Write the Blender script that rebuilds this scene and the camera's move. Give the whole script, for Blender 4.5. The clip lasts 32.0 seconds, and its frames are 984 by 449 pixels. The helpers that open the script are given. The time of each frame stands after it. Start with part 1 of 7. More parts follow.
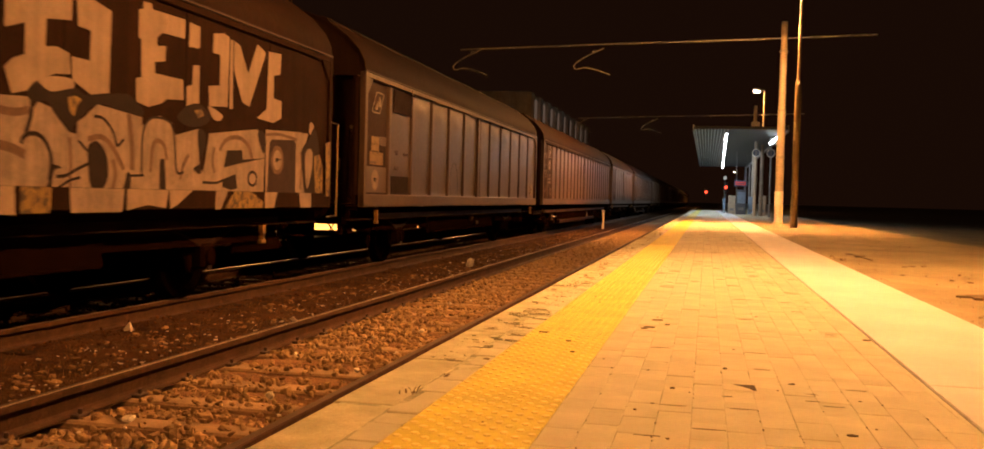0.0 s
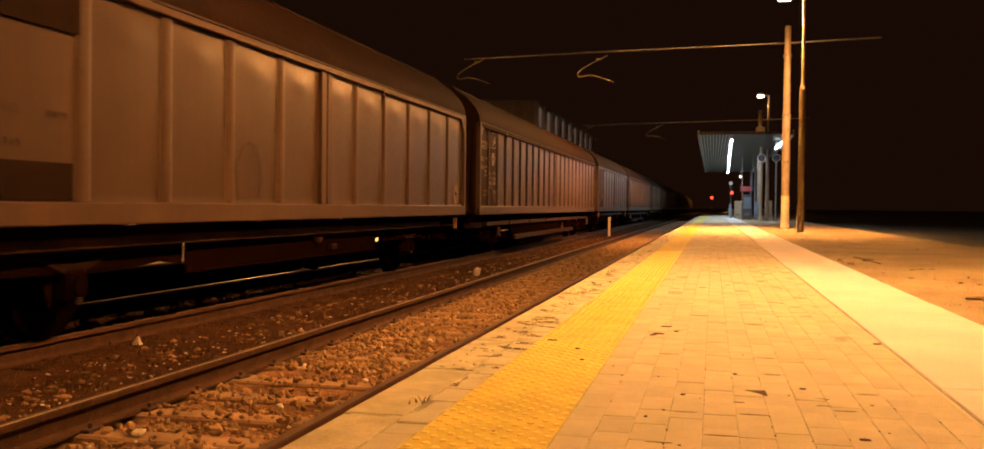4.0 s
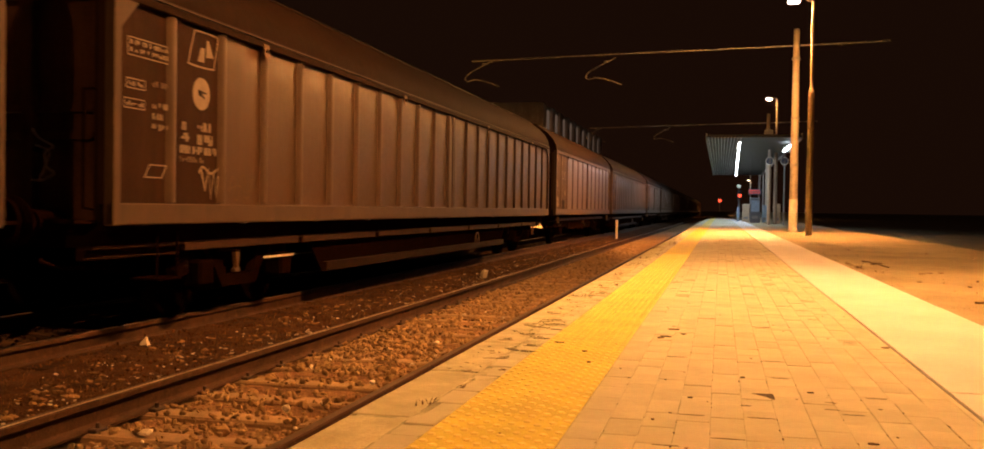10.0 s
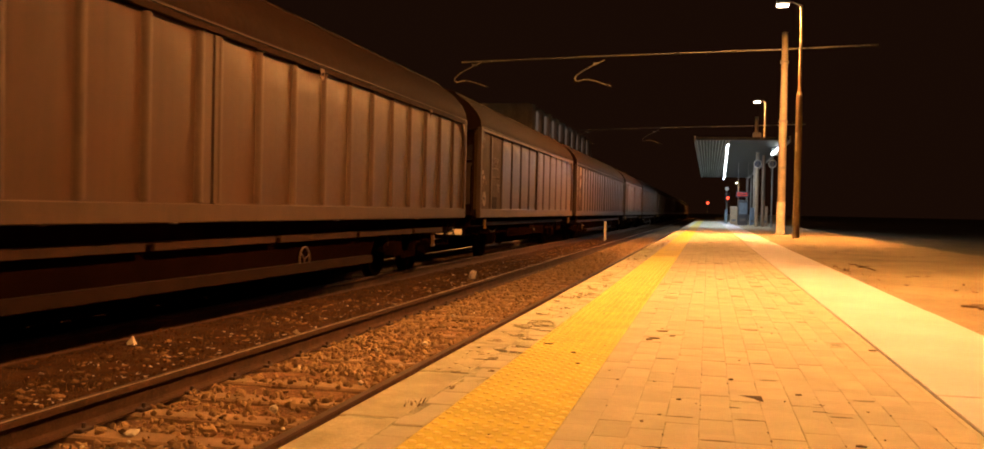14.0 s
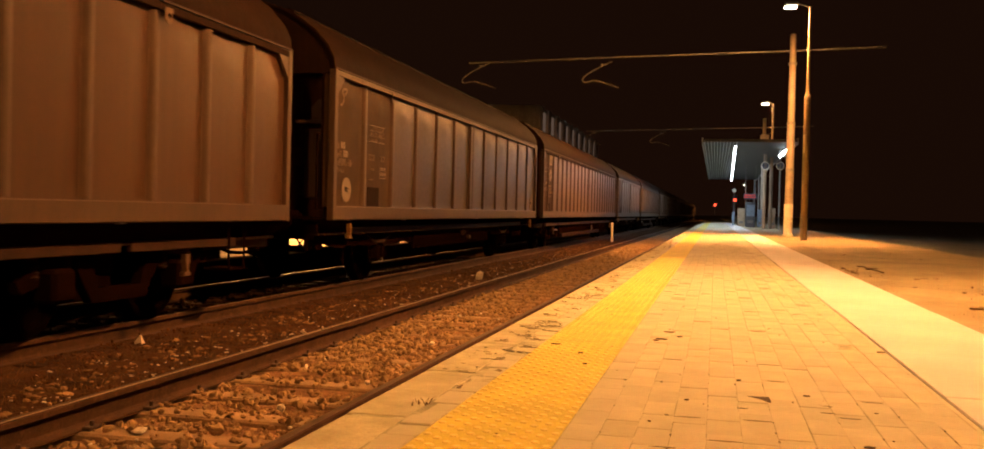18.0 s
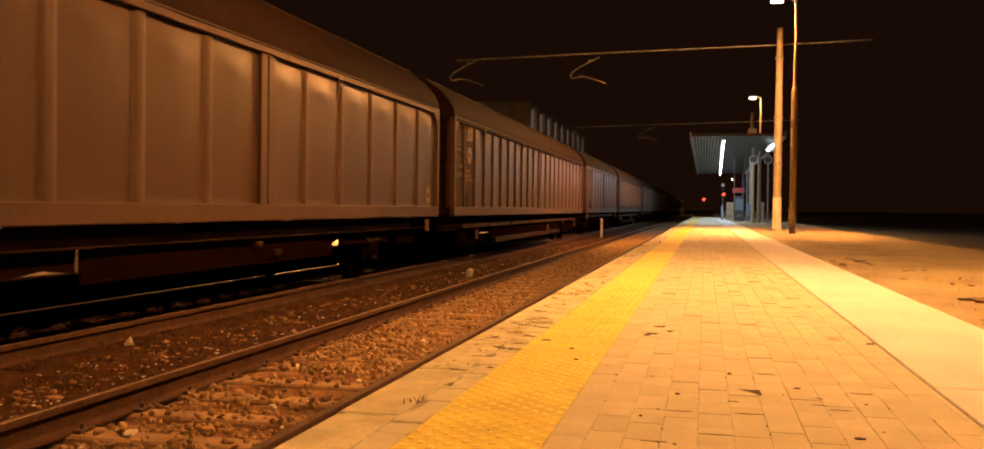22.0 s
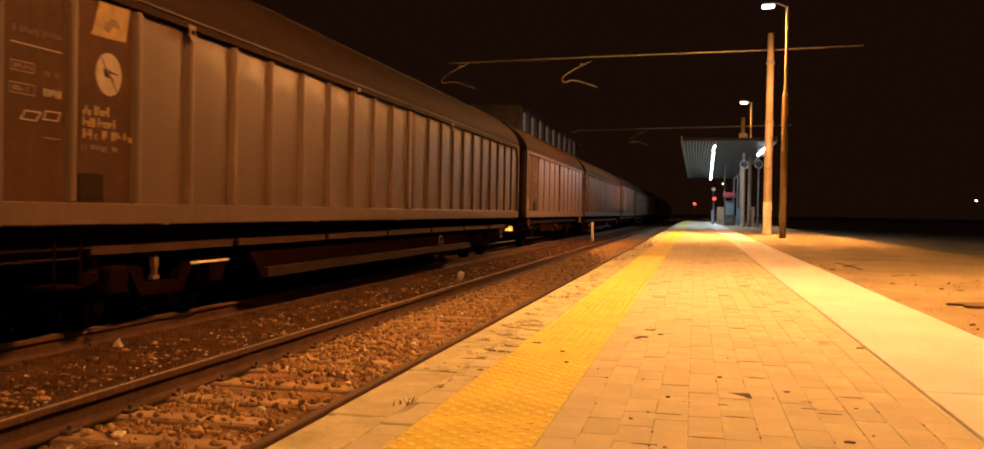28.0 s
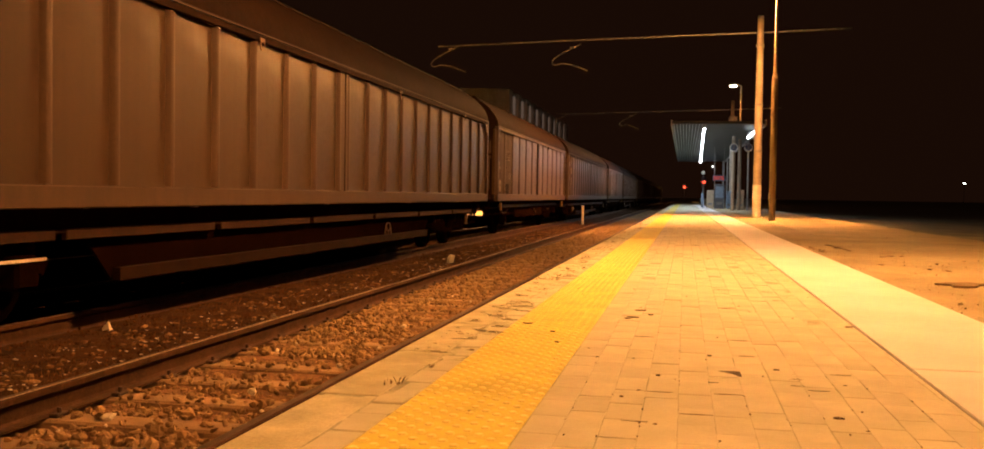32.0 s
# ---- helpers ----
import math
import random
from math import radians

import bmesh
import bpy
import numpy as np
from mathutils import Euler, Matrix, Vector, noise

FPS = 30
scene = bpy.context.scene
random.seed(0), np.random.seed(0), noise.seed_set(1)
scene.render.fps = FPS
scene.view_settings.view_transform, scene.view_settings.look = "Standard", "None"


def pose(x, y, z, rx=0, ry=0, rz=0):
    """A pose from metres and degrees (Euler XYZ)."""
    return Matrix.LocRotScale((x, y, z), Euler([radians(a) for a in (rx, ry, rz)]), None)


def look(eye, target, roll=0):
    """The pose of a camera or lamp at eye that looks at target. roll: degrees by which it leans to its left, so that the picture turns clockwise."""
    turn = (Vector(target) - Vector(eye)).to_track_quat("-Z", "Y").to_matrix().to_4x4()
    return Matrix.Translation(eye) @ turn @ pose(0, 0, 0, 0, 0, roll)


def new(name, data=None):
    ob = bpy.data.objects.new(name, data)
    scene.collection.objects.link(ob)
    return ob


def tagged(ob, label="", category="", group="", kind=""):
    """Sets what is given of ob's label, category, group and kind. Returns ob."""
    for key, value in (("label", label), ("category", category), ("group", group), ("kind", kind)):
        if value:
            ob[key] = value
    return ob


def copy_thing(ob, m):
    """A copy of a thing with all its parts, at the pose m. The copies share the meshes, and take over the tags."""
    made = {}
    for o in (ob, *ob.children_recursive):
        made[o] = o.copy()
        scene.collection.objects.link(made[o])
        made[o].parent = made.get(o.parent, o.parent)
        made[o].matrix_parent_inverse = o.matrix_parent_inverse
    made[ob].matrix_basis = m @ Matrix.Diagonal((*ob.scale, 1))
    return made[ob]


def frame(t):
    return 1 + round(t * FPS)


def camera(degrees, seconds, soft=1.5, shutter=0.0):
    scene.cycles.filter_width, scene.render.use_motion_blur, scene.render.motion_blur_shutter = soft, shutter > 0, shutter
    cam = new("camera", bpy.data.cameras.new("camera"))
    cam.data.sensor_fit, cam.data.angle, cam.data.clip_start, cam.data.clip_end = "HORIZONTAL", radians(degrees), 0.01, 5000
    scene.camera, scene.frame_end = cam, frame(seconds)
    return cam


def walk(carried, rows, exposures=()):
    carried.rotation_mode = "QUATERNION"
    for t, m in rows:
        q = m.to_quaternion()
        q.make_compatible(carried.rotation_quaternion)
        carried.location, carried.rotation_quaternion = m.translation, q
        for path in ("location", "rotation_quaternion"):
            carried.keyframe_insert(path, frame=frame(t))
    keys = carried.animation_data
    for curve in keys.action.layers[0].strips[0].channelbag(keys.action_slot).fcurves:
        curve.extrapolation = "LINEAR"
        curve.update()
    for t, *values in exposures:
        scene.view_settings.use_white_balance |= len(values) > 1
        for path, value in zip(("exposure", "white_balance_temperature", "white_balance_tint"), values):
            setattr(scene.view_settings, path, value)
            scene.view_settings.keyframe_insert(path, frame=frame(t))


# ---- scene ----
# ---- camera ----
cam = camera(54.42, 32.0, soft=1.7, shutter=0.6)
# seconds, turn to the left, tilt up, lean to the left (degrees), place (metres)
PATH = [
    (0, 12.60, -1.65, 1.48, 0.013, -0.006, 0.769), (0.5, 12.70, -1.62, 1.46, 0.013, -0.006, 0.771), (1, 12.84, -1.59, 1.34, 0.008, -0.003, 0.769),
    (1.5, 12.92, -1.54, 1.27, 0.004, -0.005, 0.768), (2, 12.93, -1.46, 1.17, 0.008, -0.003, 0.769), (2.5, 12.90, -1.32, 1.10, 0.009, -0.007, 0.770),
    (3, 12.89, -1.18, 0.86, 0.006, -0.004, 0.769), (3.5, 12.91, -1.13, 0.67, 0.007, -0.007, 0.768), (5.5, 13.19, -1.15, 0.75, 0.003, -0.005, 0.767),
    (6, 13.34, -1.16, 0.78, 0.006, -0.007, 0.765), (6.5, 13.40, -1.17, 0.81, 0.002, -0.003, 0.765), (7, 13.55, -1.16, 0.78, 0.002, -0.001, 0.763),
    (7.5, 13.56, -1.17, 0.82, 0.005, -0.005, 0.766), (8, 13.55, -1.12, 0.91, 0.002, -0.002, 0.765), (8.5, 13.56, -1.07, 0.88, 0.004, -0.004, 0.766),
    (9, 13.50, -1.01, 0.88, 0.004, -0.004, 0.766), (9.5, 13.45, -1.00, 0.81, 0.006, -0.003, 0.767), (10, 13.41, -1.00, 0.85, 0.006, -0.003, 0.766),
    (10.5, 13.32, -1.00, 0.93, 0.007, -0.002, 0.764), (11, 13.19, -0.99, 0.97, 0.007, -0.003, 0.763), (11.5, 13.05, -1.01, 0.94, 0.006, 0.003, 0.764),
    (12, 12.90, -0.98, 0.94, 0.007, 0.004, 0.759), (12.5, 12.74, -1.03, 1.00, 0.004, 0.000, 0.762), (13, 12.66, -1.03, 1.07, 0.007, 0.003, 0.763),
    (13.5, 12.68, -0.94, 1.09, 0.004, -0.003, 0.765), (14, 12.72, -0.93, 1.19, -0.001, -0.001, 0.766), (14.5, 12.77, -0.91, 1.15, 0.001, -0.004, 0.762),
    (16.5, 13.09, -0.86, 1.43, -0.003, -0.004, 0.763), (17, 13.14, -0.83, 1.50, -0.005, -0.008, 0.762), (17.5, 13.18, -0.80, 1.51, -0.007, -0.002, 0.759),
    (18, 13.13, -0.87, 1.40, -0.005, -0.003, 0.759), (18.5, 13.06, -0.89, 1.38, -0.002, 0.002, 0.758), (19, 12.98, -0.94, 1.10, 0.000, 0.002, 0.760),
    (19.5, 12.85, -0.99, 0.83, 0.001, -0.000, 0.757), (20, 12.71, -1.05, 0.66, -0.002, 0.002, 0.759), (20.5, 12.67, -1.04, 0.51, -0.006, -0.001, 0.759),
    (21, 12.61, -1.05, 0.51, -0.006, -0.001, 0.760), (21.5, 12.56, -1.06, 0.59, -0.006, -0.001, 0.759), (22, 12.51, -1.03, 0.69, -0.004, -0.002, 0.758),
    (22.5, 12.46, -1.05, 0.77, -0.005, -0.000, 0.758), (23, 12.43, -1.00, 0.69, -0.005, -0.006, 0.758), (23.5, 12.40, -0.99, 0.79, -0.007, -0.001, 0.757),
    (24, 12.44, -0.93, 0.75, -0.005, 0.004, 0.757), (24.5, 12.40, -0.92, 0.81, -0.006, -0.002, 0.756), (25, 12.41, -0.88, 0.75, -0.007, 0.001, 0.757),
    (25.5, 12.34, -0.84, 0.77, -0.007, -0.003, 0.753), (27.5, 11.97, -0.82, 1.10, -0.006, 0.003, 0.754), (28, 11.97, -0.83, 1.01, -0.006, 0.004, 0.753),
    (28.5, 11.97, -0.79, 1.03, -0.010, 0.000, 0.753), (29, 11.99, -0.82, 1.02, -0.007, -0.001, 0.753), (29.5, 11.95, -0.88, 1.00, -0.007, 0.004, 0.748),
    (30, 11.92, -0.92, 0.89, -0.008, 0.003, 0.750), (30.5, 11.87, -1.03, 0.73, -0.007, 0.003, 0.749), (31, 11.77, -1.21, 0.72, -0.009, 0.007, 0.746),
    (31.5, 11.54, -1.44, 0.76, -0.003, 0.011, 0.739), (32, 11.37, -1.77, 0.84, -0.007, 0.011, 0.733),
]


def path_pose(yaw, tilt, lean, x, y, z):
    a, b = radians(yaw), radians(tilt)
    way = Vector((-math.sin(a) * math.cos(b), math.cos(a) * math.cos(b), math.sin(b)))
    return look((x, y, z), Vector((x, y, z)) + way, lean)


walk(cam, [(r[0], path_pose(*r[1:])) for r in PATH], exposures=[(0, 0.0), (32, 0.0)])

# ---- levels and lines of the plan (x across, y along the track, z up; platform top is z = 0) ----
RAIL_Z = -0.40
TRACK_1, TRACK_2, TRACK_3 = -2.82, -6.23, -10.6
EDGE = -1.31
SLEEPER_TOP = RAIL_Z - 0.165
BED = SLEEPER_TOP - 0.03
PI = math.pi
rng = np.random.default_rng(7)

# ---- world and lights ----
world = bpy.data.worlds.new("night_sky")
scene.world = world
world.use_nodes = True
wn = world.node_tree
wn.nodes.clear()
w_out = wn.nodes.new("ShaderNodeOutputWorld")
w_bg = wn.nodes.new("ShaderNodeBackground")
w_bg.inputs["Color"].default_value = (1.0, 0.36, 0.17, 1)
w_bg.inputs["Strength"].default_value = 0.0088
wn.links.new(w_bg.outputs[0], w_out.inputs[0])

SODIUM = (1.0, 0.405, 0.112)
COLD = (0.80, 0.90, 1.0)


def down_lamp(name, place, power, colour, wx, wy, turn=(0, 0, 0)):
    d = bpy.data.lights.new(name, "AREA")
    d.shape, d.size, d.size_y, d.energy, d.color = "RECTANGLE", wx, wy, power, colour
    ob = new(name, d)
    ob.matrix_world = pose(*place, *turn)
    return ob


LAMP_Z = 7.95
LAMP_X_AT = (2.5, 2.5, 2.28, 2.86, 6.0)
LAMP_Y = (-14.5, 9.6, 34.0, 63.0, 226.0)
LAMP_POWER = (37000, 20300, 38000, 24000, 21000)
for ly, lx, power in zip(LAMP_Y, LAMP_X_AT, LAMP_POWER):
    down_lamp("sodium_light", (lx, ly, LAMP_Z - 0.06), power, SODIUM, 0.4, 0.3, (0, 4, 0))
ISLAND_X, ISLAND_Y = -10.95, (2.5, 23.6, 44.7)
for iy in ISLAND_Y:
    down_lamp("sodium_light", (ISLAND_X, iy, 4.06), 2700, SODIUM, 0.4, 0.3)
for cy in (58.0, 72.0, 88.0):
    down_lamp("canopy_light", (1.0, cy, 4.28), 330, COLD, 0.2, 9.0)

# ---- materials ----


def mat(name, colour, rough=0.7, metal=0.0, dark=0.6, scale=6.0, fine=60.0, bump=0.3, spread=0.0, rust=None, rust_amount=0.0, streak=0.0, bump_depth=0.01, specular=0.4, rust_soft=0.1, grooves=0.0):
    """A surface with wear at two sizes: broad stains, fine grain and relief; rust or dirt patches; streaks down a wall."""
    m = bpy.data.materials.new(name)
    m.use_nodes = True
    t = m.node_tree
    t.nodes.clear()
    N, L = t.nodes.new, t.links.new
    out, bsdf = N("ShaderNodeOutputMaterial"), N("ShaderNodeBsdfPrincipled")
    L(bsdf.outputs[0], out.inputs[0])
    coord = N("ShaderNodeTexCoord")
    which = N("ShaderNodeObjectInfo")
    shift = N("ShaderNodeMath")
    shift.operation = "MULTIPLY"
    shift.inputs[1].default_value = 61.0
    L(which.outputs["Random"], shift.inputs[0])
    where = N("ShaderNodeVectorMath")
    where.operation = "ADD"
    L(coord.outputs["Object"], where.inputs[0])
    L(shift.outputs[0], where.inputs[1])
    n1, n2 = N("ShaderNodeTexNoise"), N("ShaderNodeTexNoise")
    for n, s, d in ((n1, scale, 5), (n2, fine, 3)):
        n.inputs["Scale"].default_value, n.inputs["Detail"].default_value = s, d
        n.inputs["Roughness"].default_value = 0.62
        L(where.outputs[0], n.inputs["Vector"])
    ramp = N("ShaderNodeMapRange")
    ramp.inputs["From Min"].default_value, ramp.inputs["From Max"].default_value = 0.32, 0.68
    ramp.inputs["To Min"].default_value, ramp.inputs["To Max"].default_value = dark, 1.0 + (1 - dark) * 0.45
    L(n1.outputs["Fac"], ramp.inputs["Value"])
    grain = N("ShaderNodeMapRange")
    grain.inputs["From Min"].default_value, grain.inputs["From Max"].default_value = 0.3, 0.7
    grain.inputs["To Min"].default_value, grain.inputs["To Max"].default_value = 0.5 + dark * 0.5, 1.5 - dark * 0.5
    L(n2.outputs["Fac"], grain.inputs["Value"])
    mul = N("ShaderNodeMath")
    mul.operation = "MULTIPLY"
    L(ramp.outputs[0], mul.inputs[0])
    L(grain.outputs[0], mul.inputs[1])
    value = mul.outputs[0]
    if spread:
        info = N("ShaderNodeObjectInfo")
        geo = N("ShaderNodeNewGeometry")
        add = N("ShaderNodeMath")
        add.operation = "ADD"
        L(info.outputs["Random"], add.inputs[0])
        L(geo.outputs["Random Per Island"], add.inputs[1])
        frac = N("ShaderNodeMath")
        frac.operation = "FRACT"
        L(add.outputs[0], frac.inputs[0])
        r = N("ShaderNodeMapRange")
        r.inputs["To Min"].default_value, r.inputs["To Max"].default_value = 1 - spread, 1 + spread
        L(frac.outputs[0], r.inputs["Value"])
        m2 = N("ShaderNodeMath")
        m2.operation = "MULTIPLY"
        L(value, m2.inputs[0])
        L(r.outputs[0], m2.inputs[1])
        value = m2.outputs[0]
    if streak:
        mp = N("ShaderNodeMapping")
        mp.inputs["Scale"].default_value = (7.0, 7.0, 0.35)
        L(where.outputs[0], mp.inputs["Vector"])
        n3 = N("ShaderNodeTexNoise")
        n3.inputs["Scale"].default_value, n3.inputs["Detail"].default_value = 1.6, 4
        L(mp.outputs[0], n3.inputs["Vector"])
        r3 = N("ShaderNodeMapRange")
        r3.inputs["From Min"].default_value, r3.inputs["From Max"].default_value = 0.35, 0.7
        r3.inputs["To Min"].default_value, r3.inputs["To Max"].default_value = 1.0, 1 - streak
        L(n3.outputs["Fac"], r3.inputs["Value"])
        m3 = N("ShaderNodeMath")
        m3.operation = "MULTIPLY"
        L(value, m3.inputs[0])
        L(r3.outputs[0], m3.inputs[1])
        value = m3.outputs[0]
    tint = N("ShaderNodeVectorMath")
    tint.operation = "SCALE"
    tint.inputs[0].default_value = colour
    L(value, tint.inputs["Scale"])
    colour_out = tint.outputs[0]
    if rust:
        n4 = N("ShaderNodeTexNoise")
        n4.inputs["Scale"].default_value, n4.inputs["Detail"].default_value = scale * 2.3, 7
        n4.inputs["Roughness"].default_value = 0.7
        L(where.outputs[0], n4.inputs["Vector"])
        r4 = N("ShaderNodeMapRange")
        r4.inputs["From Min"].default_value, r4.inputs["From Max"].default_value = 0.66 - 0.3 * rust_amount, 0.66 + rust_soft - 0.3 * rust_amount
        L(n4.outputs["Fac"], r4.inputs["Value"])
        mix = N("ShaderNodeMix")
        mix.data_type = "RGBA"
        L(r4.outputs[0], mix.inputs["Factor"])
        L(colour_out, mix.inputs[6])
        mix.inputs[7].default_value = (*rust, 1)
        colour_out = mix.outputs[2]
    L(colour_out, bsdf.inputs["Base Color"])
    rr = N("ShaderNodeMapRange")
    rr.inputs["To Min"].default_value, rr.inputs["To Max"].default_value = max(0.05, rough - min(0.12, rough * 0.4)), min(1, rough + min(0.12, rough * 0.4))
    L(n2.outputs["Fac"], rr.inputs["Value"])
    L(rr.outputs[0], bsdf.inputs["Roughness"])
    bsdf.inputs["Metallic"].default_value = metal
    bsdf.inputs["Specular IOR Level"].default_value = specular
    if bump:
        b = N("ShaderNodeBump")
        b.inputs["Strength"].default_value, b.inputs["Distance"].default_value = bump, bump_depth
        height = n2.outputs["Fac"]
        if grooves:
            # fine ridges pressed across the stone
            wave = N("ShaderNodeTexWave")
            wave.bands_direction = "Y"
            wave.inputs["Scale"].default_value, wave.inputs["Distortion"].default_value = 0.314 / grooves, 0.6
            L(coord.outputs["Object"], wave.inputs["Vector"])
            both = N("ShaderNodeMath")
            both.operation = "ADD"
            L(wave.outputs["Fac"], both.inputs[0])
            L(n2.outputs["Fac"], both.inputs[1])
            height = both.outputs[0]
        L(height, b.inputs["Height"])
        L(b.outputs[0], bsdf.inputs["Normal"])
    return m


def glow(name, colour, strength):
    m = bpy.data.materials.new(name)
    m.use_nodes = True
    t = m.node_tree
    t.nodes.clear()
    out, e = t.nodes.new("ShaderNodeOutputMaterial"), t.nodes.new("ShaderNodeEmission")
    e.inputs["Color"].default_value, e.inputs["Strength"].default_value = (*colour, 1), strength
    t.links.new(e.outputs[0], out.inputs[0])
    return m


PAVER = mat("concrete_paver", (0.490, 0.466, 0.340), 0.85, dark=0.84, scale=2.5, fine=180, spread=0.026, bump=0.5, bump_depth=0.003, specular=0.25)
PAVER_FAR = mat("paver_field", (0.490, 0.466, 0.340), 0.85, dark=0.82, scale=2.2, fine=30, bump=0.4)
JOINT_DARK = mat("dirty_joint", (0.050, 0.032, 0.017), 0.95, dark=0.5, scale=9, fine=140, bump=0.6)
JOINT = mat("joint_sand", (0.42, 0.41, 0.285), 0.95, dark=0.5, scale=9, fine=140, bump=0.6)
YELLOW = mat("yellow_tactile_concrete", (0.60, 0.505, 0.064), 0.62, dark=0.74, scale=3.5, fine=160, spread=0.05, bump=0.3, bump_depth=0.002)
STRIP = mat("pale_concrete", (0.58, 0.57, 0.57), 0.8, dark=0.90, scale=1.6, fine=150, bump=0.25, bump_depth=0.002, spread=0.03)
ISLAND_TOP = mat("island_paving", (0.44, 0.37, 0.23), 0.88, dark=0.62, scale=1.4, fine=60, bump=0.3, bump_depth=0.003)
COPING = mat("edge_stone", (0.48, 0.45, 0.295), 0.85, dark=0.7, scale=4, fine=120, bump=0.6, bump_depth=0.003, spread=0.08, grooves=0.016)
SOIL = mat("sandy_soil", (0.305, 0.252, 0.150), 0.95, dark=0.72, scale=0.8, fine=30, bump=0.8, bump_depth=0.03)
FIELD = mat("dark_field", (0.17, 0.17, 0.105), 1.0, dark=0.5, scale=0.4, fine=5, bump=0.6, bump_depth=0.05)
BALLAST = mat("ballast_bed", (0.205, 0.116, 0.054), 0.95, dark=0.5, scale=5, fine=45, bump=1.0, bump_depth=0.03, specular=0.1)
STONE = mat("ballast_stone", (0.275, 0.180, 0.090), 0.9, dark=0.78, scale=7, fine=70, spread=0.34, bump=0.4, specular=0.15)
STONE_BROWN = mat("brown_stone", (0.225, 0.140, 0.062), 0.92, dark=0.65, scale=7, fine=70, spread=0.45, bump=0.4, specular=0.1)
# stones under the train, near-black to stand for its shade
STONE_SHADED = mat("shaded_stone", (0.020, 0.010, 0.0045), 0.92, dark=0.65, scale=7, fine=70, spread=0.5, bump=0.4, specular=0.05)
STONE_DARK = mat("dirty_stone", (0.084, 0.041, 0.016), 0.92, dark=0.65, scale=7, fine=70, spread=0.5, bump=0.4, specular=0.1)
PALE_STONE = mat("pale_stone", (0.60, 0.53, 0.43), 0.85, dark=0.75, scale=9, fine=90, spread=0.2)
SLEEPER = mat("concrete_sleeper", (0.25, 0.162, 0.085), 0.9, dark=0.65, scale=4, fine=80, spread=0.12, bump=0.5)
RAIL = mat("rusty_rail", (0.054, 0.027, 0.012), 0.8, 0.1, dark=0.6, scale=5, fine=60, bump=0.3, rust=(0.075, 0.036, 0.015), rust_amount=0.4, specular=0.15)
# worn rail strip, its base colour raised to hold the lamp's glint
RAIL_GLINT = mat("worn_rail_glint", (0.50, 0.42, 0.33), 0.30, 0.45, dark=0.7, scale=2, fine=60, bump=0.1, rust=(0.2, 0.12, 0.07), rust_amount=0.1)
CLIP = mat("rail_clip", (0.07, 0.045, 0.03), 0.8, 0.4)
WEED = mat("dry_weed", (0.130, 0.072, 0.027), 0.9, dark=0.6, spread=0.5, bump=0)
GREY_WALL = mat("weathered_grey_paint", (0.0585, 0.0330, 0.0172), 0.40, dark=0.84, scale=0.9, fine=14, spread=0.06, bump=0.06, bump_depth=0.005, streak=0.14, specular=0.5)
REDDISH_WALL = mat("reddened_grey_paint", (0.0615, 0.0292, 0.0132), 0.42, dark=0.84, scale=0.45, fine=14, spread=0.06, bump=0.06, bump_depth=0.005, streak=0.2, specular=0.45, rust=(0.065, 0.027, 0.0105), rust_amount=0.45, rust_soft=0.22)
GREY_FRAME = mat("grey_frame_paint", (0.0680, 0.0385, 0.0200), 0.5, dark=0.78, scale=2.0, fine=40, spread=0.04, bump=0.1, streak=0.15)
BROWN_WALL = mat("oxide_brown_paint", (0.030, 0.0125, 0.0055), 0.62, dark=0.7, scale=1.2, fine=30, spread=0.1, bump=0.1, streak=0.25, specular=0.08)
RUST_WALL = mat("rusty_ochre_paint", (0.055, 0.0285, 0.0090), 0.62, dark=0.6, scale=1.5, fine=30, spread=0.1, bump=0.1, streak=0.2, specular=0.15)
RUSSET_WALL = mat("russet_brown_paint", (0.046, 0.0195, 0.0066), 0.62, dark=0.6, scale=1.2, fine=30, spread=0.1, bump=0.1, streak=0.2, specular=0.12, rust=(0.058, 0.026, 0.0075), rust_amount=0.5, rust_soft=0.25)
END_WALL = mat("brown_end_wall", (0.052, 0.0225, 0.0095), 0.75, dark=0.65, scale=1.4, fine=30, bump=0.1, streak=0.35, specular=0.05)
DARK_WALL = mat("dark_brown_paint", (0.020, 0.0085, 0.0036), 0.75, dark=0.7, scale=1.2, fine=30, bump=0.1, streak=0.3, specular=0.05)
BLACK_PLATE = mat("black_plate", (0.016, 0.0075, 0.0035), 0.75, dark=0.7, specular=0.06)
ROOF = mat("weathered_roof_steel", (0.0195, 0.0081, 0.0030), 0.75, 0.0, dark=0.7, scale=0.8, fine=16, bump=0.15, streak=0.3, specular=0.08)
LATCH = mat("worn_latch_paint", (0.115, 0.068, 0.036), 0.5, dark=0.75, scale=9, fine=60, bump=0.1)
ROOF_LIP = mat("roof_edge_strip", (0.032, 0.0175, 0.0095), 0.6, 0.1, dark=0.75)
LEDGE_PALE = mat("worn_brake_steel", (0.10, 0.065, 0.04), 0.55, 0.2, dark=0.7)
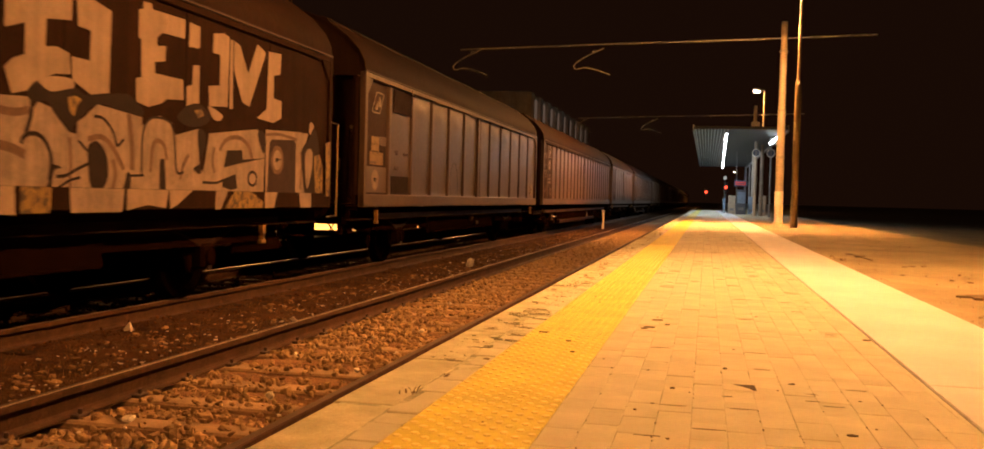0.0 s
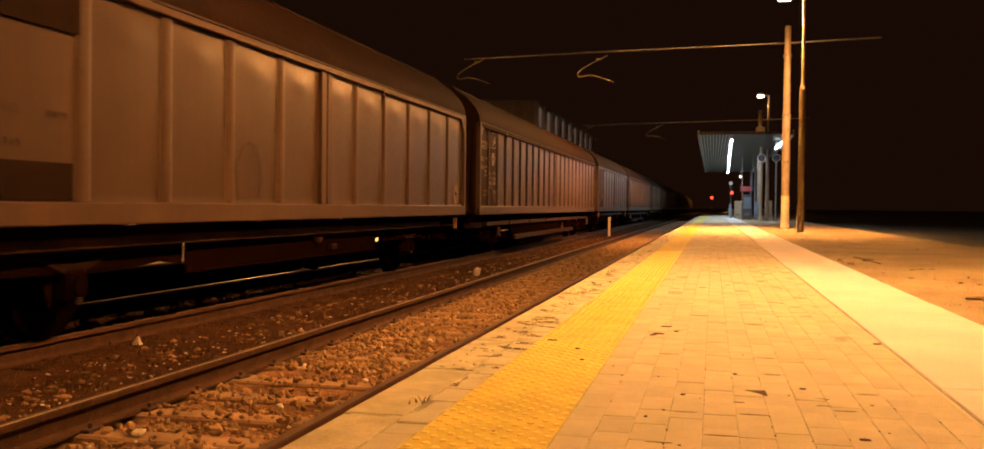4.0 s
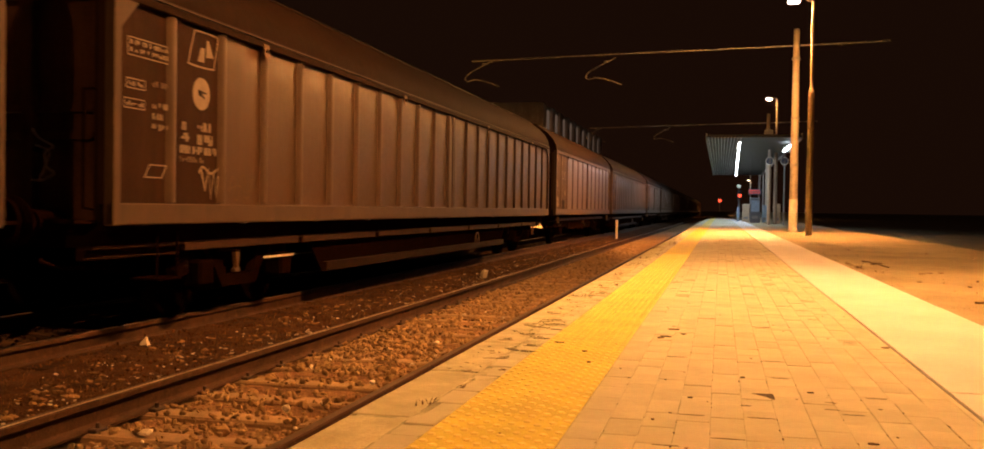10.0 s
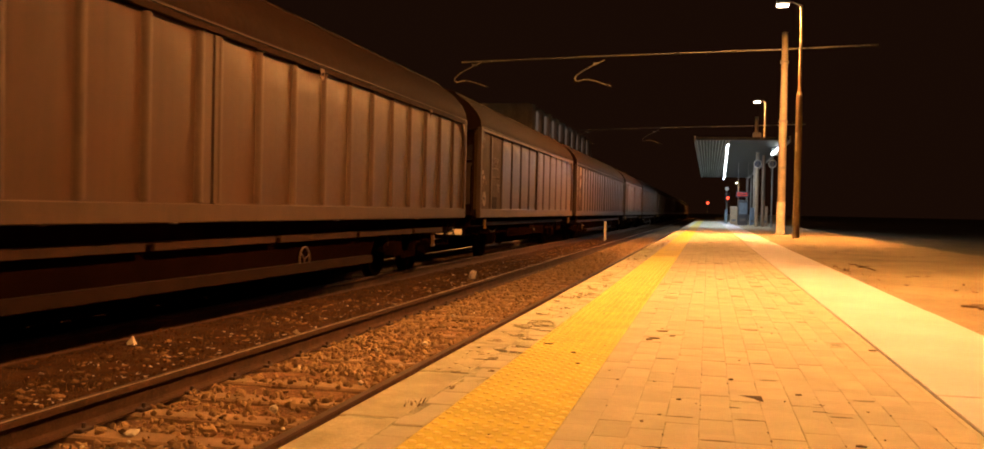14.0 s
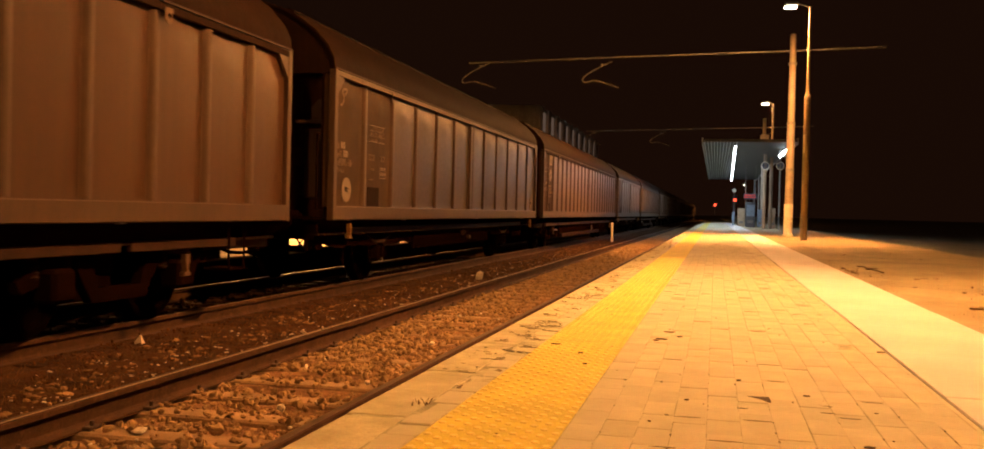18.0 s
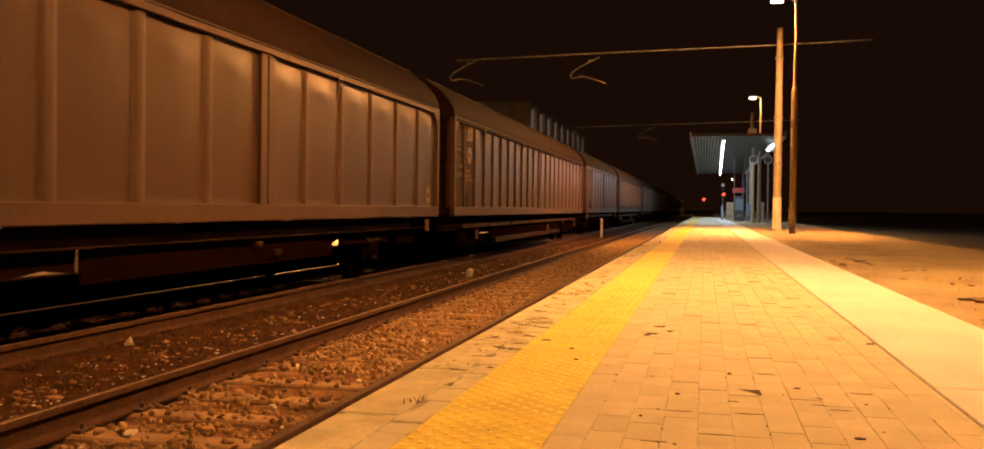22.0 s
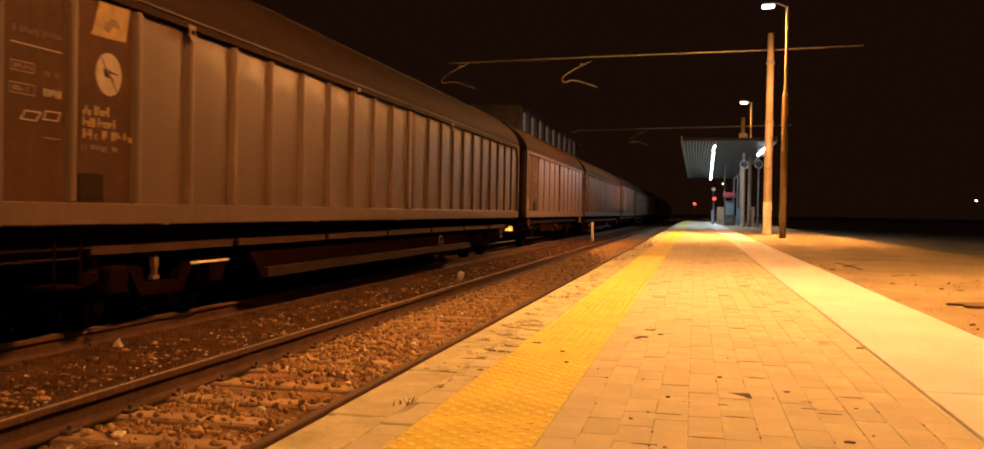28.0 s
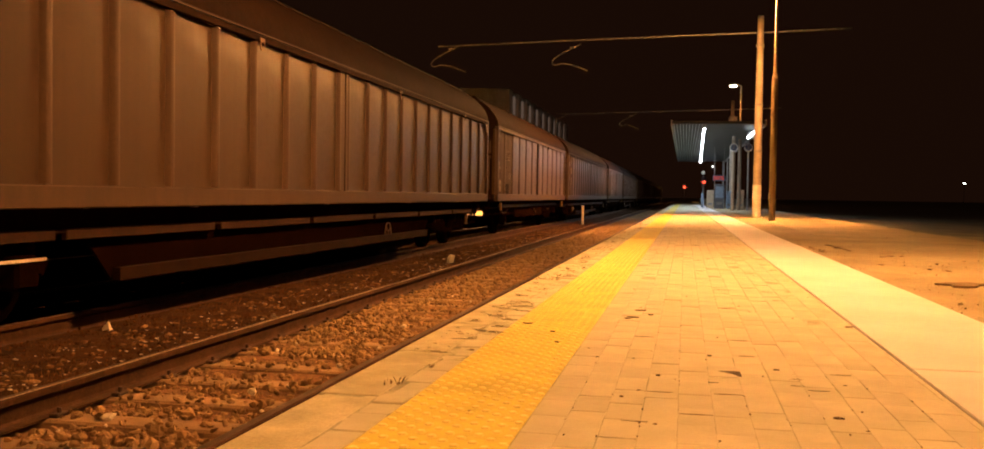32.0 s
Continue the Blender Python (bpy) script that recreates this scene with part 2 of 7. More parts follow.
LEDGE = mat("rusty_sole_bar", (0.028, 0.0096, 0.0028), 0.78, 0.0, dark=0.55, scale=2.5, fine=40, bump=0.2, specular=0.2)
SOLE_DULL = mat("dull_sole_bar", (0.062, 0.030, 0.0145), 0.7, 0.0, dark=0.6, scale=2.5, fine=40, bump=0.2, specular=0.15)
# grimy steel set far too dark: the shade under the wagons is in it
UNDER = mat("shade_black", (0.0075, 0.0031, 0.0014), 0.9, 0.0, dark=0.6, scale=3, fine=40, bump=0.3, specular=0.0)
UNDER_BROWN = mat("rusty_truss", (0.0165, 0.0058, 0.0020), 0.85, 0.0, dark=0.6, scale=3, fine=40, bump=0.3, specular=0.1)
# wheels and treads blackened likewise, to stay dark in the lamplight
WHEEL = mat("shaded_wheel_steel", (0.0024, 0.0012, 0.0007), 0.85, 0.0, dark=0.6, scale=6, specular=0.0)
TREAD = mat("shaded_tread", (0.0028, 0.0014, 0.0008), 0.8, 0.0, dark=0.8, scale=6, bump=0.05, specular=0.0)
WHITE = mat("white_marking", (0.21, 0.165, 0.125), 0.6, dark=0.8, scale=8, fine=60, bump=0.05)
CREAM = mat("cream_spray_paint", (0.26, 0.19, 0.135), 0.65, dark=0.78, scale=2.6, fine=30, bump=0.05, streak=0.22, rust=(0.165, 0.110, 0.072), rust_amount=0.30, rust_soft=0.25)
PINKISH = mat("faded_spray_paint", (0.235, 0.176, 0.138), 0.65, dark=0.70, scale=4.5, fine=30, bump=0.05, streak=0.28, rust=(0.125, 0.080, 0.055), rust_amount=0.36, rust_soft=0.22)
OCHRE = mat("ochre_spray_paint", (0.20, 0.125, 0.03), 0.6, dark=0.6, scale=5, fine=30, bump=0.05, rust=(0.03, 0.018, 0.01), rust_amount=0.62)
SMEAR = mat("brown_smeared_paint", (0.105, 0.056, 0.030), 0.65, dark=0.6, scale=5, fine=30, bump=0.05, streak=0.2)
VIOLET = mat("violet_black_paint", (0.030, 0.017, 0.014), 0.7, dark=0.65, scale=4, fine=30, bump=0.05, specular=0.15)
INK = mat("black_spray_paint", (0.0135, 0.0075, 0.0048), 0.7, dark=0.7, scale=4, bump=0.05, specular=0.15)
# bed and sleepers under the train: its shade put into the colour
SHADED_BED = mat("shaded_bed", (0.022, 0.011, 0.005), 0.95, dark=0.5, scale=5, fine=45, bump=1.0, bump_depth=0.03, specular=0.05)
SLEEPER_SHADED = mat("shaded_sleeper", (0.030, 0.016, 0.008), 0.92, dark=0.6, scale=4, fine=60, spread=0.2, bump=0.5, specular=0.05)
# darker soil colour that holds the shade of a hollow
SOIL_HOLLOW_SHADE = mat("shaded_hollow_soil", (0.165, 0.108, 0.050), 0.95, dark=0.6, scale=3, fine=40, bump=0.8, bump_depth=0.02)
DIRT = mat("oily_dirt", (0.057, 0.0262, 0.0095), 0.95, dark=0.4, scale=3, fine=40, bump=1.0, bump_depth=0.03, specular=0.08)
PATCH = mat("yellowed_label", (0.21, 0.135, 0.05), 0.6, dark=0.7, scale=8, fine=60, bump=0.05)
DIRTY_HOOK = mat("dirty_hook_paint", (0.085, 0.047, 0.017), 0.6, dark=0.6, scale=9)
YELLOW_HOOK = mat("yellow_hook_paint", (0.175, 0.096, 0.019), 0.55, dark=0.7, scale=9)
POLE_GREY = mat("galvanised_pole", (0.30, 0.26, 0.21), 0.55, 0.35, dark=0.75, scale=3, fine=40, streak=0.2, bump=0.1)
POLE_BROWN = mat("brown_pole_paint", (0.21, 0.15, 0.10), 0.55, 0.1, dark=0.75, scale=3, fine=40, streak=0.2)
POLE_WHITE = mat("white_band_paint", (0.62, 0.56, 0.48), 0.6, dark=0.75, scale=3, fine=40, streak=0.25)
POLISHED = mat("polished_rail_corner", (0.36, 0.34, 0.31), 0.16, 1.0, dark=0.85, scale=3, fine=60, bump=0.0)
DULL_HEAD = mat("dull_rail_head", (0.085, 0.052, 0.030), 0.6, 0.3, dark=0.7, scale=3, fine=60, bump=0.15)
FAINT = mat("faint_stencil", (0.105, 0.066, 0.036), 0.6, dark=0.75, scale=8, fine=60, bump=0.05)
GHOST = mat("ghost_tag_paint", (0.056, 0.032, 0.016), 0.5, dark=0.8, scale=3)
STEEL = mat("painted_steel", (0.20, 0.19, 0.18), 0.55, 0.3, dark=0.75)
# near-black: the unlit ceiling is put into the colour
CANOPY_DARK = mat("unlit_canopy_underside", (0.004, 0.0045, 0.0055), 0.6, dark=0.8)
ROOF_SHEET = mat("canopy_sheet", (0.42, 0.44, 0.48), 0.5, 0.1, dark=0.85, scale=2)
SIGN_BLUE = mat("dark_sign", (0.04, 0.05, 0.08), 0.4, dark=0.85)
MACHINE = mat("machine_case", (0.10, 0.105, 0.12), 0.45, 0.2, dark=0.8)
BIN = mat("beige_case", (0.36, 0.27, 0.18), 0.6, dark=0.8)
BLUE_CASE = mat("blue_grey_case", (0.20, 0.26, 0.34), 0.5, dark=0.8)
PLASTER = mat("dark_plaster", (0.50, 0.43, 0.37), 0.9, dark=0.7, scale=0.7, fine=8, streak=0.2)
STUD = mat("pale_yellow_stud", (0.82, 0.70, 0.22), 0.55, dark=0.85, scale=5, fine=160, spread=0.06, bump=0.1)
CHIP = mat("pale_mortar_flake", (0.56, 0.54, 0.38), 0.9, dark=0.7, scale=8, fine=120, spread=0.15, bump=0.4, bump_depth=0.003, specular=0.2)
DEBRIS = mat("dark_litter", (0.15, 0.10, 0.05), 0.95, dark=0.6, spread=0.4, bump=0)
GLOW_SODIUM = glow("sodium_lens", (1.0, 0.80, 0.50), 60)
GLOW_TUBE = glow("fluorescent_tube", (0.80, 0.92, 1.0), 30)
GLOW_RED = glow("red_signal_lens", (1.0, 0.07, 0.03), 4)
GLOW_BOARD = glow("red_display", (1.0, 0.10, 0.05), 0.8)
GLOW_WINDOW = glow("dim_lit_window", (0.75, 0.48, 0.34), 0.12)
GLOW_YARD = glow("pinkish_lamp", (1.0, 0.62, 0.50), 1.5)
GLOW_FAR = glow("distant_lamp", (0.9, 0.95, 0.85), 6)

# ---- mesh tools ----


class Geo:
    """Vertices and faces of one mesh, with plain solids to add."""

    def __init__(self):
        self.v, self.f = [], []

    def add(self, verts, faces):
        n = len(self.v)
        self.v += [tuple(p) for p in verts]
        self.f += [tuple(i + n for i in q) for q in faces]
        return self

    def box(self, x0, x1, y0, y1, z0, z1, c=0.0):
        """A box; c rounds its edges off by that many metres."""
        if not c:
            v = [(x, y, z) for x in (x0, x1) for y in (y0, y1) for z in (z0, z1)]
            return self.add(v, [(0, 1, 3, 2), (4, 6, 7, 5), (0, 4, 5, 1), (2, 3, 7, 6), (0, 2, 6, 4), (1, 5, 7, 3)])
        bm = bmesh.new()
        bmesh.ops.create_cube(bm, size=1)
        for q in bm.verts:
            q.co = ((x0 + x1) / 2 + q.co.x * (x1 - x0), (y0 + y1) / 2 + q.co.y * (y1 - y0), (z0 + z1) / 2 + q.co.z * (z1 - z0))
        bmesh.ops.bevel(bm, geom=bm.edges[:], offset=c, segments=1, affect="EDGES")
        bm.verts.index_update()
        self.add([q.co[:] for q in bm.verts], [[q.index for q in f.verts] for f in bm.faces])
        bm.free()
        return self

    def tube(self, a, b, r0, r1=None, n=12, caps=True):
        """A round bar from a to b, of radius r0 at a and r1 at b."""
        r1 = r0 if r1 is None else r1
        a, b = Vector(a), Vector(b)
        w = (b - a).normalized()
        u = w.orthogonal().normalized()
        s = w.cross(u)
        ring = [(math.cos(2 * PI * i / n), math.sin(2 * PI * i / n)) for i in range(n)]
        v = [a + (u * c + s * d) * r0 for c, d in ring] + [b + (u * c + s * d) * r1 for c, d in ring]
        f = [(i, (i + 1) % n, n + (i + 1) % n, n + i) for i in range(n)]
        if caps:
            f += [tuple(range(n - 1, -1, -1)), tuple(range(n, 2 * n))]
        return self.add(v, f)

    def bar(self, pts, r, n=6):
        """One bent round bar through the points."""
        p = [Vector(q) for q in pts]
        p = [q for i, q in enumerate(p) if i == 0 or (q - p[i - 1]).length > 1e-6]
        v, side = [], None
        for i, q in enumerate(p):
            a = (q - p[i - 1]).normalized() if i else (p[1] - q).normalized()
            b = (p[i + 1] - q).normalized() if i + 1 < len(p) else a
            m = (a + b).normalized() if (a + b).length > 0.2 else a
            side = m.orthogonal() if side is None else side - m * side.dot(m)
            side = side.normalized()
            w = m.cross(side)
            grow = r / max(0.5, m.dot(a))
            v += [q + (side * math.cos(2 * PI * k / n) + w * math.sin(2 * PI * k / n)) * grow for k in range(n)]
        f = [(i * n + k, i * n + (k + 1) % n, (i + 1) * n + (k + 1) % n, (i + 1) * n + k) for i in range(len(p) - 1) for k in range(n)]
        return self.add(v, f + [tuple(range(n - 1, -1, -1)), tuple(range(len(v) - n, len(v)))])

    def lathe(self, profile, centre=(0, 0, 0), axis="x", n=24):
        """Turns a profile of (along the axis, radius) round the axis."""
        v, f = [], []
        for d, r in profile:
            for i in range(n):
                c, s = r * math.cos(2 * PI * i / n), r * math.sin(2 * PI * i / n)
                p = {"x": (d, c, s), "y": (s, d, c), "z": (c, s, d)}[axis]
                v.append(Vector(p) + Vector(centre))
        for k in range(len(profile) - 1):
            f += [(k * n + i, k * n + (i + 1) % n, (k + 1) * n + (i + 1) % n, (k + 1) * n + i) for i in range(n)]
        return self.add(v, f)

    def prism(self, poly, a0, a1, axis="y"):
        """Pushes a flat outline along an axis; the outline is (x, z) along y, (y, z) along x, (x, y) along z."""
        def at(p, a):
            return {"y": (p[0], a, p[1]), "x": (a, p[0], p[1]), "z": (p[0], p[1], a)}[axis]
        n = len(poly)
        v = [at(p, a0) for p in poly] + [at(p, a1) for p in poly]
        f = [(i, (i + 1) % n, n + (i + 1) % n, n + i) for i in range(n)] + [tuple(range(n - 1, -1, -1)), tuple(range(n, 2 * n))]
        return self.add(v, f)

    def mesh(self, name, material, smooth=False):
        me = bpy.data.meshes.new(name)
        me.from_pydata(self.v, [], self.f)
        bm = bmesh.new()
        bm.from_mesh(me)
        bmesh.ops.recalc_face_normals(bm, faces=bm.faces[:])
        bm.to_mesh(me)
        bm.free()
        me.materials.append(material)
        if smooth:
            me.shade_smooth()
            me.set_sharp_from_angle(angle=radians(40))
        return me


def smooth_line(pts, n=4, closed=False):
    """A flowing line through the given points."""
    p = [Vector(q) for q in pts]
    out = []
    count = len(p) if closed else len(p) - 1
    for i in range(count):
        a = p[i - 1] if closed or i else p[0]
        b, c = p[i], p[(i + 1) % len(p)]
        d = p[(i + 2) % len(p)] if closed else p[min(i + 2, len(p) - 1)]
        for k in range(n):
            u = k / n
            out.append(tuple(0.5 * (2 * b + (c - a) * u + (2 * a - 5 * b + 4 * c - d) * u * u + (3 * b - a - 3 * c + d) * u ** 3)))
    return out if closed else out + [tuple(p[-1])]


def smooth_ring(pts, n=4):
    return smooth_line(pts, n, True)


def thing(name, place, label, category, group="", kind=""):
    ob = new(name)
    ob.empty_display_size = 0.2
    ob.matrix_basis = place if isinstance(place, Matrix) else pose(*place)
    return tagged(ob, label, category, group, kind)


def part(name, geo, material, parent, label="", smooth=False, at=None):
    """Links a mesh as one part under a thing or a part."""
    ob = new(name, geo.mesh(name, material, smooth) if isinstance(geo, Geo) else geo)
    ob.parent = parent
    if at is not None:
        ob.matrix_basis = at if isinstance(at, Matrix) else Matrix.Translation(at)
    if label:
        ob["label"] = label
    return ob


def solid(name, geo, material, label, category, kind="", group="", smooth=False):
    return tagged(new(name, geo.mesh(name, material, smooth)), label, category, group, kind)


def numpy_mesh(name, verts, faces, material):
    """A mesh from arrays; all faces have the same number of corners."""
    me = bpy.data.meshes.new(name)
    me.vertices.add(len(verts))
    me.vertices.foreach_set("co", np.asarray(verts, np.float32).ravel())
    k = faces.shape[1]
    me.loops.add(faces.size)
    me.loops.foreach_set("vertex_index", faces.astype(np.int32).ravel())
    me.polygons.add(len(faces))
    me.polygons.foreach_set("loop_start", np.arange(0, faces.size, k, dtype=np.int32))
    me.update(calc_edges=True)
    me.materials.append(material)
    me.shade_flat()
    return me


def rot_batch(n, gen):
    """n random turns, as matrices."""
    q = gen.normal(size=(n, 4))
    q /= np.linalg.norm(q, axis=1)[:, None]
    w, x, y, z = q.T
    return np.stack([np.stack([1 - 2 * (y * y + z * z), 2 * (x * y - z * w), 2 * (x * z + y * w)], -1),
                     np.stack([2 * (x * y + z * w), 1 - 2 * (x * x + z * z), 2 * (y * z - x * w)], -1),
                     np.stack([2 * (x * z - y * w), 2 * (y * z + x * w), 1 - 2 * (x * x + y * y)], -1)], 1)


def stones(name, places, sizes, material, gen, tall=1.0):
    """Broken stones, each a rough lump of twenty faces."""
    g = (1 + 5 ** 0.5) / 2
    base = np.array([(-1, g, 0), (1, g, 0), (-1, -g, 0), (1, -g, 0), (0, -1, g), (0, 1, g), (0, -1, -g), (0, 1, -g), (g, 0, -1), (g, 0, 1), (-g, 0, -1), (-g, 0, 1)])
    base /= np.linalg.norm(base[0])
    tri = np.array([(0, 11, 5), (0, 5, 1), (0, 1, 7), (0, 7, 10), (0, 10, 11), (1, 5, 9), (5, 11, 4), (11, 10, 2), (10, 7, 6), (7, 1, 8),
                    (3, 9, 4), (3, 4, 2), (3, 2, 6), (3, 6, 8), (3, 8, 9), (4, 9, 5), (2, 4, 11), (6, 2, 10), (8, 6, 7), (9, 8, 1)])
    n = len(places)
    v = base[None] * gen.uniform(0.62, 1.25, (n, 12, 1)) * gen.uniform(0.5, 1.35, (n, 1, 3))
    v = np.einsum("nij,nkj->nki", rot_batch(n, gen), v) * np.asarray(sizes)[:, None, None] * np.array((1, 1, tall)) + np.asarray(places)[:, None, :]
    f = tri[None] + (np.arange(n) * 12)[:, None, None]
    return new(name, numpy_mesh(name, v.reshape(-1, 3), f.reshape(-1, 3), material))


# ---- ground and platform ----


def sheet(name, xs, ys, height, material, label, category, kind="structure"):
    """A ground sheet over the given lines across and along, with its height at each crossing."""
    v = [(x, y, height(x, y)) for y in ys for x in xs]
    n = len(xs)
    f = np.array([(j * n + i, j * n + i + 1, (j + 1) * n + i + 1, (j + 1) * n + i) for j in range(len(ys) - 1) for i in range(n - 1)])
    ob = new(name, numpy_mesh(name, v, f, material))
    ob.data.shade_smooth()
    return tagged(ob, label, category, "", kind)


def ground_height(x, y):
    if x < 1.9:
        return -0.80
    if x < 5.7:
        return -0.20
    return -0.55 - min(0.4, (x - 6.3) * 0.02) + 0.05 * noise.noise((x * 0.2, y * 0.2, 3))


sheet("ground", [-3000, -400, -60, -13, -1, 1.85, 1.95, 5.6, 6.2, 7.2, 9, 12, 20, 40, 90, 300, 3000],
      [-3000, -300, -40, -10, 0, 5, 10, 15, 20, 26, 33, 42, 55, 75, 100, 150, 250, 500, 1500, 4000], ground_height, FIELD, "dark unlit field beyond the platform at night", "ground")


def soil_height(x, y):
    edge = max(0.0, x - 5.58) * 0.75
    return -0.015 - edge * (0.8 + 0.3 * noise.noise((y * 0.7, 0, 0))) + 0.02 * noise.noise((x * 1.7, y * 1.1, 0)) + 0.008 * noise.noise((x * 6, y * 6, 5))


sheet("soil_verge", list(np.linspace(1.74, 5.50, 30)) + [5.58, 5.62, 5.7, 5.85, 6.1, 6.5], list(np.linspace(-30, -6.3, 40)) + list(np.linspace(-6, 30, 150)) + list(np.linspace(31, 130, 60)), soil_height, SOIL,
      "sandy bare soil verge beside the platform paving", "verge")


def bed_height(x, y):
    # between the near rails the cribs are filled higher further on
    fill = 0.024 * min(1.0, max(0.0, (y - 4.6) / 2.4)) if -3.5 < x < -2.1 else 0.0
    return BED - 0.014 + fill + 0.018 * noise.noise((x * 3.1, y * 3.1, 1)) + 0.01 * noise.noise((x * 9, y * 9, 4))


sheet("ballast_bed", list(np.linspace(-7.8, EDGE + 0.02, 44)), list(np.linspace(-90, -6.3, 90)) + list(np.linspace(-6, 24, 160)) + list(np.linspace(25, 300, 60)), bed_height, BALLAST,
      "dirty brown ballast bed under the tracks", "ballast")

sheet("dirt_strip", list(np.linspace(-5.45, -3.62, 40)), list(np.linspace(-90, 1.8, 200)) + list(np.linspace(2, 24, 240)) + list(np.linspace(24.5, 300, 60)), lambda x, y: SLEEPER_TOP + 0.004 + 0.03 * noise.noise((x * 2.7, y * 2.7, 8)) + 0.02 * noise.noise((x * 8, y * 8, 2)), DIRT,
      "dark oily dirt between the two tracks", "dirt")

# this sheet blackens the bed below the train in place of its shade
sheet("oily_bed", list(np.linspace(-7.84, -5.40, 22)), list(np.linspace(-90, 1.8, 120)) + list(np.linspace(2, 40, 200)) + list(np.linspace(41, 300, 50)), lambda x, y: bed_height(x, y) + 0.012, SHADED_BED,
      "ballast bed blackened for the shade under the train", "ballast")

platform = solid("platform", Geo().box(EDGE + 0.03, 0.95, -30, 128, -0.75, -0.0024).box(0.95, 1.745, -30, 128, -0.75, -0.008), JOINT, "low station platform paved with concrete blocks", "platform", "structure")
# island sides near-black: the shade on their unlit face is painted in
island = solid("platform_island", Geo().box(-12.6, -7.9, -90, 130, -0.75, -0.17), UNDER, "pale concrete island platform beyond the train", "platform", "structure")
part("island_slab", Geo().box(-12.6, -7.85, -90, 130, -0.17, -0.13, 0.01), ISLAND_TOP, island, "pale concrete top slab")

# the far stretch of the paving, where single blocks can no longer be told apart
far_paving = part("paving", Geo().box(-0.495, 0.941, 37.0, 127.9, -0.03, -0.001), PAVER_FAR, platform, "far stretch of block paving")
far_paving["kind"] = "stuff"

# ---- tracks ----


def rail_outline(x0):
    half = [(0.0, 0.0), (0.026, 0.0), (0.034, -0.006), (0.036, -0.036), (0.014, -0.048), (0.008, -0.06), (0.008, -0.135), (0.02, -0.15), (0.07, -0.158), (0.07, -0.168), (0.0, -0.168)]
    return [(x0 + x, z) for x, z in half] + [(x0 - x, z) for x, z in half[-2:0:-1]]


def sleeper_mesh(material):
    g = Geo()
    bm = bmesh.new()
    bmesh.ops.create_cube(bm, size=1)
    for q in bm.verts:
        top = q.co.z > 0
        q.co = (q.co.x * (2.26 if top else 2.34), q.co.y * (0.21 if top else 0.27), -0.085 + q.co.z * 0.17)
    bmesh.ops.bevel(bm, geom=bm.edges[:], offset=0.014, segments=1, affect="EDGES")
    bm.verts.index_update()
    g.add([q.co[:] for q in bm.verts], [[q.index for q in f.verts] for f in bm.faces])
    bm.free()
    return g.mesh("sleeper", material)


SLEEPER_MESH, SHADED_SLEEPER_MESH = sleeper_mesh(SLEEPER), sleeper_mesh(SLEEPER_SHADED)
CLIP_MESH = Geo().box(-0.028, 0.028, -0.06, 0.06, 0, 0.022, 0.006).tube((0, 0, 0.015), (0, 0, 0.05), 0.013, n=6).mesh("rail_clip", CLIP)


def track(axis, y0, y1, sleepers_to, clips_to, label, bright=False, corner=False):
    t = thing("track", (axis, 0, RAIL_Z), label, "railway track", kind="structure")
    for side in (-1, 1):
        r = part("rail", Geo().prism(rail_outline(side * 0.7525), y0, y1), RAIL, t, "rusty brown steel rail")
        part("rail_head", Geo().box(side * 0.7525 - 0.024, side * 0.7525 + 0.024, y0, y1, 0.0, 0.0015), DULL_HEAD, r, "worn running surface")
        # the glint on this one rail is painted as a pale worn line
        if bright and side < 0:
            part("polished_line", Geo().box(side * 0.7525 + 0.012, side * 0.7525 + 0.023, y0, y1, 0.001, 0.003), RAIL_GLINT, r, "thin worn line, pale for the lamp's glint")
        if corner and side < 0:
            # the rounded running corner, worn bright by the wheels
            arc = [(side * 0.7525 + 0.016 + 0.0205 * math.cos(a), -0.0185 + 0.0205 * math.sin(a)) for a in np.linspace(PI / 2, 0, 10)]
            part("polished_corner", Geo().prism(arc + [(side * 0.7525 + 0.016, -0.0185)], y0, y1), POLISHED, r, "polished running corner", True)
    y = 4.845 - 0.6 * math.floor((4.845 - y0) / 0.6)
    while y < sleepers_to:
        s = part("sleeper", SHADED_SLEEPER_MESH if corner else SLEEPER_MESH, None, t, at=pose(rng.uniform(-0.01, 0.01), y + rng.uniform(-0.012, 0.012), SLEEPER_TOP - RAIL_Z, 0, 0, rng.uniform(-0.5, 0.5)))
        if 2.5 < y < clips_to:
            for side in (-1, 1):
                for k in (-0.09, 0.09):
                    part("rail_clip", CLIP_MESH, None, s, at=(side * 0.7525 + k, 0, 0.0))
        y += 0.6
    return t


track(TRACK_1, -90, 300, 60, 14, "empty railway track with rusty rails on concrete sleepers", True)
track(TRACK_2, -90, 300, 34, 0, "railway track under the freight train, rusty rails", corner=True)

gen = np.random.default_rng(11)


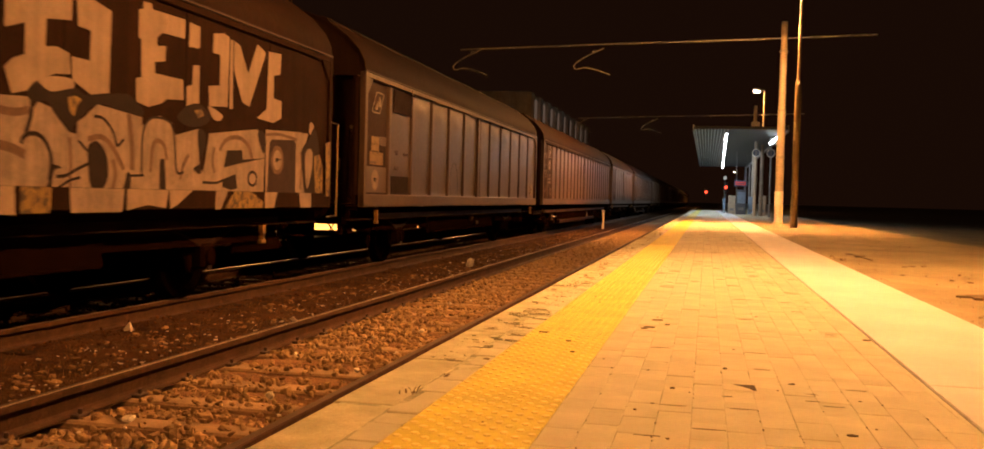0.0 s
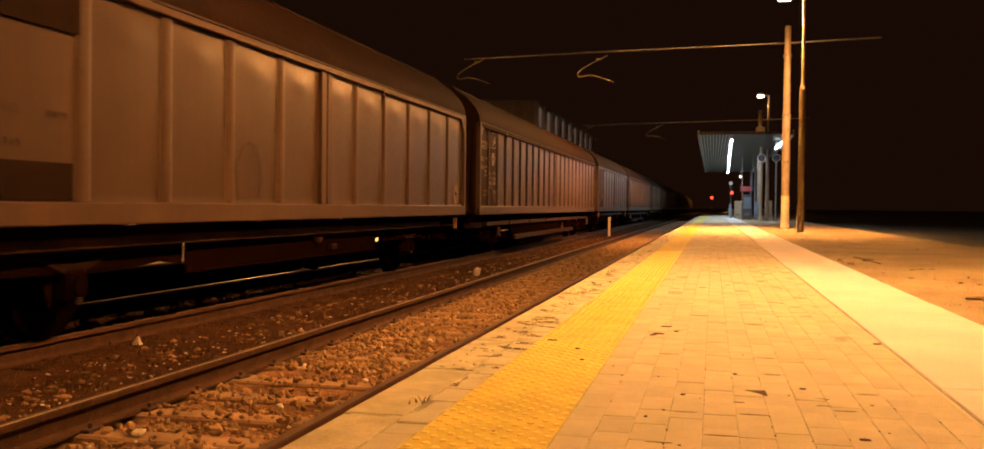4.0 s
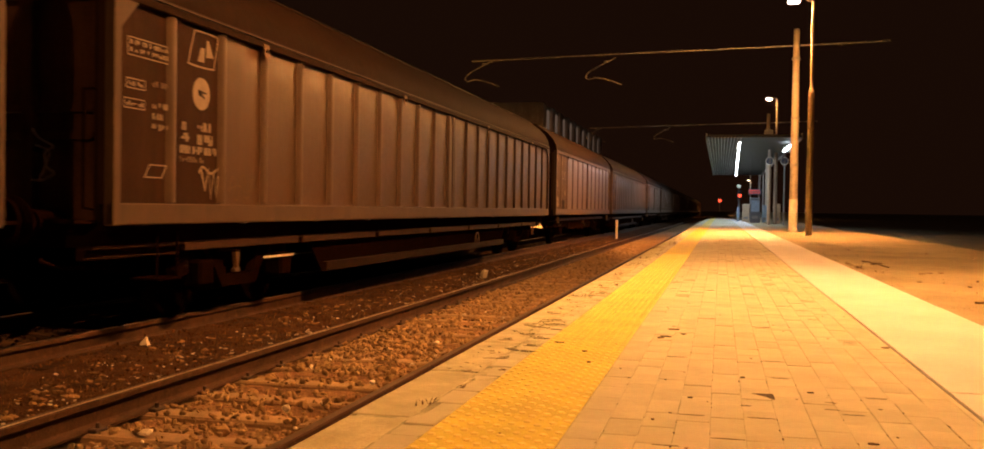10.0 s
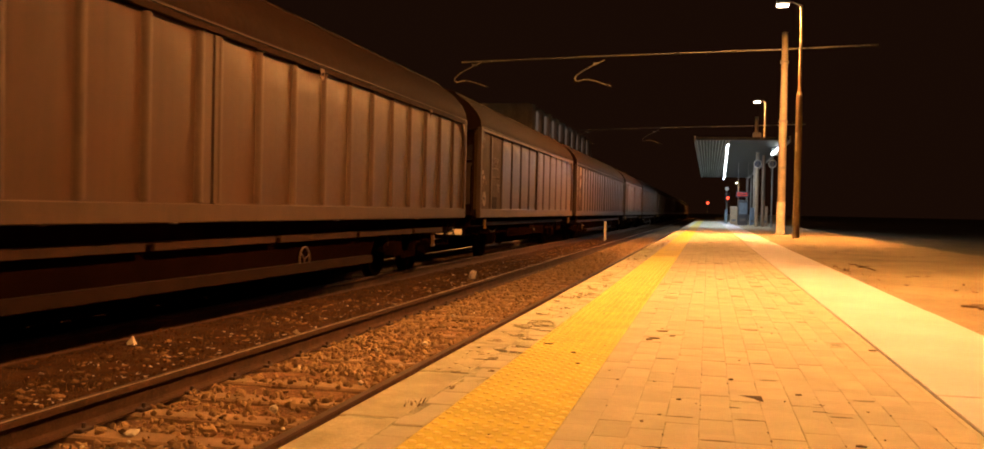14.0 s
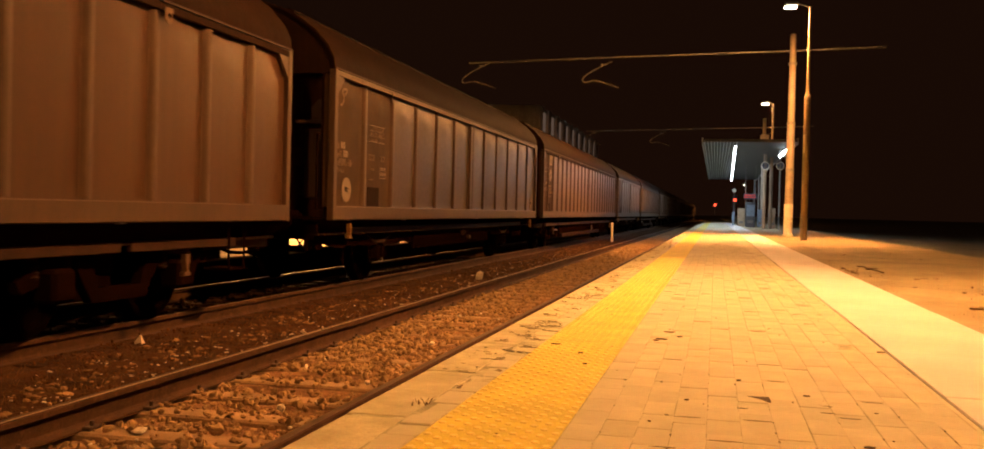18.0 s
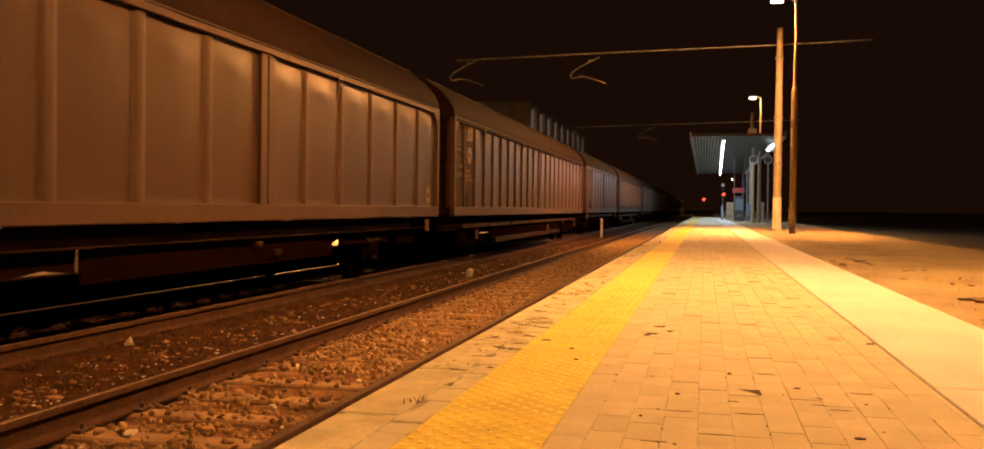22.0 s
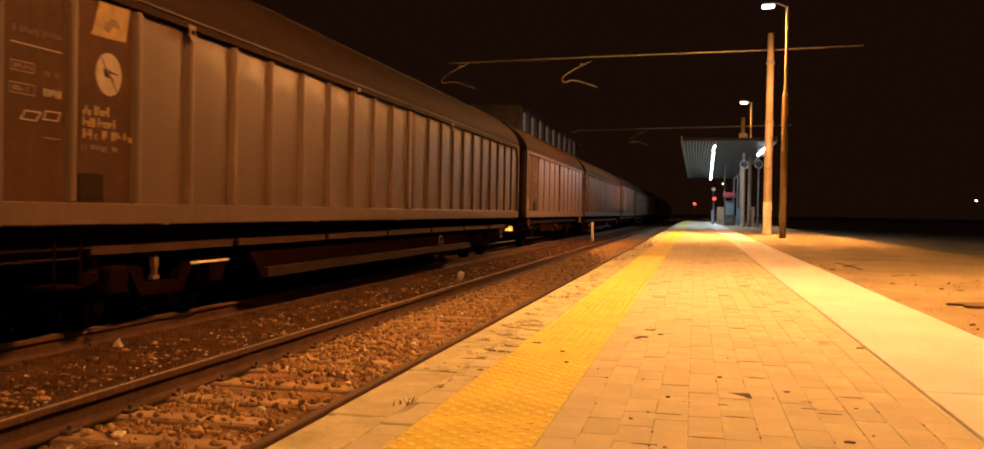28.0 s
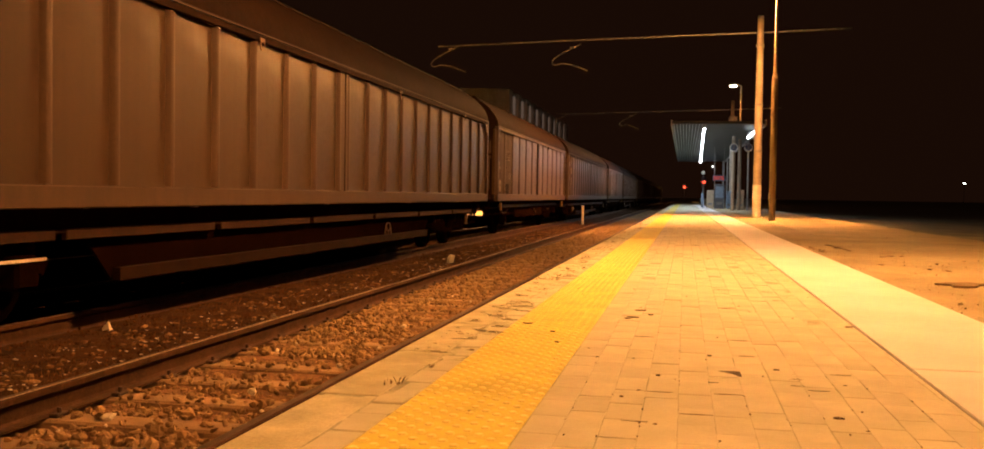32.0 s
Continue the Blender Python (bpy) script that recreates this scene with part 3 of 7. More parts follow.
def scatter(n, x0, x1, y0, y1, pull):
    """Random places, denser towards the near end."""
    u = gen.random(n)
    return np.column_stack([gen.uniform(x0, x1, n), y0 * (y1 / y0) ** (u ** pull), np.zeros(n)])


def crib_stones(n, x0, x1, y0, y1, small, large, keep_on_sleeper, lift=0.0):
    p = scatter(n, x0, x1, y0, y1, 1.0)
    phase = ((p[:, 1] - 4.845 + 0.3) % 0.6) - 0.3
    on = np.abs(phase) < 0.125
    keep = ~on | (gen.random(n) < keep_on_sleeper + 0.22 * (p[:, 1] > 5) + 0.40 * (p[:, 1] > 7))
    p, on = p[keep], on[keep]
    size = (small + (large - small) * gen.random(len(p)) ** 1.7) * np.where(p[:, 1] < 5.2, 1.0, 0.95)
    heap = 0.5 + 0.5 * np.sin(p[:, 0] * 2.3 + p[:, 1] * 1.7)
    p[:, 2] = np.where(on, SLEEPER_TOP + size * 0.4, BED - 0.03 + 0.02 * (p[:, 1] > 6.7) + size * 0.2 + gen.random(len(p)) * 0.045 * heap + lift)
    return p, size


places, sizes = crib_stones(14000, -3.48, -2.14, 2.4, 42, 0.009, 0.038, 0.10)
tagged(stones("ballast_stones", places, sizes, STONE, gen), "loose broken ballast stones between the rails", "ballast", "", "stuff")
places = scatter(420, -3.4, -2.2, 2.6, 16, 1.0)
places[:, 2] = SLEEPER_TOP + 0.012
tagged(stones("ballast_stones", places, 0.010 + 0.026 * gen.random(420) ** 1.8, STONE, gen), "larger loose stones lying on the sleepers", "ballast", "", "stuff")
places, sizes = crib_stones(2600, -2.05, -1.36, 2.4, 40, 0.016, 0.034, 0.4)
tagged(stones("ballast_stones", places, sizes, STONE, gen), "loose ballast stones along the platform edge", "ballast", "", "stuff")
places, sizes = crib_stones(7000, -5.42, -3.62, 2.6, 45, 0.006, 0.019, 0.9, 0.045)
tagged(stones("dirty_ballast_stones", places, sizes, STONE_DARK, gen), "soiled dark stones between the two tracks", "ballast", "", "stuff")
places = scatter(1500, -5.0, -3.64, 4.2, 40, 0.95)
places = places[np.sin(places[:, 0] * 5.1 + 1.3 * np.sin(places[:, 1] * 1.9)) + np.sin(places[:, 1] * 2.7) > -0.5]
places[:, 2] = SLEEPER_TOP + 0.012
tagged(stones("brown_stones", places, 0.012 + 0.032 * gen.random(len(places)) ** 1.8, STONE_BROWN, gen, 0.45), "half-buried brown stones between the two tracks", "ballast", "", "stuff")
# stones below the wagons, in the colour that holds their shade
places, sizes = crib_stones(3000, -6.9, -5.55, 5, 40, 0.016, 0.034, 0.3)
tagged(stones("dirty_ballast_stones", places, sizes, STONE_SHADED, gen), "ballast stones blackened for the shade under the train", "ballast", "", "stuff")
places = scatter(420, -4.9, -3.62, 4.5, 34, 0.9)
places[:, 2] = SLEEPER_TOP + 0.018
tagged(stones("pale_stones", places, 0.005 + 0.019 * gen.random(420) ** 2.2, PALE_STONE, gen, 0.4), "scattered pale stones and litter between the tracks", "stone", "", "stuff")
places = scatter(18, -3.3, -2.3, 4.0, 12, 1.0)
places[:, 2] = SLEEPER_TOP + 0.012
tagged(stones("pale_stones", places, gen.uniform(0.014, 0.028, 18), PALE_STONE, gen), "a few pale ballast stones between the rails", "stone", "", "stuff")


places = scatter(2600, 1.8, 5.55, 3.5, 40, 1.0)
places[:, 2] = -0.018
tagged(stones("soil_pebbles", places, gen.uniform(0.004, 0.014, 2600), SOIL, gen), "small pebbles scattered on the sandy soil", "pebbles", "", "stuff")


# the stretch behind the viewpoint
p = np.column_stack([gen.uniform(-3.48, -2.14, 3200), gen.uniform(-12, 2.4, 3200), np.full(3200, BED - 0.01)])
tagged(stones("ballast_stones", p, gen.uniform(0.012, 0.03, 3200), STONE, gen), "loose broken ballast stones between the rails", "ballast", "", "stuff")


def rock(x, y, z, size, tall, material, label):
    ob = stones("stone", np.array([(0.0, 0.0, 0.0)]), np.array([size]), material, gen)
    ob.matrix_basis = Matrix.LocRotScale((x, y, z), None, (1, 1, tall))
    tagged(ob, label, "stone")


# bright flakes and litter washed against the rail
n = 420
along = 4.4 * (30 / 4.4) ** (gen.random(n) ** 0.9)
p = np.column_stack([-3.66 - np.abs(gen.normal(0, 0.24, n)) - 0.10 * (np.sin(along * 2.1) > 0.3), along, np.full(n, SLEEPER_TOP + 0.026)])
tagged(stones("pale_stones", p, (0.005 + 0.017 * gen.random(n) ** 2.4) * (1 + 0.02 * along), PALE_STONE, gen, 0.4), "bright stone flakes and litter along the rail", "stone", "", "stuff")
solid("stone", Geo().add([(-5.25, 7.90, -0.57), (-5.15, 7.89, -0.57), (-5.16, 7.97, -0.57), (-5.24, 7.98, -0.57), (-5.236, 7.905, -0.545), (-5.164, 7.90, -0.55), (-5.18, 7.96, -0.54), (-5.193, 7.925, -0.485), (-5.185, 7.935, -0.490)],
      [(0, 1, 5, 4), (1, 2, 6, 5), (2, 3, 6), (3, 0, 4), (3, 4, 6), (4, 5, 7), (5, 6, 8), (5, 8, 7), (6, 4, 7), (6, 7, 8), (3, 2, 1, 0)]), PALE_STONE, "pale pointed stone standing beside the train's track", "stone")
rock(-4.33, 17.58, -0.49, 0.085, 1.1, PALE_STONE, "pale rounded stone between the tracks")
rock(-4.05, 9.05, -0.535, 0.050, 0.6, PALE_STONE, "pale flat stone between the tracks")
rock(-3.95, 9.30, -0.535, 0.036, 0.7, PALE_STONE, "small pale stone between the tracks")
rock(-3.16, 4.83, SLEEPER_TOP + 0.02, 0.058, 0.45, PALE_STONE, "large pale flat ballast stone on a sleeper")
rock(-2.49, 6.70, SLEEPER_TOP + 0.02, 0.035, 0.9, PALE_STONE, "small pale stone near the rail")
rock(-2.75, 4.98, SLEEPER_TOP + 0.03, 0.052, 0.8, STONE, "large ballast stone between the rails")


def weeds(name, n, x0, x1, y0, y1, z, low, high, label, pull=1.0):
    """Tufts of thin bent blades."""
    v, f = [], []
    for _ in range(n):
        x, y = gen.uniform(x0, x1), y0 * (y1 / y0) ** (gen.random() ** pull)
        for _ in range(int(gen.integers(5, 12))):
            a, h, lean = gen.uniform(0, 2 * PI), gen.uniform(low, high), gen.uniform(0.1, 0.8)
            c, s = math.cos(a), math.sin(a)
            w = 0.0018 + 0.00025 * y
            bx, by = x + gen.normal(0, 0.02), y + gen.normal(0, 0.02)
            k = len(v)
            v += [(bx - s * w, by + c * w, z), (bx + s * w, by - c * w, z), (bx + c * h * lean * 0.4, by + s * h * lean * 0.4, z + h * 0.65), (bx + c * h * lean, by + s * h * lean, z + h)]
            f += [(k, k + 1, k + 2), (k + 1, k + 3, k + 2)]
    ob = new(name, numpy_mesh(name, np.array(v), np.array(f), WEED))
    return tagged(ob, label, "weeds", "", "stuff")


weeds("dry_weeds", 800, -5.2, -3.70, 4.6, 45, SLEEPER_TOP, 0.012, 0.06, "dry low weeds growing between the tracks")
weeds("dry_weeds", 5, 1.88, 1.93, 13.6, 15.9, -0.02, 0.02, 0.06, "dry tufts at the edge of the pale strip")
weeds("dry_weeds", 12, 1.8, 2.3, 5, 40, -0.02, 0.01, 0.035, "dry weeds along the edge of the pale strip")
weeds("dry_weeds", 5, 2.3, 5.4, 6, 40, -0.03, 0.01, 0.04, "sparse dry weeds on the soil")
weeds("platform_weeds", 1, -1.14, -1.10, 3.0, 4.2, 0, 0.012, 0.035, "small weeds in the platform edge joint")
weeds("platform_weeds", 26, -1.28, -0.99, 8, 30, 0, 0.01, 0.04, "small weeds in the platform edge joints")

# ---- platform furniture ----


def marker_post(x, y):
    t = thing("marker_post", (x, y, -0.42), "short pale marker post beside the train's track", "post")
    part("post", Geo().box(-0.05, 0.05, -0.05, 0.05, -0.25, 0.66, 0.012), POLE_WHITE, t)
    part("cap", Geo().box(-0.06, 0.06, -0.06, 0.06, 0.66, 0.73, 0.015), POLE_WHITE, t)


marker_post(-4.55, 43.5)


def street_lamp(x, y, lamp_x, tall):
    t = thing("street_lamp", (x, y, -0.06), "tall tapered lamp post with a glowing sodium lamp head", "lamp post", "platform lamp posts")
    part("base_plate", Geo().box(-0.2, 0.2, -0.2, 0.2, 0, 0.03, 0.008), STEEL, t)
    part("pole", Geo().tube((0, 0, 0.02), (0, 0, 4.9), 0.118, 0.105, 18).tube((0, 0, 4.9), (0, 0, 5.05), 0.105, 0.06, 18).tube((0, 0, 5.05), (0, 0, tall), 0.055, 0.042, 14), POLE_BROWN, t, "brown painted tapered steel pole", True)
    dx = lamp_x - x
    part("arm", Geo().bar([(0, 0, tall - 0.03), (dx * 0.45, 0, tall + 0.1), (dx * 0.75, 0, tall + 0.1)], 0.03, 8), POLE_BROWN, t)
    head = part("lamp_head", Geo().box(dx - 0.2, dx * 0.6, -0.17, 0.17, tall + 0.02, tall + 0.17, 0.05), STEEL, t, "flat grey luminaire housing")
    part("lens", Geo().box(dx - 0.18, dx + 0.2, -0.14, 0.14, tall - 0.03, tall + 0.018, 0.02), GLOW_SODIUM, head, "glowing orange sodium lens")
    part("inspection_door", Geo().box(-0.128, -0.10, -0.05, 0.05, 0.5, 0.95, 0.006), STEEL, t)
    return t


for ly, (px, lx) in zip(LAMP_Y, ((3.2, LAMP_X_AT[0]), (3.2, LAMP_X_AT[1]), (2.92, LAMP_X_AT[2]), (3.36, LAMP_X_AT[3]), (6.6, LAMP_X_AT[4]))):
    street_lamp(px, ly, lx, LAMP_Z)


def island_lamp(y):
    t = thing("platform_lamp", (ISLAND_X - 0.6, y, -0.13), "low lamp post on the island platform beyond the train", "lamp post", "island lamp posts")
    part("pole", Geo().tube((0, 0, 0), (0, 0, 4.3), 0.06, 0.045, 12), POLE_BROWN, t, "", True)
    part("arm", Geo().bar([(0, 0, 4.28), (0.45, 0, 4.32)], 0.025, 8), POLE_BROWN, t)
    head = part("lamp_head", Geo().box(0.38, 0.82, -0.17, 0.17, 4.25, 4.36, 0.03), STEEL, t)
    part("lens", Geo().box(0.42, 0.78, -0.13, 0.13, 4.21, 4.248, 0.01), GLOW_SODIUM, head, "glowing sodium lens")


for iy in ISLAND_Y:
    island_lamp(iy)


def catenary_mast(place, band, label):
    t = thing("catenary_mast", place, label, "mast", "overhead line masts")
    part("foot", Geo().tube((0, 0, 0), (0, 0, 0.12), 0.24, 0.22, 20), COPING, t, "concrete foot")
    part("lower_pole", Geo().tube((0, 0, 0.1), (0, 0, 1.32), 0.168, 0.165, 20), POLE_WHITE if band else POLE_GREY, t, "white painted band" if band else "", True)
    part("pole", Geo().tube((0, 0, 1.32), (0, 0, 4.4), 0.155, 0.145, 20).tube((0, 0, 4.4), (0, 0, 7.9), 0.135, 0.115, 20), POLE_GREY, t, "galvanised steel tube", True)
    for z in (2.6, 4.4, 6.7):
        part("clamp", Geo().tube((0, 0, z), (0, 0, z + 0.09), 0.165, n=20), STEEL, t)
    part("cross_beam", Geo().bar([(3.4, 0, 7.36), (0, 0, 7.25), (-6.9, 0, 7.09), (-12.95, 0, 6.92)], 0.03, 8), STEEL, t, "long thin beam over the tracks")
    for x in (-12.1, -7.03):
        hang = smooth_line([(x + 0.05, 6.93), (x - 0.45, 6.70), (x - 0.98, 6.40), (x - 1.14, 6.20), (x - 1.02, 6.09), (x - 0.72, 6.15), (x - 0.30, 6.08), (x + 0.32, 5.86)], 4)
        arm = part("steady_arm", Geo().bar([(u, 0, z) for u, z in hang], 0.020, 6), POLE_GREY, t, "bent steel steady arm")
        part("insulator", Geo().lathe([(-0.12, 0.02), (-0.08, 0.05), (-0.04, 0.025), (0, 0.05), (0.04, 0.025), (0.08, 0.05), (0.12, 0.02)], (x - 0.3, 0, 6.80), "x", 10), STEEL, arm)
    return t


catenary_mast((2.75, 38.8, -0.05), True, "tall pale steel mast with white lower band and overhead line arms")
far_mast = catenary_mast((3.27, 72.0, -0.05), False, "far steel mast with overhead line arms behind the canopy")
part("equipment_box", Geo().box(-0.28, 0.32, -0.30, -0.15, 6.22, 6.72, 0.02), STEEL, far_mast, "grey box on the mast")


def reflector_post():
    t = thing("thin_post", (2.78, 33.2, -0.05), "thin dark post with a white reflective strip", "post")
    part("post", Geo().tube((0, 0, 0), (0, 0, 3.6), 0.022, n=8), STEEL, t)
    part("reflective_strip", Geo().box(-0.026, 0.026, -0.032, -0.024, 2.95, 3.55), POLE_WHITE, t, "white reflective strip")


reflector_post()


def canopy():
    t = thing("platform_canopy", (0, 0, 0), "long platform canopy with a pale ribbed ceiling lit by fluorescent tubes", "canopy")
    x0, x1, y0, y1, z = -0.75, 3.9, 50.0, 101.0, 4.46
    part("roof", Geo().box(x0, x1, y0, y1, z + 0.05, z + 0.20, 0.02), CANOPY_DARK, t, "sheet roof, blackened for its unlit underside")
    part("edge_beam", Geo().box(x0 - 0.04, x0 + 0.04, y0, y1, z - 0.05, z + 0.26, 0.01), STEEL, t)
    part("edge_beam", Geo().box(x1 - 0.04, x1 + 0.04, y0, y1, z - 0.05, z + 0.26, 0.01), STEEL, t)
    rib = Geo().prism([(-0.016, 0.05), (0.016, 0.05), (0.012, 0), (-0.012, 0)], y0 + 0.05, y1 - 0.05).mesh("slat", ROOF_SHEET)
    # slats only on the lit side; the rest stays black for shade
    n = 11
    for i in range(n):
        part("slat", rib, None, t, at=(x0 + 0.1 + 1.62 * i / (n - 1), 0, z))
    for y in (59.9, 70, 80, 90, 100):
        part("cross_beam", Geo().box(x0 + 0.05, x1 - 0.05, y - 0.08, y + 0.08, z + 0.2, z + 0.42, 0.01), STEEL, t)
        # nearest column in beige, the sodium light on it put into the colour
        part("column", Geo().tube((2.82, y, -0.05), (2.82, y, z + 0.05), 0.10, 0.09, 14) if y < 65 else Geo().tube((3.74, y, -0.05), (3.74, y, z + 0.05), 0.08, 0.07, 12), BIN if y < 65 else STEEL, t, "steel column", True)
    part("column", Geo().tube((3.70, 59.9, -0.05), (3.70, 59.9, z + 0.05), 0.045, n=10), STEEL, t, "thin dark steel post", True)
    y = 51.0
    while y < 99:
        f = part("tube_light", Geo().box(0.80 + (y - 50) * 0.012, 1.02 + (y - 50) * 0.012, y, y + 5.4, z - 0.10, z - 0.03, 0.01), STEEL, t, "fluorescent light fitting")
        part("tube", Geo().tube((0.91 + (y - 50) * 0.012, y + 0.05, z - 0.135), (0.91 + (y - 50) * 0.012, y + 5.3, z - 0.135), 0.035, n=10), GLOW_TUBE, f, "white glowing tube")
        y += 6.2
    f = part("tube_light", Geo().box(3.3, 3.75, 54.5, 54.9, 4.02, 4.42, 0.03), STEEL, t, "tilted light fitting")
    part("tube", Geo().bar([(3.28, 54.4, 4.04), (3.66, 54.4, 4.40)], 0.055, 8), GLOW_TUBE, f, "white glowing tube")


canopy()


def digit_sign(x, y, z):
    t = thing("platform_sign", (x, y, z), "round dark platform number sign with a pale 2 under the canopy", "sign", "platform number signs")
    part("disc", Geo().lathe([(-0.02, 0.0), (-0.02, 0.23), (0.02, 0.23), (0.02, 0.0)], (0, 0, 0), "y", 28), SIGN_BLUE, t)
    part("rim", Geo().lathe([(-0.03, 0.20), (-0.03, 0.24), (0.0, 0.24)], (0, 0, 0), "y", 28), POLE_WHITE, t, "pale rim")
    c = bpy.data.curves.new("digit", "FONT")
    c.body, c.size, c.align_x, c.align_y, c.extrude = "2", 0.34, "CENTER", "CENTER", 0.003
    c.materials.append(WHITE)
    d = new("digit", c)
    d.parent = t
    d.matrix_basis = pose(0, -0.036, 0, 90, 0, 0)
    part("hanger", Geo().tube((0, 0, 0.22), (0, 0, 4.5 - z), 0.02, n=8), STEEL, t)


digit_sign(2.81, 59.4, 3.80)
digit_sign(3.66, 59.4, 3.80)


def departure_board():
    t = thing("departure_board", (2.42, 72, 2.2), "dark departure board with rows of glowing red marks", "display board")
    part("case", Geo().box(-0.46, 0.46, -0.08, 0.08, -0.20, 0.20, 0.02), SIGN_BLUE, t, "dark case")
    for k in (-0.10, 0.05):
        g, x = Geo(), -0.40
        r = random.Random(5 + int(k * 100))
        while x < 0.34:
            w = r.choice((0.03, 0.05, 0.07))
            g.box(x, x + w, -0.086, -0.081, k, k + 0.075)
            x += w + r.choice((0.015, 0.02, 0.06))
        part("lettering", g, GLOW_BOARD, t, "row of glowing red marks")["kind"] = "stuff"
    for x in (-0.35, 0.35):
        part("hanger", Geo().tube((x, 0, 0.18), (x, 0, 2.30), 0.018, n=8), STEEL, t)


departure_board()


def cabinet(name, x0, x1, y, z1, material, label, category, panel):
    t = thing(name, ((x0 + x1) / 2, y, -0.04), label, category)
    w = (x1 - x0) / 2
    part("case", Geo().box(-w, w, -0.2, 0.3, 0, z1, 0.025), material, t)
    part("plinth", Geo().box(-w * 0.95, w * 0.95, -0.17, 0.28, -0.02, 0.06), UNDER, t)
    part("front_panel", Geo().box(-w * 0.8, w * 0.8, -0.212, -0.201, z1 * 0.45, z1 * 0.9, 0.003), panel, t)
    part("flap", Geo().box(-w * 0.6, w * 0.6, -0.215, -0.201, z1 * 0.18, z1 * 0.3, 0.003), STEEL, t)


cabinet("service_cabinet", 1.62, 2.14, 75, 1.38, BIN, "beige metal service cabinet on the platform", "cabinet", BIN)
cabinet("service_cabinet", 1.22, 1.42, 75.5, 1.12, BLUE_CASE, "narrow blue-grey cabinet on the platform", "cabinet", BLUE_CASE)
cabinet("ticket_machine", 2.04, 2.72, 70, 1.78, MACHINE, "dark ticket machine under the canopy", "ticket machine", BLUE_CASE)
cabinet("service_cabinet", 2.95, 3.3, 72, 1.3, BLUE_CASE, "blue-grey cabinet behind the canopy column", "cabinet", BLUE_CASE)
cabinet("service_cabinet", 3.4, 3.85, 66, 1.35, BIN, "beige cabinet beside the canopy column", "cabinet", BIN)


def signal(x, y, z, r, label):
    t = thing("railway_signal", (x, y, -0.5), label, "railway signal")
    part("pole", Geo().tube((0, 0, 0), (0, 0, z + 0.7), 0.06, n=10), STEEL, t)
    part("backboard", Geo().box(-0.35, 0.35, 0.0, 0.05, z - 0.1, z + 1.3, 0.02), SIGN_BLUE, t)
    part("hood", Geo().tube((0, -0.25, z + 0.5), (0, 0, z + 0.5), r + 0.04, n=16, caps=False), SIGN_BLUE, t)
    part("lens", Geo().lathe([(-0.02, 0.0), (-0.02, r), (0, r)], (0, -0.05, z + 0.5), "y", 20), GLOW_RED, t, "glowing red lens")


signal(2.79, 150, 3.16, 0.24, "railway signal showing a red light beyond the platform")
signal(-0.2, 250, 3.42, 0.34, "distant railway signal showing a red light")


def round_sign():
    t = thing("round_sign", (1.42, 80, 0), "small pale round sign on a thin post", "sign")
    part("post", Geo().tube((0, 0, -0.05), (0, 0, 2.9), 0.03, n=8), STEEL, t)
    part("disc", Geo().lathe([(-0.03, 0.0), (-0.03, 0.15), (0.0, 0.15)], (0, -0.03, 2.8), "y", 20), POLE_WHITE, t)


round_sign()


def station_building():
    t = thing("station_building", (-14, 0, -0.1), "dark flat-roofed building with a row of dimly lit tall windows", "building")
    y0, y1, top = 76.2, 115.0, 9.42
    part("wall", Geo().box(-10, 0, y0, y1, 0, 7.2), PLASTER, t, "dark plaster lower wall")
    part("upper_wall", Geo().box(-10, -0.35, y0, y1, 7.2, top), PLASTER, t)
    part("roof", Geo().box(-10.0, -0.36, y0, y1, top, top + 0.04), PLASTER, t)
    for i in range(9):
        y = 78.0 + i * 4.15
        w = part("window", Geo().box(-0.34, -0.28, y - 0.12, y + 2.5, 7.35, 9.25), STEEL, t, "tall window with a metal frame")
        for k in range(2):
            part("pane", Geo().box(-0.278, -0.262, y + 0.02 + k * 1.2, y + 1.14 + k * 1.2, 7.47, 9.13), GLOW_WINDOW, w, "dimly lit pane")
    for i in range(10):
        part("pier", Geo().box(-0.35, 0.0, 76.1 + i * 4.15, 77.5 + i * 4.15, 7.2, top, 0.03), PLASTER, t)


station_building()


def distant_lamp():
    t = thing("distant_lamp", (53, 200, -0.8), "far small white lamp on a post across the field", "lamp post")
    part("pole", Geo().tube((0, 0, 0), (0, 0, 5.1), 0.06, n=8), STEEL, t)
    part("lens", Geo().box(-0.22, 0.22, -0.1, 0.1, 4.95, 5.25, 0.05), GLOW_FAR, t, "white glowing lamp")


distant_lamp()


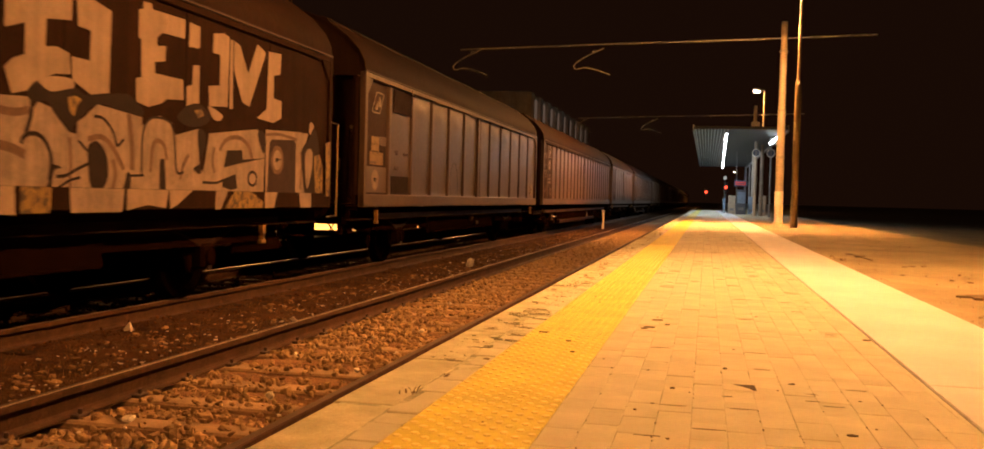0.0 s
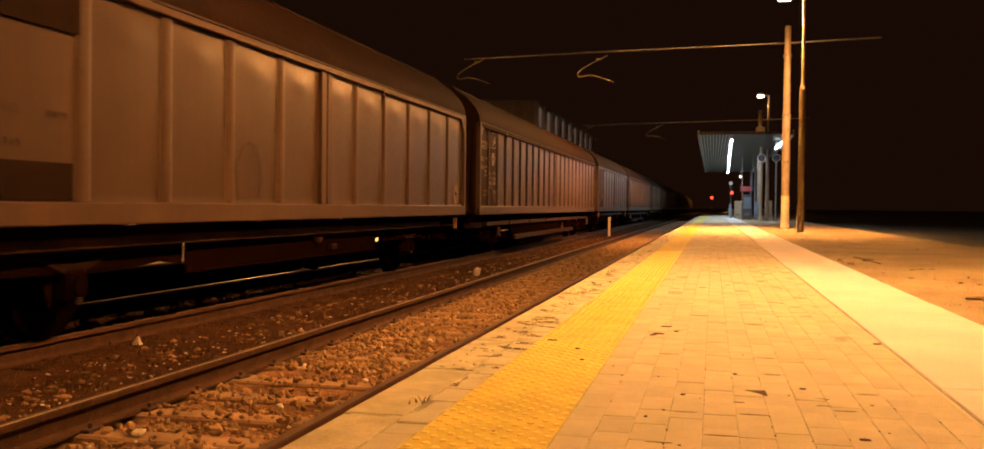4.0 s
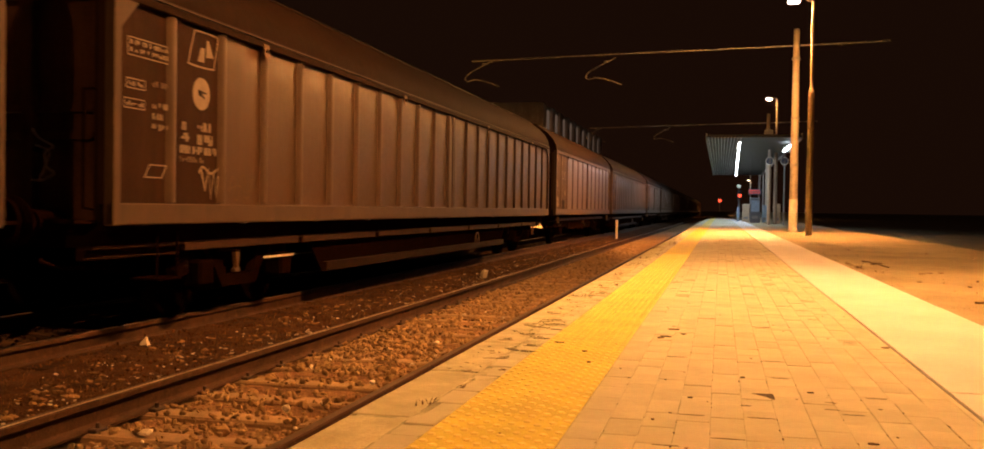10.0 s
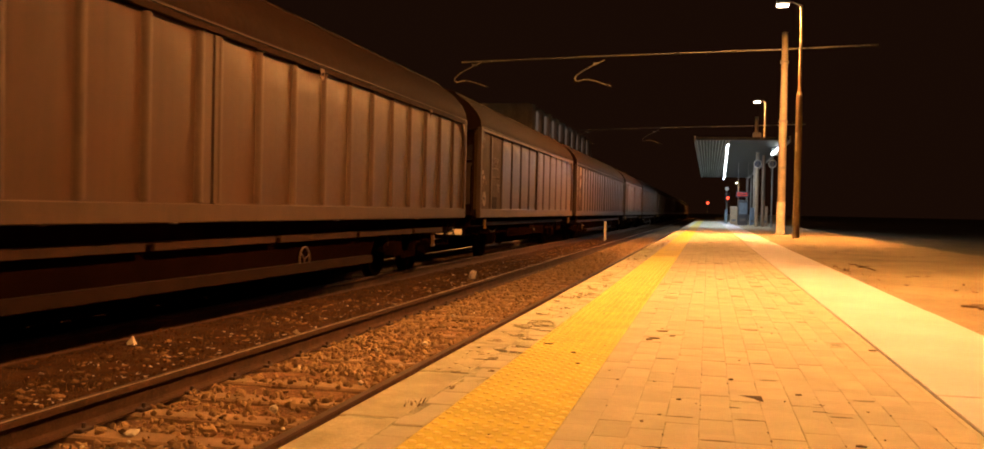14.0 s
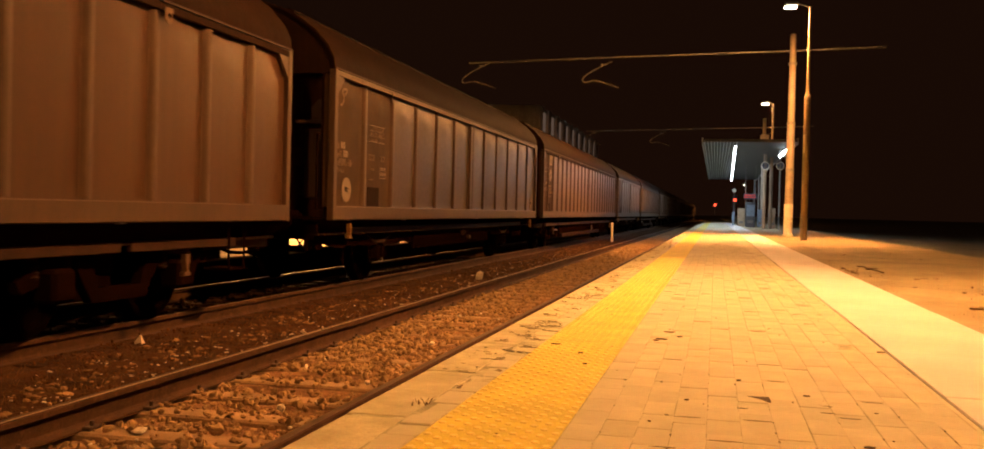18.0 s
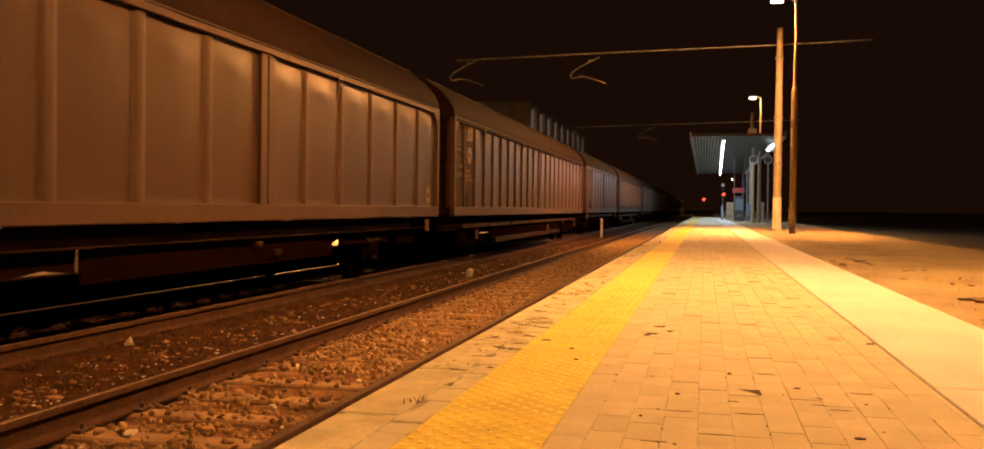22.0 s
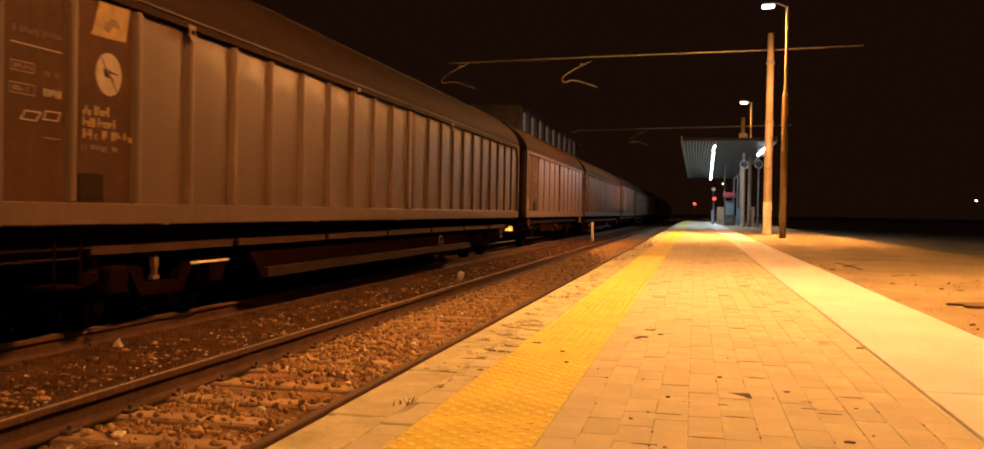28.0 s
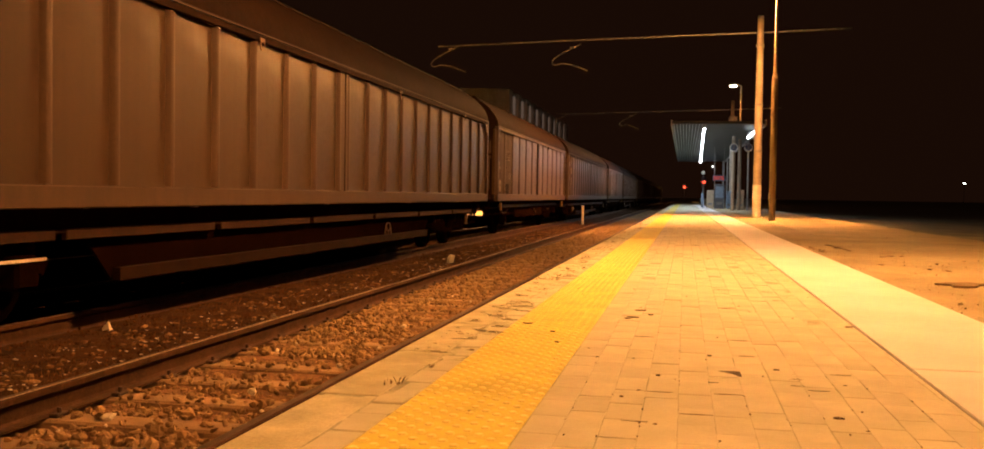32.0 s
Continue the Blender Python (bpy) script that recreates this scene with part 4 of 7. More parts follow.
def yard_lights():
    t = thing("yard_light", (5.65, 150, -0.8), "far tall post with two small pinkish lamps", "lamp post")
    part("pole", Geo().tube((0, 0, 0), (0, 0, 12.7), 0.09, 0.06, 10), STEEL, t)
    part("cross_arm", Geo().box(-0.6, 0.6, -0.05, 0.05, 12.5, 12.62), STEEL, t)
    for x in (-0.42, 0.42):
        h = part("lamp_head", Geo().box(x - 0.2, x + 0.2, -0.12, 0.12, 12.62, 12.85, 0.03), STEEL, t)
        part("lens", Geo().box(x - 0.15, x + 0.15, -0.135, -0.122, 12.65, 12.82), GLOW_YARD, h, "small glowing lens")


yard_lights()


# ---- the freight train ----
WALL_X, WALL_Z0, WALL_Z1 = 1.40, 0.975, 2.935
ROOF_LINE = [(1.385, 2.95), (1.375, 3.08), (1.29, 3.25), (1.10, 3.46), (0.76, 3.70), (0.38, 3.83), (0.0, 3.87)]
BODY_LINE = [(1.26, 1.0)] + [(x - 0.12 * (x > 0.01), z - 0.05) for x, z in ROOF_LINE]


def both_sides(line):
    return line + [(-x, z) for x, z in reversed(line) if x > 0.001]


SHARED = {}


def shared(key, make):
    if key not in SHARED:
        SHARED[key] = make()
    return SHARED[key]


def rib_mesh(top=1.386, foot=0.088, crown=0.030):
    line = [(1.328, -foot), (1.344, -foot * 0.86), (top - 0.008, -crown - 0.012), (top, -crown), (top, crown), (top - 0.008, crown + 0.012), (1.344, foot * 0.86), (1.328, foot)]
    return Geo().prism(line, 1.17, 2.855, "z").mesh("rib", GREY_FRAME, True)


def flat_rib_mesh():
    return rib_mesh(1.372, 0.115, 0.048)


def panel_mesh(width, material, flush, flat=False):
    """A pressed steel panel: a sunk field with sloping rims, or a flush sheet."""
    w, z0, z1 = width / 2, 1.15, 2.865
    if flush:
        return Geo().box(1.27, 1.370, -w, w, z0, z1, 0.004).mesh("wall_panel", material)
    g = Geo().box(1.24, 1.33, -w, w, z0, z1)
    rows = [(z0, 1.345), (z0 + 0.02, 1.340), (z0 + 0.07, 1.336), (z0 + 0.10, 1.335), (z0 + 0.45, 1.341), ((z0 + z1) / 2, 1.344), (z1 - 0.45, 1.346), (z1 - 0.36, 1.352), (z1 - 0.27, 1.364), (z1 - 0.20, 1.362), (z1 - 0.14, 1.352), (z1 - 0.08, 1.340), (z1, 1.334)]
    if flat:
        rows = [(z, 1.344 + 0.35 * (x - 1.344)) for z, x in rows]
    cols = [w * k / 6 for k in range(-6, 7)]
    v = []
    for z, x in rows:
        for y in cols:
            # the pressed bulge under the top edge narrows downwards
            keep = max(0.0, 1 - abs(y) / w * (z1 - z) / 0.30) * math.exp(-((y + 0.12 * w) / (0.55 * w)) ** 2) if x > 1.345 else 1.0
            v.append((1.344 + (x - 1.344) * keep * 0.8, y, z))
    v = [(x + 0.006 * (1 - (y / w) ** 2) * (0.2 < (z - z0) / (z1 - z0) < 0.85), y, z) for x, y, z in v]
    g.add(v, [(r * 13 + i, r * 13 + i + 1, r * 13 + i + 14, r * 13 + i + 13) for r in range(len(rows) - 1) for i in range(12)])
    return g.mesh("wall_panel", material, True)


def plate(y0, y1, z0, z1, x=1.3575, t=0.006):
    return Geo().box(x - t, x, y0, y1, z0, z1)


def wheelset_mesh_parts(parent, y):
    """Two wheels on an axle; the whole set turns as one part."""
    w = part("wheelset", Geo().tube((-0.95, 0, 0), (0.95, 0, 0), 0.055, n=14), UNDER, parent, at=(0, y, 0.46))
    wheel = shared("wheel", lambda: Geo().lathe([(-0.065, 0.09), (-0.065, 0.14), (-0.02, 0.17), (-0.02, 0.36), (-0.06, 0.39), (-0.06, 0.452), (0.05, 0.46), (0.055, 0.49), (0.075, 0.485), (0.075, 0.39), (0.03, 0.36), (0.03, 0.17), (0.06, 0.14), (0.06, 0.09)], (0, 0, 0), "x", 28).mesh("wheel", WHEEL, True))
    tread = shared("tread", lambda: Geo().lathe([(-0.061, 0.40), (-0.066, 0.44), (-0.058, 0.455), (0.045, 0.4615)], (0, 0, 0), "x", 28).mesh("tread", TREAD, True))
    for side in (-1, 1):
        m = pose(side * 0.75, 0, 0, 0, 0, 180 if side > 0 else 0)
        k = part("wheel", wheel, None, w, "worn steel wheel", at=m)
        part("tread", tread, None, w, "worn tread, blackened for the shade under the wagon", at=m)
    return w


def axle_gear(parent, y):
    """Axle guard, box and leaf spring on both sides."""
    for side in (-1, 1):
        x = side * 0.98
        part("axle_guard", Geo().prism([(y - 0.42, 0.86), (y - 0.2, 0.30), (y - 0.14, 0.30), (y - 0.14, 0.62), (y + 0.14, 0.62), (y + 0.14, 0.30), (y + 0.2, 0.30), (y + 0.42, 0.86)], x - 0.012, x + 0.012, "x"), UNDER, parent)
        part("axle_box", Geo().box(x - 0.09 + side * 0.05, x + 0.09 + side * 0.05, y - 0.13, y + 0.13, 0.33, 0.60, 0.03).tube((x + side * 0.12, y, 0.46), (x + side * 0.17, y, 0.46), 0.09, n=14), UNDER, parent, "greasy axle box")
        g = Geo()
        for k in range(6):
            half, z = 0.62 - k * 0.08, 0.735 - k * 0.02
            pts = [(half * (i / 6 - 1), z - 0.10 * (1 - (i / 6 - 1) ** 2) + 0.0) for i in range(13)]
            for (a, za), (b, zb) in zip(pts, pts[1:]):
                g.prism([(y + a, za), (y + b, zb), (y + b, zb + 0.016), (y + a, za + 0.016)], x - 0.045 + side * 0.06, x + 0.045 + side * 0.06, "x")
        part("leaf_spring", g, UNDER_BROWN, parent, "rusty leaf spring")
        for d in (-0.64, 0.64):
            part("spring_shackle", Geo().bar([(x + side * 0.06, y + d, 0.74), (x + side * 0.06, y + d * 1.08, 0.86)], 0.022, 8), UNDER, parent)


def bogie(parent, y, sets):
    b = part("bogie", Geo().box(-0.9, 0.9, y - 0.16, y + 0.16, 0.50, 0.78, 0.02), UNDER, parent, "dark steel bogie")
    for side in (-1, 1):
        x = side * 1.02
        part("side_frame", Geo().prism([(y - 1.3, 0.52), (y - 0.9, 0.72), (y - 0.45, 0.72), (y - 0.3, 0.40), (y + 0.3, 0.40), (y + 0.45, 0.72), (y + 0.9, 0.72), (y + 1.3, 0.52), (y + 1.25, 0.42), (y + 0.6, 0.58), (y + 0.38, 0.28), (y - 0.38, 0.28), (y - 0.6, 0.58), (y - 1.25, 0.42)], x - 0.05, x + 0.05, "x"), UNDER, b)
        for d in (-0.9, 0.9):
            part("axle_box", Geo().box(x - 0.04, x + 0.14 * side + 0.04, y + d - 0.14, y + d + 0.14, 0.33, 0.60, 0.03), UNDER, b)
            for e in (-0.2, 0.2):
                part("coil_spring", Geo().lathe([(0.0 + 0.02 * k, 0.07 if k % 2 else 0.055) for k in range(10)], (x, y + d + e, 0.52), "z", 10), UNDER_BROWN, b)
    for d in (-0.9, 0.9):
        sets.append(wheelset_mesh_parts(parent, y + d))


def buffers(parent, y, way):
    for side in (-1, 1):
        x = side * 0.875
        b = part("buffer", Geo().tube((x, y, 1.0), (x, y + way * 0.34, 1.0), 0.10, n=16).tube((x, y + way * 0.34, 1.0), (x, y + way * 0.52, 1.0), 0.075, n=16), UNDER, parent)
        part("buffer_head", Geo().lathe([(0, 0.0), (0.0, 0.2), (way * 0.03, 0.21), (way * 0.06, 0.16), (way * 0.07, 0.0)], (x, y + way * 0.52, 1.0), "y", 20), UNDER, b)
    part("coupling", Geo().bar([(0, y, 0.98), (0, y + way * 0.3, 0.95), (0, y + way * 0.55, 0.80), (0, y + way * 0.62, 0.84)], 0.035, 8), UNDER, parent)
    for side in (-1, 1):
        part("brake_hose", Geo().bar([(side * 0.3, y, 0.92), (side * 0.32, y + way * 0.12, 0.75), (side * 0.28, y + way * 0.3, 0.62), (side * 0.2, y + way * 0.5, 0.72)], 0.025, 8), UNDER, parent)


def disc_mark(parent, y, z, r=0.17, label="white round marking with a dark pointer", crossed=False):
    d = part("round_marking", Geo().lathe([(1.3545, 0.0), (1.3545, r), (1.3455, r)], (0, y, z), "x", 28), WHITE, parent, label)
    part("pointer", Geo().prism([(y - r * 0.46, z + r * 0.24), (y + r * 0.10, z + r * 0.20), (y + r * 0.10, z - r * 0.18), (y - r * 0.34, z - r * 0.14)], 1.3546, 1.3556, "x")
         .prism([(y + r * 0.05, z + r * 0.16), (y + r * 0.66, z + r * 0.10), (y + r * 0.66, z + r * 0.04), (y + r * 0.05, z + r * 0.06)], 1.3546, 1.3554, "x")
         .prism([(y + r * 0.02, z - r * 0.10), (y + r * 0.34, z - r * 0.30), (y + r * 0.40, z - r * 0.24), (y + r * 0.10, z - r * 0.02)], 1.3546, 1.3554, "x"), INK, d, "dark pointer")
    if crossed:
        part("cross_line", line_geo([(y - r * 0.62, z + r * 0.70), (y + r * 0.62, z - r * 0.72)], 0.018, 1.3564), SMEAR, d, "brown line across the marking")


def bar_rows(parent, y, z, rows, height, material, seed):
    """Rows of plain bars where small writing stands."""
    r = random.Random(seed)
    for i, length in enumerate(rows):
        x, zz, g = y, z - i * height * 1.75, Geo()
        while x < y + length:
            w = r.choice((0.016, 0.022, 0.028, 0.034))
            g.box(1.3525, 1.3575, x, min(x + w, y + length), zz + height * r.choice((0, 0, 0, 0.3)), zz + height * r.choice((1.0, 1.0, 0.95, 0.6)))
            x += w + r.choice((0.010, 0.012, 0.016, 0.045))
        row = part("lettering", g, material, parent, "row of small stencilled marks")
        row["kind"] = "stuff"


def frame_mark(parent, y, z, w, h, slant, material=WHITE, inner=True):
    """A slanted rounded frame, as of a maker's mark, with plain shapes in it."""
    t = 0.011
    g = Geo()
    o = [(y + slant, z + h), (y + w + slant, z + h), (y + w, z), (y, z)]
    for a, b in zip(o, o[1:] + o[:1]):
        va, vb = Vector(a), Vector(b)
        d = (vb - va).normalized() * (t / 2)
        nrm = Vector((-d.y, d.x))
        g.prism([va - d + nrm, vb + d + nrm, vb + d - nrm, va - d - nrm], 1.3525, 1.3575, "x")
    f = part("frame_marking", g, material, parent, "pale slanted frame marking")
    if inner:
        part("frame_filling", Geo().prism([(y + w * 0.15, z + h * 0.12), (y + w * 0.42, z + h * 0.12), (y + w * 0.5, z + h * 0.8), (y + w * 0.28, z + h * 0.8)], 1.3525, 1.3575, "x")
             .prism([(y + w * 0.5, z + h * 0.15), (y + w * 0.8, z + h * 0.15), (y + w * 0.9, z + h * 0.5), (y + w * 0.6, z + h * 0.8)], 1.3525, 1.3575, "x"), material, f)


def maker_mark(parent, y, z, w, h, slant, material, lift=0.0):
    """A rounded slanted frame with two plain slanted shapes in it."""
    ring = smooth_ring([(y + 0.03, z), (y + w - 0.04, z), (y + w, z + 0.05), (y + w + slant - 0.02, z + h - 0.04), (y + w + slant - 0.06, z + h), (y + slant + 0.04, z + h), (y + slant, z + h - 0.05), (y, z + 0.04)], 4)
    f = part("frame_marking", line_geo(ring + ring[:1], 0.016, 1.3565 + lift), material, parent, "pale rounded slanted frame marking")
    k = slant / h
    part("frame_filling", Geo().prism([(y + w * 0.30 + k * 0.06, z + h * 0.14), (y + w * 0.55 + k * 0.06, z + h * 0.14), (y + w * 0.52 + k * 0.16, z + h * 0.55), (y + w * 0.36 + k * 0.18, z + h * 0.55)], 1.3530, 1.3570 + lift, "x")
         .prism([(y + w * 0.60 + k * 0.12, z + h * 0.30), (y + w * 0.92 + k * 0.10, z + h * 0.34), (y + w * 0.62 + k * 0.24, z + h * 0.82), (y + w * 0.56 + k * 0.24, z + h * 0.80)], 1.3530, 1.3570 + lift, "x"), material, f, "plain shapes in the frame")


def box_mark(parent, y0, y1, z0, z1, material, seed, lines=1):
    """A thin drawn box with rows of small marks in it."""
    ring = [(y0, z0), (y1, z0), (y1, z1), (y0, z1), (y0, z0)]
    f = part("frame_marking", line_geo(ring, 0.010, 1.3555), material, parent, "thin pale drawn box")
    h = (z1 - z0) / (lines * 2.0)
    bar_rows(parent, y0 + 0.03, z1 - h * 1.5, [y1 - y0 - 0.06] * lines, h, material, seed)




def wagon(length, panels, four_axles, label, brown=(0, 1), plain=False, end_paint=None, wall=GREY_WALL):
    """A sliding-wall wagon; its origin lies on the track's axis at rail height, at the near end of its body."""
    t = thing("freight_wagon", (0, 0, 0), label, "freight wagon", "wagons of the train")
    L, p = length, length / panels
    sets = []
    deep = 0.16 if four_axles else 0.26        # how far the end walls are set back
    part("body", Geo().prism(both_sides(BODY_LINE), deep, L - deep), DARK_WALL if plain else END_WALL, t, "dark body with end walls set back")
    outline = [(x * 0.985, z - 0.015) for x, z in ROOF_LINE]
    for a, b in ((0.015, 0.075), (L - 0.075, L - 0.015)):
        part("gable", Geo().prism([(1.36, 2.885)] + outline + [(-x, z) for x, z in reversed(outline[:-1])] + [(-1.36, 2.885)], a, b), ROOF, t, "brown gable plate over the end wall")
    for near in (True, False):
        a, b = (0.075, deep) if near else (L - deep, L - 0.075)
        # soffit and cheeks take a darker brown than the end wall
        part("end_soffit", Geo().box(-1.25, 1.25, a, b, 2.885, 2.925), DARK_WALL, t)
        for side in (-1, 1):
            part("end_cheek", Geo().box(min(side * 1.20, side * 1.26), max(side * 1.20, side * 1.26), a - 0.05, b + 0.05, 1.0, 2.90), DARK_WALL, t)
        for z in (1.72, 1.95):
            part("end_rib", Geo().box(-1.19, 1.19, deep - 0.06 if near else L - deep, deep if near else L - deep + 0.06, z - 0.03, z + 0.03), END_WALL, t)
    g = Geo()
    line = both_sides(ROOF_LINE)
    inner = [(x * 0.985, z - 0.03) for x, z in line]
    g.prism(line + inner[::-1], 0.0, L)
    roof = part("roof", g, ROOF, t, "weathered brown curved steel roof", True)
    for side in (-1, 1):
        part("roof_strip", Geo().prism([(side * 0.70, 3.715), (side * 0.80, 3.668), (side * 0.80, 3.70), (side * 0.70, 3.748)], 0.0, L), ROOF, roof, "raised strip along the roof")
        part("gutter", Geo().box(side * 1.385 - 0.02, side * 1.385 + 0.02, 0.0, L, 2.94, 2.962), ROOF_LIP, roof)
    n = panels if not plain else 8
    p = L / n
    middle = 0.36 if four_axles else 0.0       # width of the post between the two sliding walls
    p = (L - middle) / n
    half = n // 2
    starts = [i * p + (middle if i >= half else 0.0) for i in range(n)]
    # the wall on the platform side in single panels
    for i, y in enumerate(starts):
        m = (end_paint or BROWN_WALL) if i in brown else wall
        if plain:
            m = DARK_WALL
        part("wall_panel", shared(("panel", round(p, 3), m.name), lambda: panel_mesh(p - 0.03 + 0.028 * plain, m, plain, four_axles)), None, t, "brown end panel" if i in brown and not plain else "", at=(0, y + p / 2, 0))
    if plain:
        for y in starts[1:]:
            part("seam", Geo().box(1.30, 1.376, y - 0.016, y + 0.016, 1.165, 2.855), DARK_WALL, t)
    else:
        for i, y in enumerate(starts[1:], 1):
            if i != half:
                part("rib", shared("rib", rib_mesh) if four_axles else shared("flat_rib", flat_rib_mesh), None, t, at=(0, y, 0))
        c = half * p
        if four_axles:
            part("rib", shared("rib", rib_mesh), None, t, at=(0, c, 0))
            part("rib", shared("rib", rib_mesh), None, t, at=(0, c + middle, 0))
            part("middle_post", Geo().box(1.30, 1.372, c + 0.03, c + 0.205, 1.165, 2.855), GREY_FRAME, t, "flat post between the sliding walls")
            part("middle_post", Geo().box(1.30, 1.380, c + 0.240, c + middle - 0.03, 1.165, 2.855), GREY_FRAME, t, "flat post between the sliding walls")
            part("wall_gap", Geo().box(1.29, 1.340, c + 0.200, c + 0.245, 1.165, 2.855), BLACK_PLATE, t, "dark gap between the sliding walls")
        else:
            part("middle_post", Geo().box(1.30, 1.392, c - 0.09, c + 0.065, 1.165, 2.855, 0.006), GREY_FRAME, t, "flat post between the sliding walls")
            part("middle_post", Geo().box(1.30, 1.388, c + 0.108, c + 0.25, 1.165, 2.855, 0.006), GREY_FRAME, t, "flat post between the sliding walls")
            part("wall_gap", Geo().box(1.352, 1.3585, c + 0.06, c + 0.112, 1.165, 2.855), BLACK_PLATE, t, "dark gap between the sliding walls")
    frame_m = DARK_WALL if plain else GREY_FRAME
    part("top_rail", Geo().box(1.33, WALL_X, 0.0, L, 2.86, WALL_Z1, 0.008), ROOF if four_axles else frame_m, t)
    part("bottom_rail", Geo().box(1.33, WALL_X, 0.0, L, WALL_Z0, 1.16, 0.01), frame_m, t)
    for y0, y1, s in ((0.0, 0.10, 1), (L - 0.10, L, -1)):
        part("corner_post", Geo().box(1.31, WALL_X + 0.003, y0, y1, WALL_Z0 - 0.004, WALL_Z1 + 0.003, 0.008), frame_m, t)
        a = 0.10 if s > 0 else L - 0.10
        part("corner_gusset", Geo().prism([(a, 2.86), (a + s * 0.24, 2.86), (a, 2.62)], 1.36, 1.396, "x"), frame_m, t)
    if not plain:
        for y in (2.66, 7.38, 12.90, 17.80) if four_axles else (2.25, 9.39):
            e = part("latch_plate", Geo().prism([(y - 0.06, 2.90), (y + 0.07, 2.90), (y + 0.07, 2.80), (y + 0.03, 2.755), (y - 0.02, 2.755), (y - 0.06, 2.80)], 1.402, 1.414, "x"), LATCH, t, "pale latch plate")
            part("bolt", Geo().tube((1.412, y + 0.005, 2.83), (1.424, y + 0.005, 2.83), 0.022, n=10), BLACK_PLATE, e)
        # every second roller in a paler colour for the glints along the rail
        for i in range(0, n, 2):
            part("door_roller", Geo().box(1.34, 1.392, starts[i] + 0.45 * p, starts[i] + 0.55 * p, 0.965, 1.0, 0.006), POLE_GREY if i % 4 == 2 else ROOF_LIP, t)
    # the wall on the far side
    part("far_wall", Geo().box(-WALL_X, -1.33, 0.0, L, WALL_Z0, WALL_Z1), GREY_WALL if not plain else DARK_WALL, t)
    # underframe, mostly in the black that carries the shade below the body
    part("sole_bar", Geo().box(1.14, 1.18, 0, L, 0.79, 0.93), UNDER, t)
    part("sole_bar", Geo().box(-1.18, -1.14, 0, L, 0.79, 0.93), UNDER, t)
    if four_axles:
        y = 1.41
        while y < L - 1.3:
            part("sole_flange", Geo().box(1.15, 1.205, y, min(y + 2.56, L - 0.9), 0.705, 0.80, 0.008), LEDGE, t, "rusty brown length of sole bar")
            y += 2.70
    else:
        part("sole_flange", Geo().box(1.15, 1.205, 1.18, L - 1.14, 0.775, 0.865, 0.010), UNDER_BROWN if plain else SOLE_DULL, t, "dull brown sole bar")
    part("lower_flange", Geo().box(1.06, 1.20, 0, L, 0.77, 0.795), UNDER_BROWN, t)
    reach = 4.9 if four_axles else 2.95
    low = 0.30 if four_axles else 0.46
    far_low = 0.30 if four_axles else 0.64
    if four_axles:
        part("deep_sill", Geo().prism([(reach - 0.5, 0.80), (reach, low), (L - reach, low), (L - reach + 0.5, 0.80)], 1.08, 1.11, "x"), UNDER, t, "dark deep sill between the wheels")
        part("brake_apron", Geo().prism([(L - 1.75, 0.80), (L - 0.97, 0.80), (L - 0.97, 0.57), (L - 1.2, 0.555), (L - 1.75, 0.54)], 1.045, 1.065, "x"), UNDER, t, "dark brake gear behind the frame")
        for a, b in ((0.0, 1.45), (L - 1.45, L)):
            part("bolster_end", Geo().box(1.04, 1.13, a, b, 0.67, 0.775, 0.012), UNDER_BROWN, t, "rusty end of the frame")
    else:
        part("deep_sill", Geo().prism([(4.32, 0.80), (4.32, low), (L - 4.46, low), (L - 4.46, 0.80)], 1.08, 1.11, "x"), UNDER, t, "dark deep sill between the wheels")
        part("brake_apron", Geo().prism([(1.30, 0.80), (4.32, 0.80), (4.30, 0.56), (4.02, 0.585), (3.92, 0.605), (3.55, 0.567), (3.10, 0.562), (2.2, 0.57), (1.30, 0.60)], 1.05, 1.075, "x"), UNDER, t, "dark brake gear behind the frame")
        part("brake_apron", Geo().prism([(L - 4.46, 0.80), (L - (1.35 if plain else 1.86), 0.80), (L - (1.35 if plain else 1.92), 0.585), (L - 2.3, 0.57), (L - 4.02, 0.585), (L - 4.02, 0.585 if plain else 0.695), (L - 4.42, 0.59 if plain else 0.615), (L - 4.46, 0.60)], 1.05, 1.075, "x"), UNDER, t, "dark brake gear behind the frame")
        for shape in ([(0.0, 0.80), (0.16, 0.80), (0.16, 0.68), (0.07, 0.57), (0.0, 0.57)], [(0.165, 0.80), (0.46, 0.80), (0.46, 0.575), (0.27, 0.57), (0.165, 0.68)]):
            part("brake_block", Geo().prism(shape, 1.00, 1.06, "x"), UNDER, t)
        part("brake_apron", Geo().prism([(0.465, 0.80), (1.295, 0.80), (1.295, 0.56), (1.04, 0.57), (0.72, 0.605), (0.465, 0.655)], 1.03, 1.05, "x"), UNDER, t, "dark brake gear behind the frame")
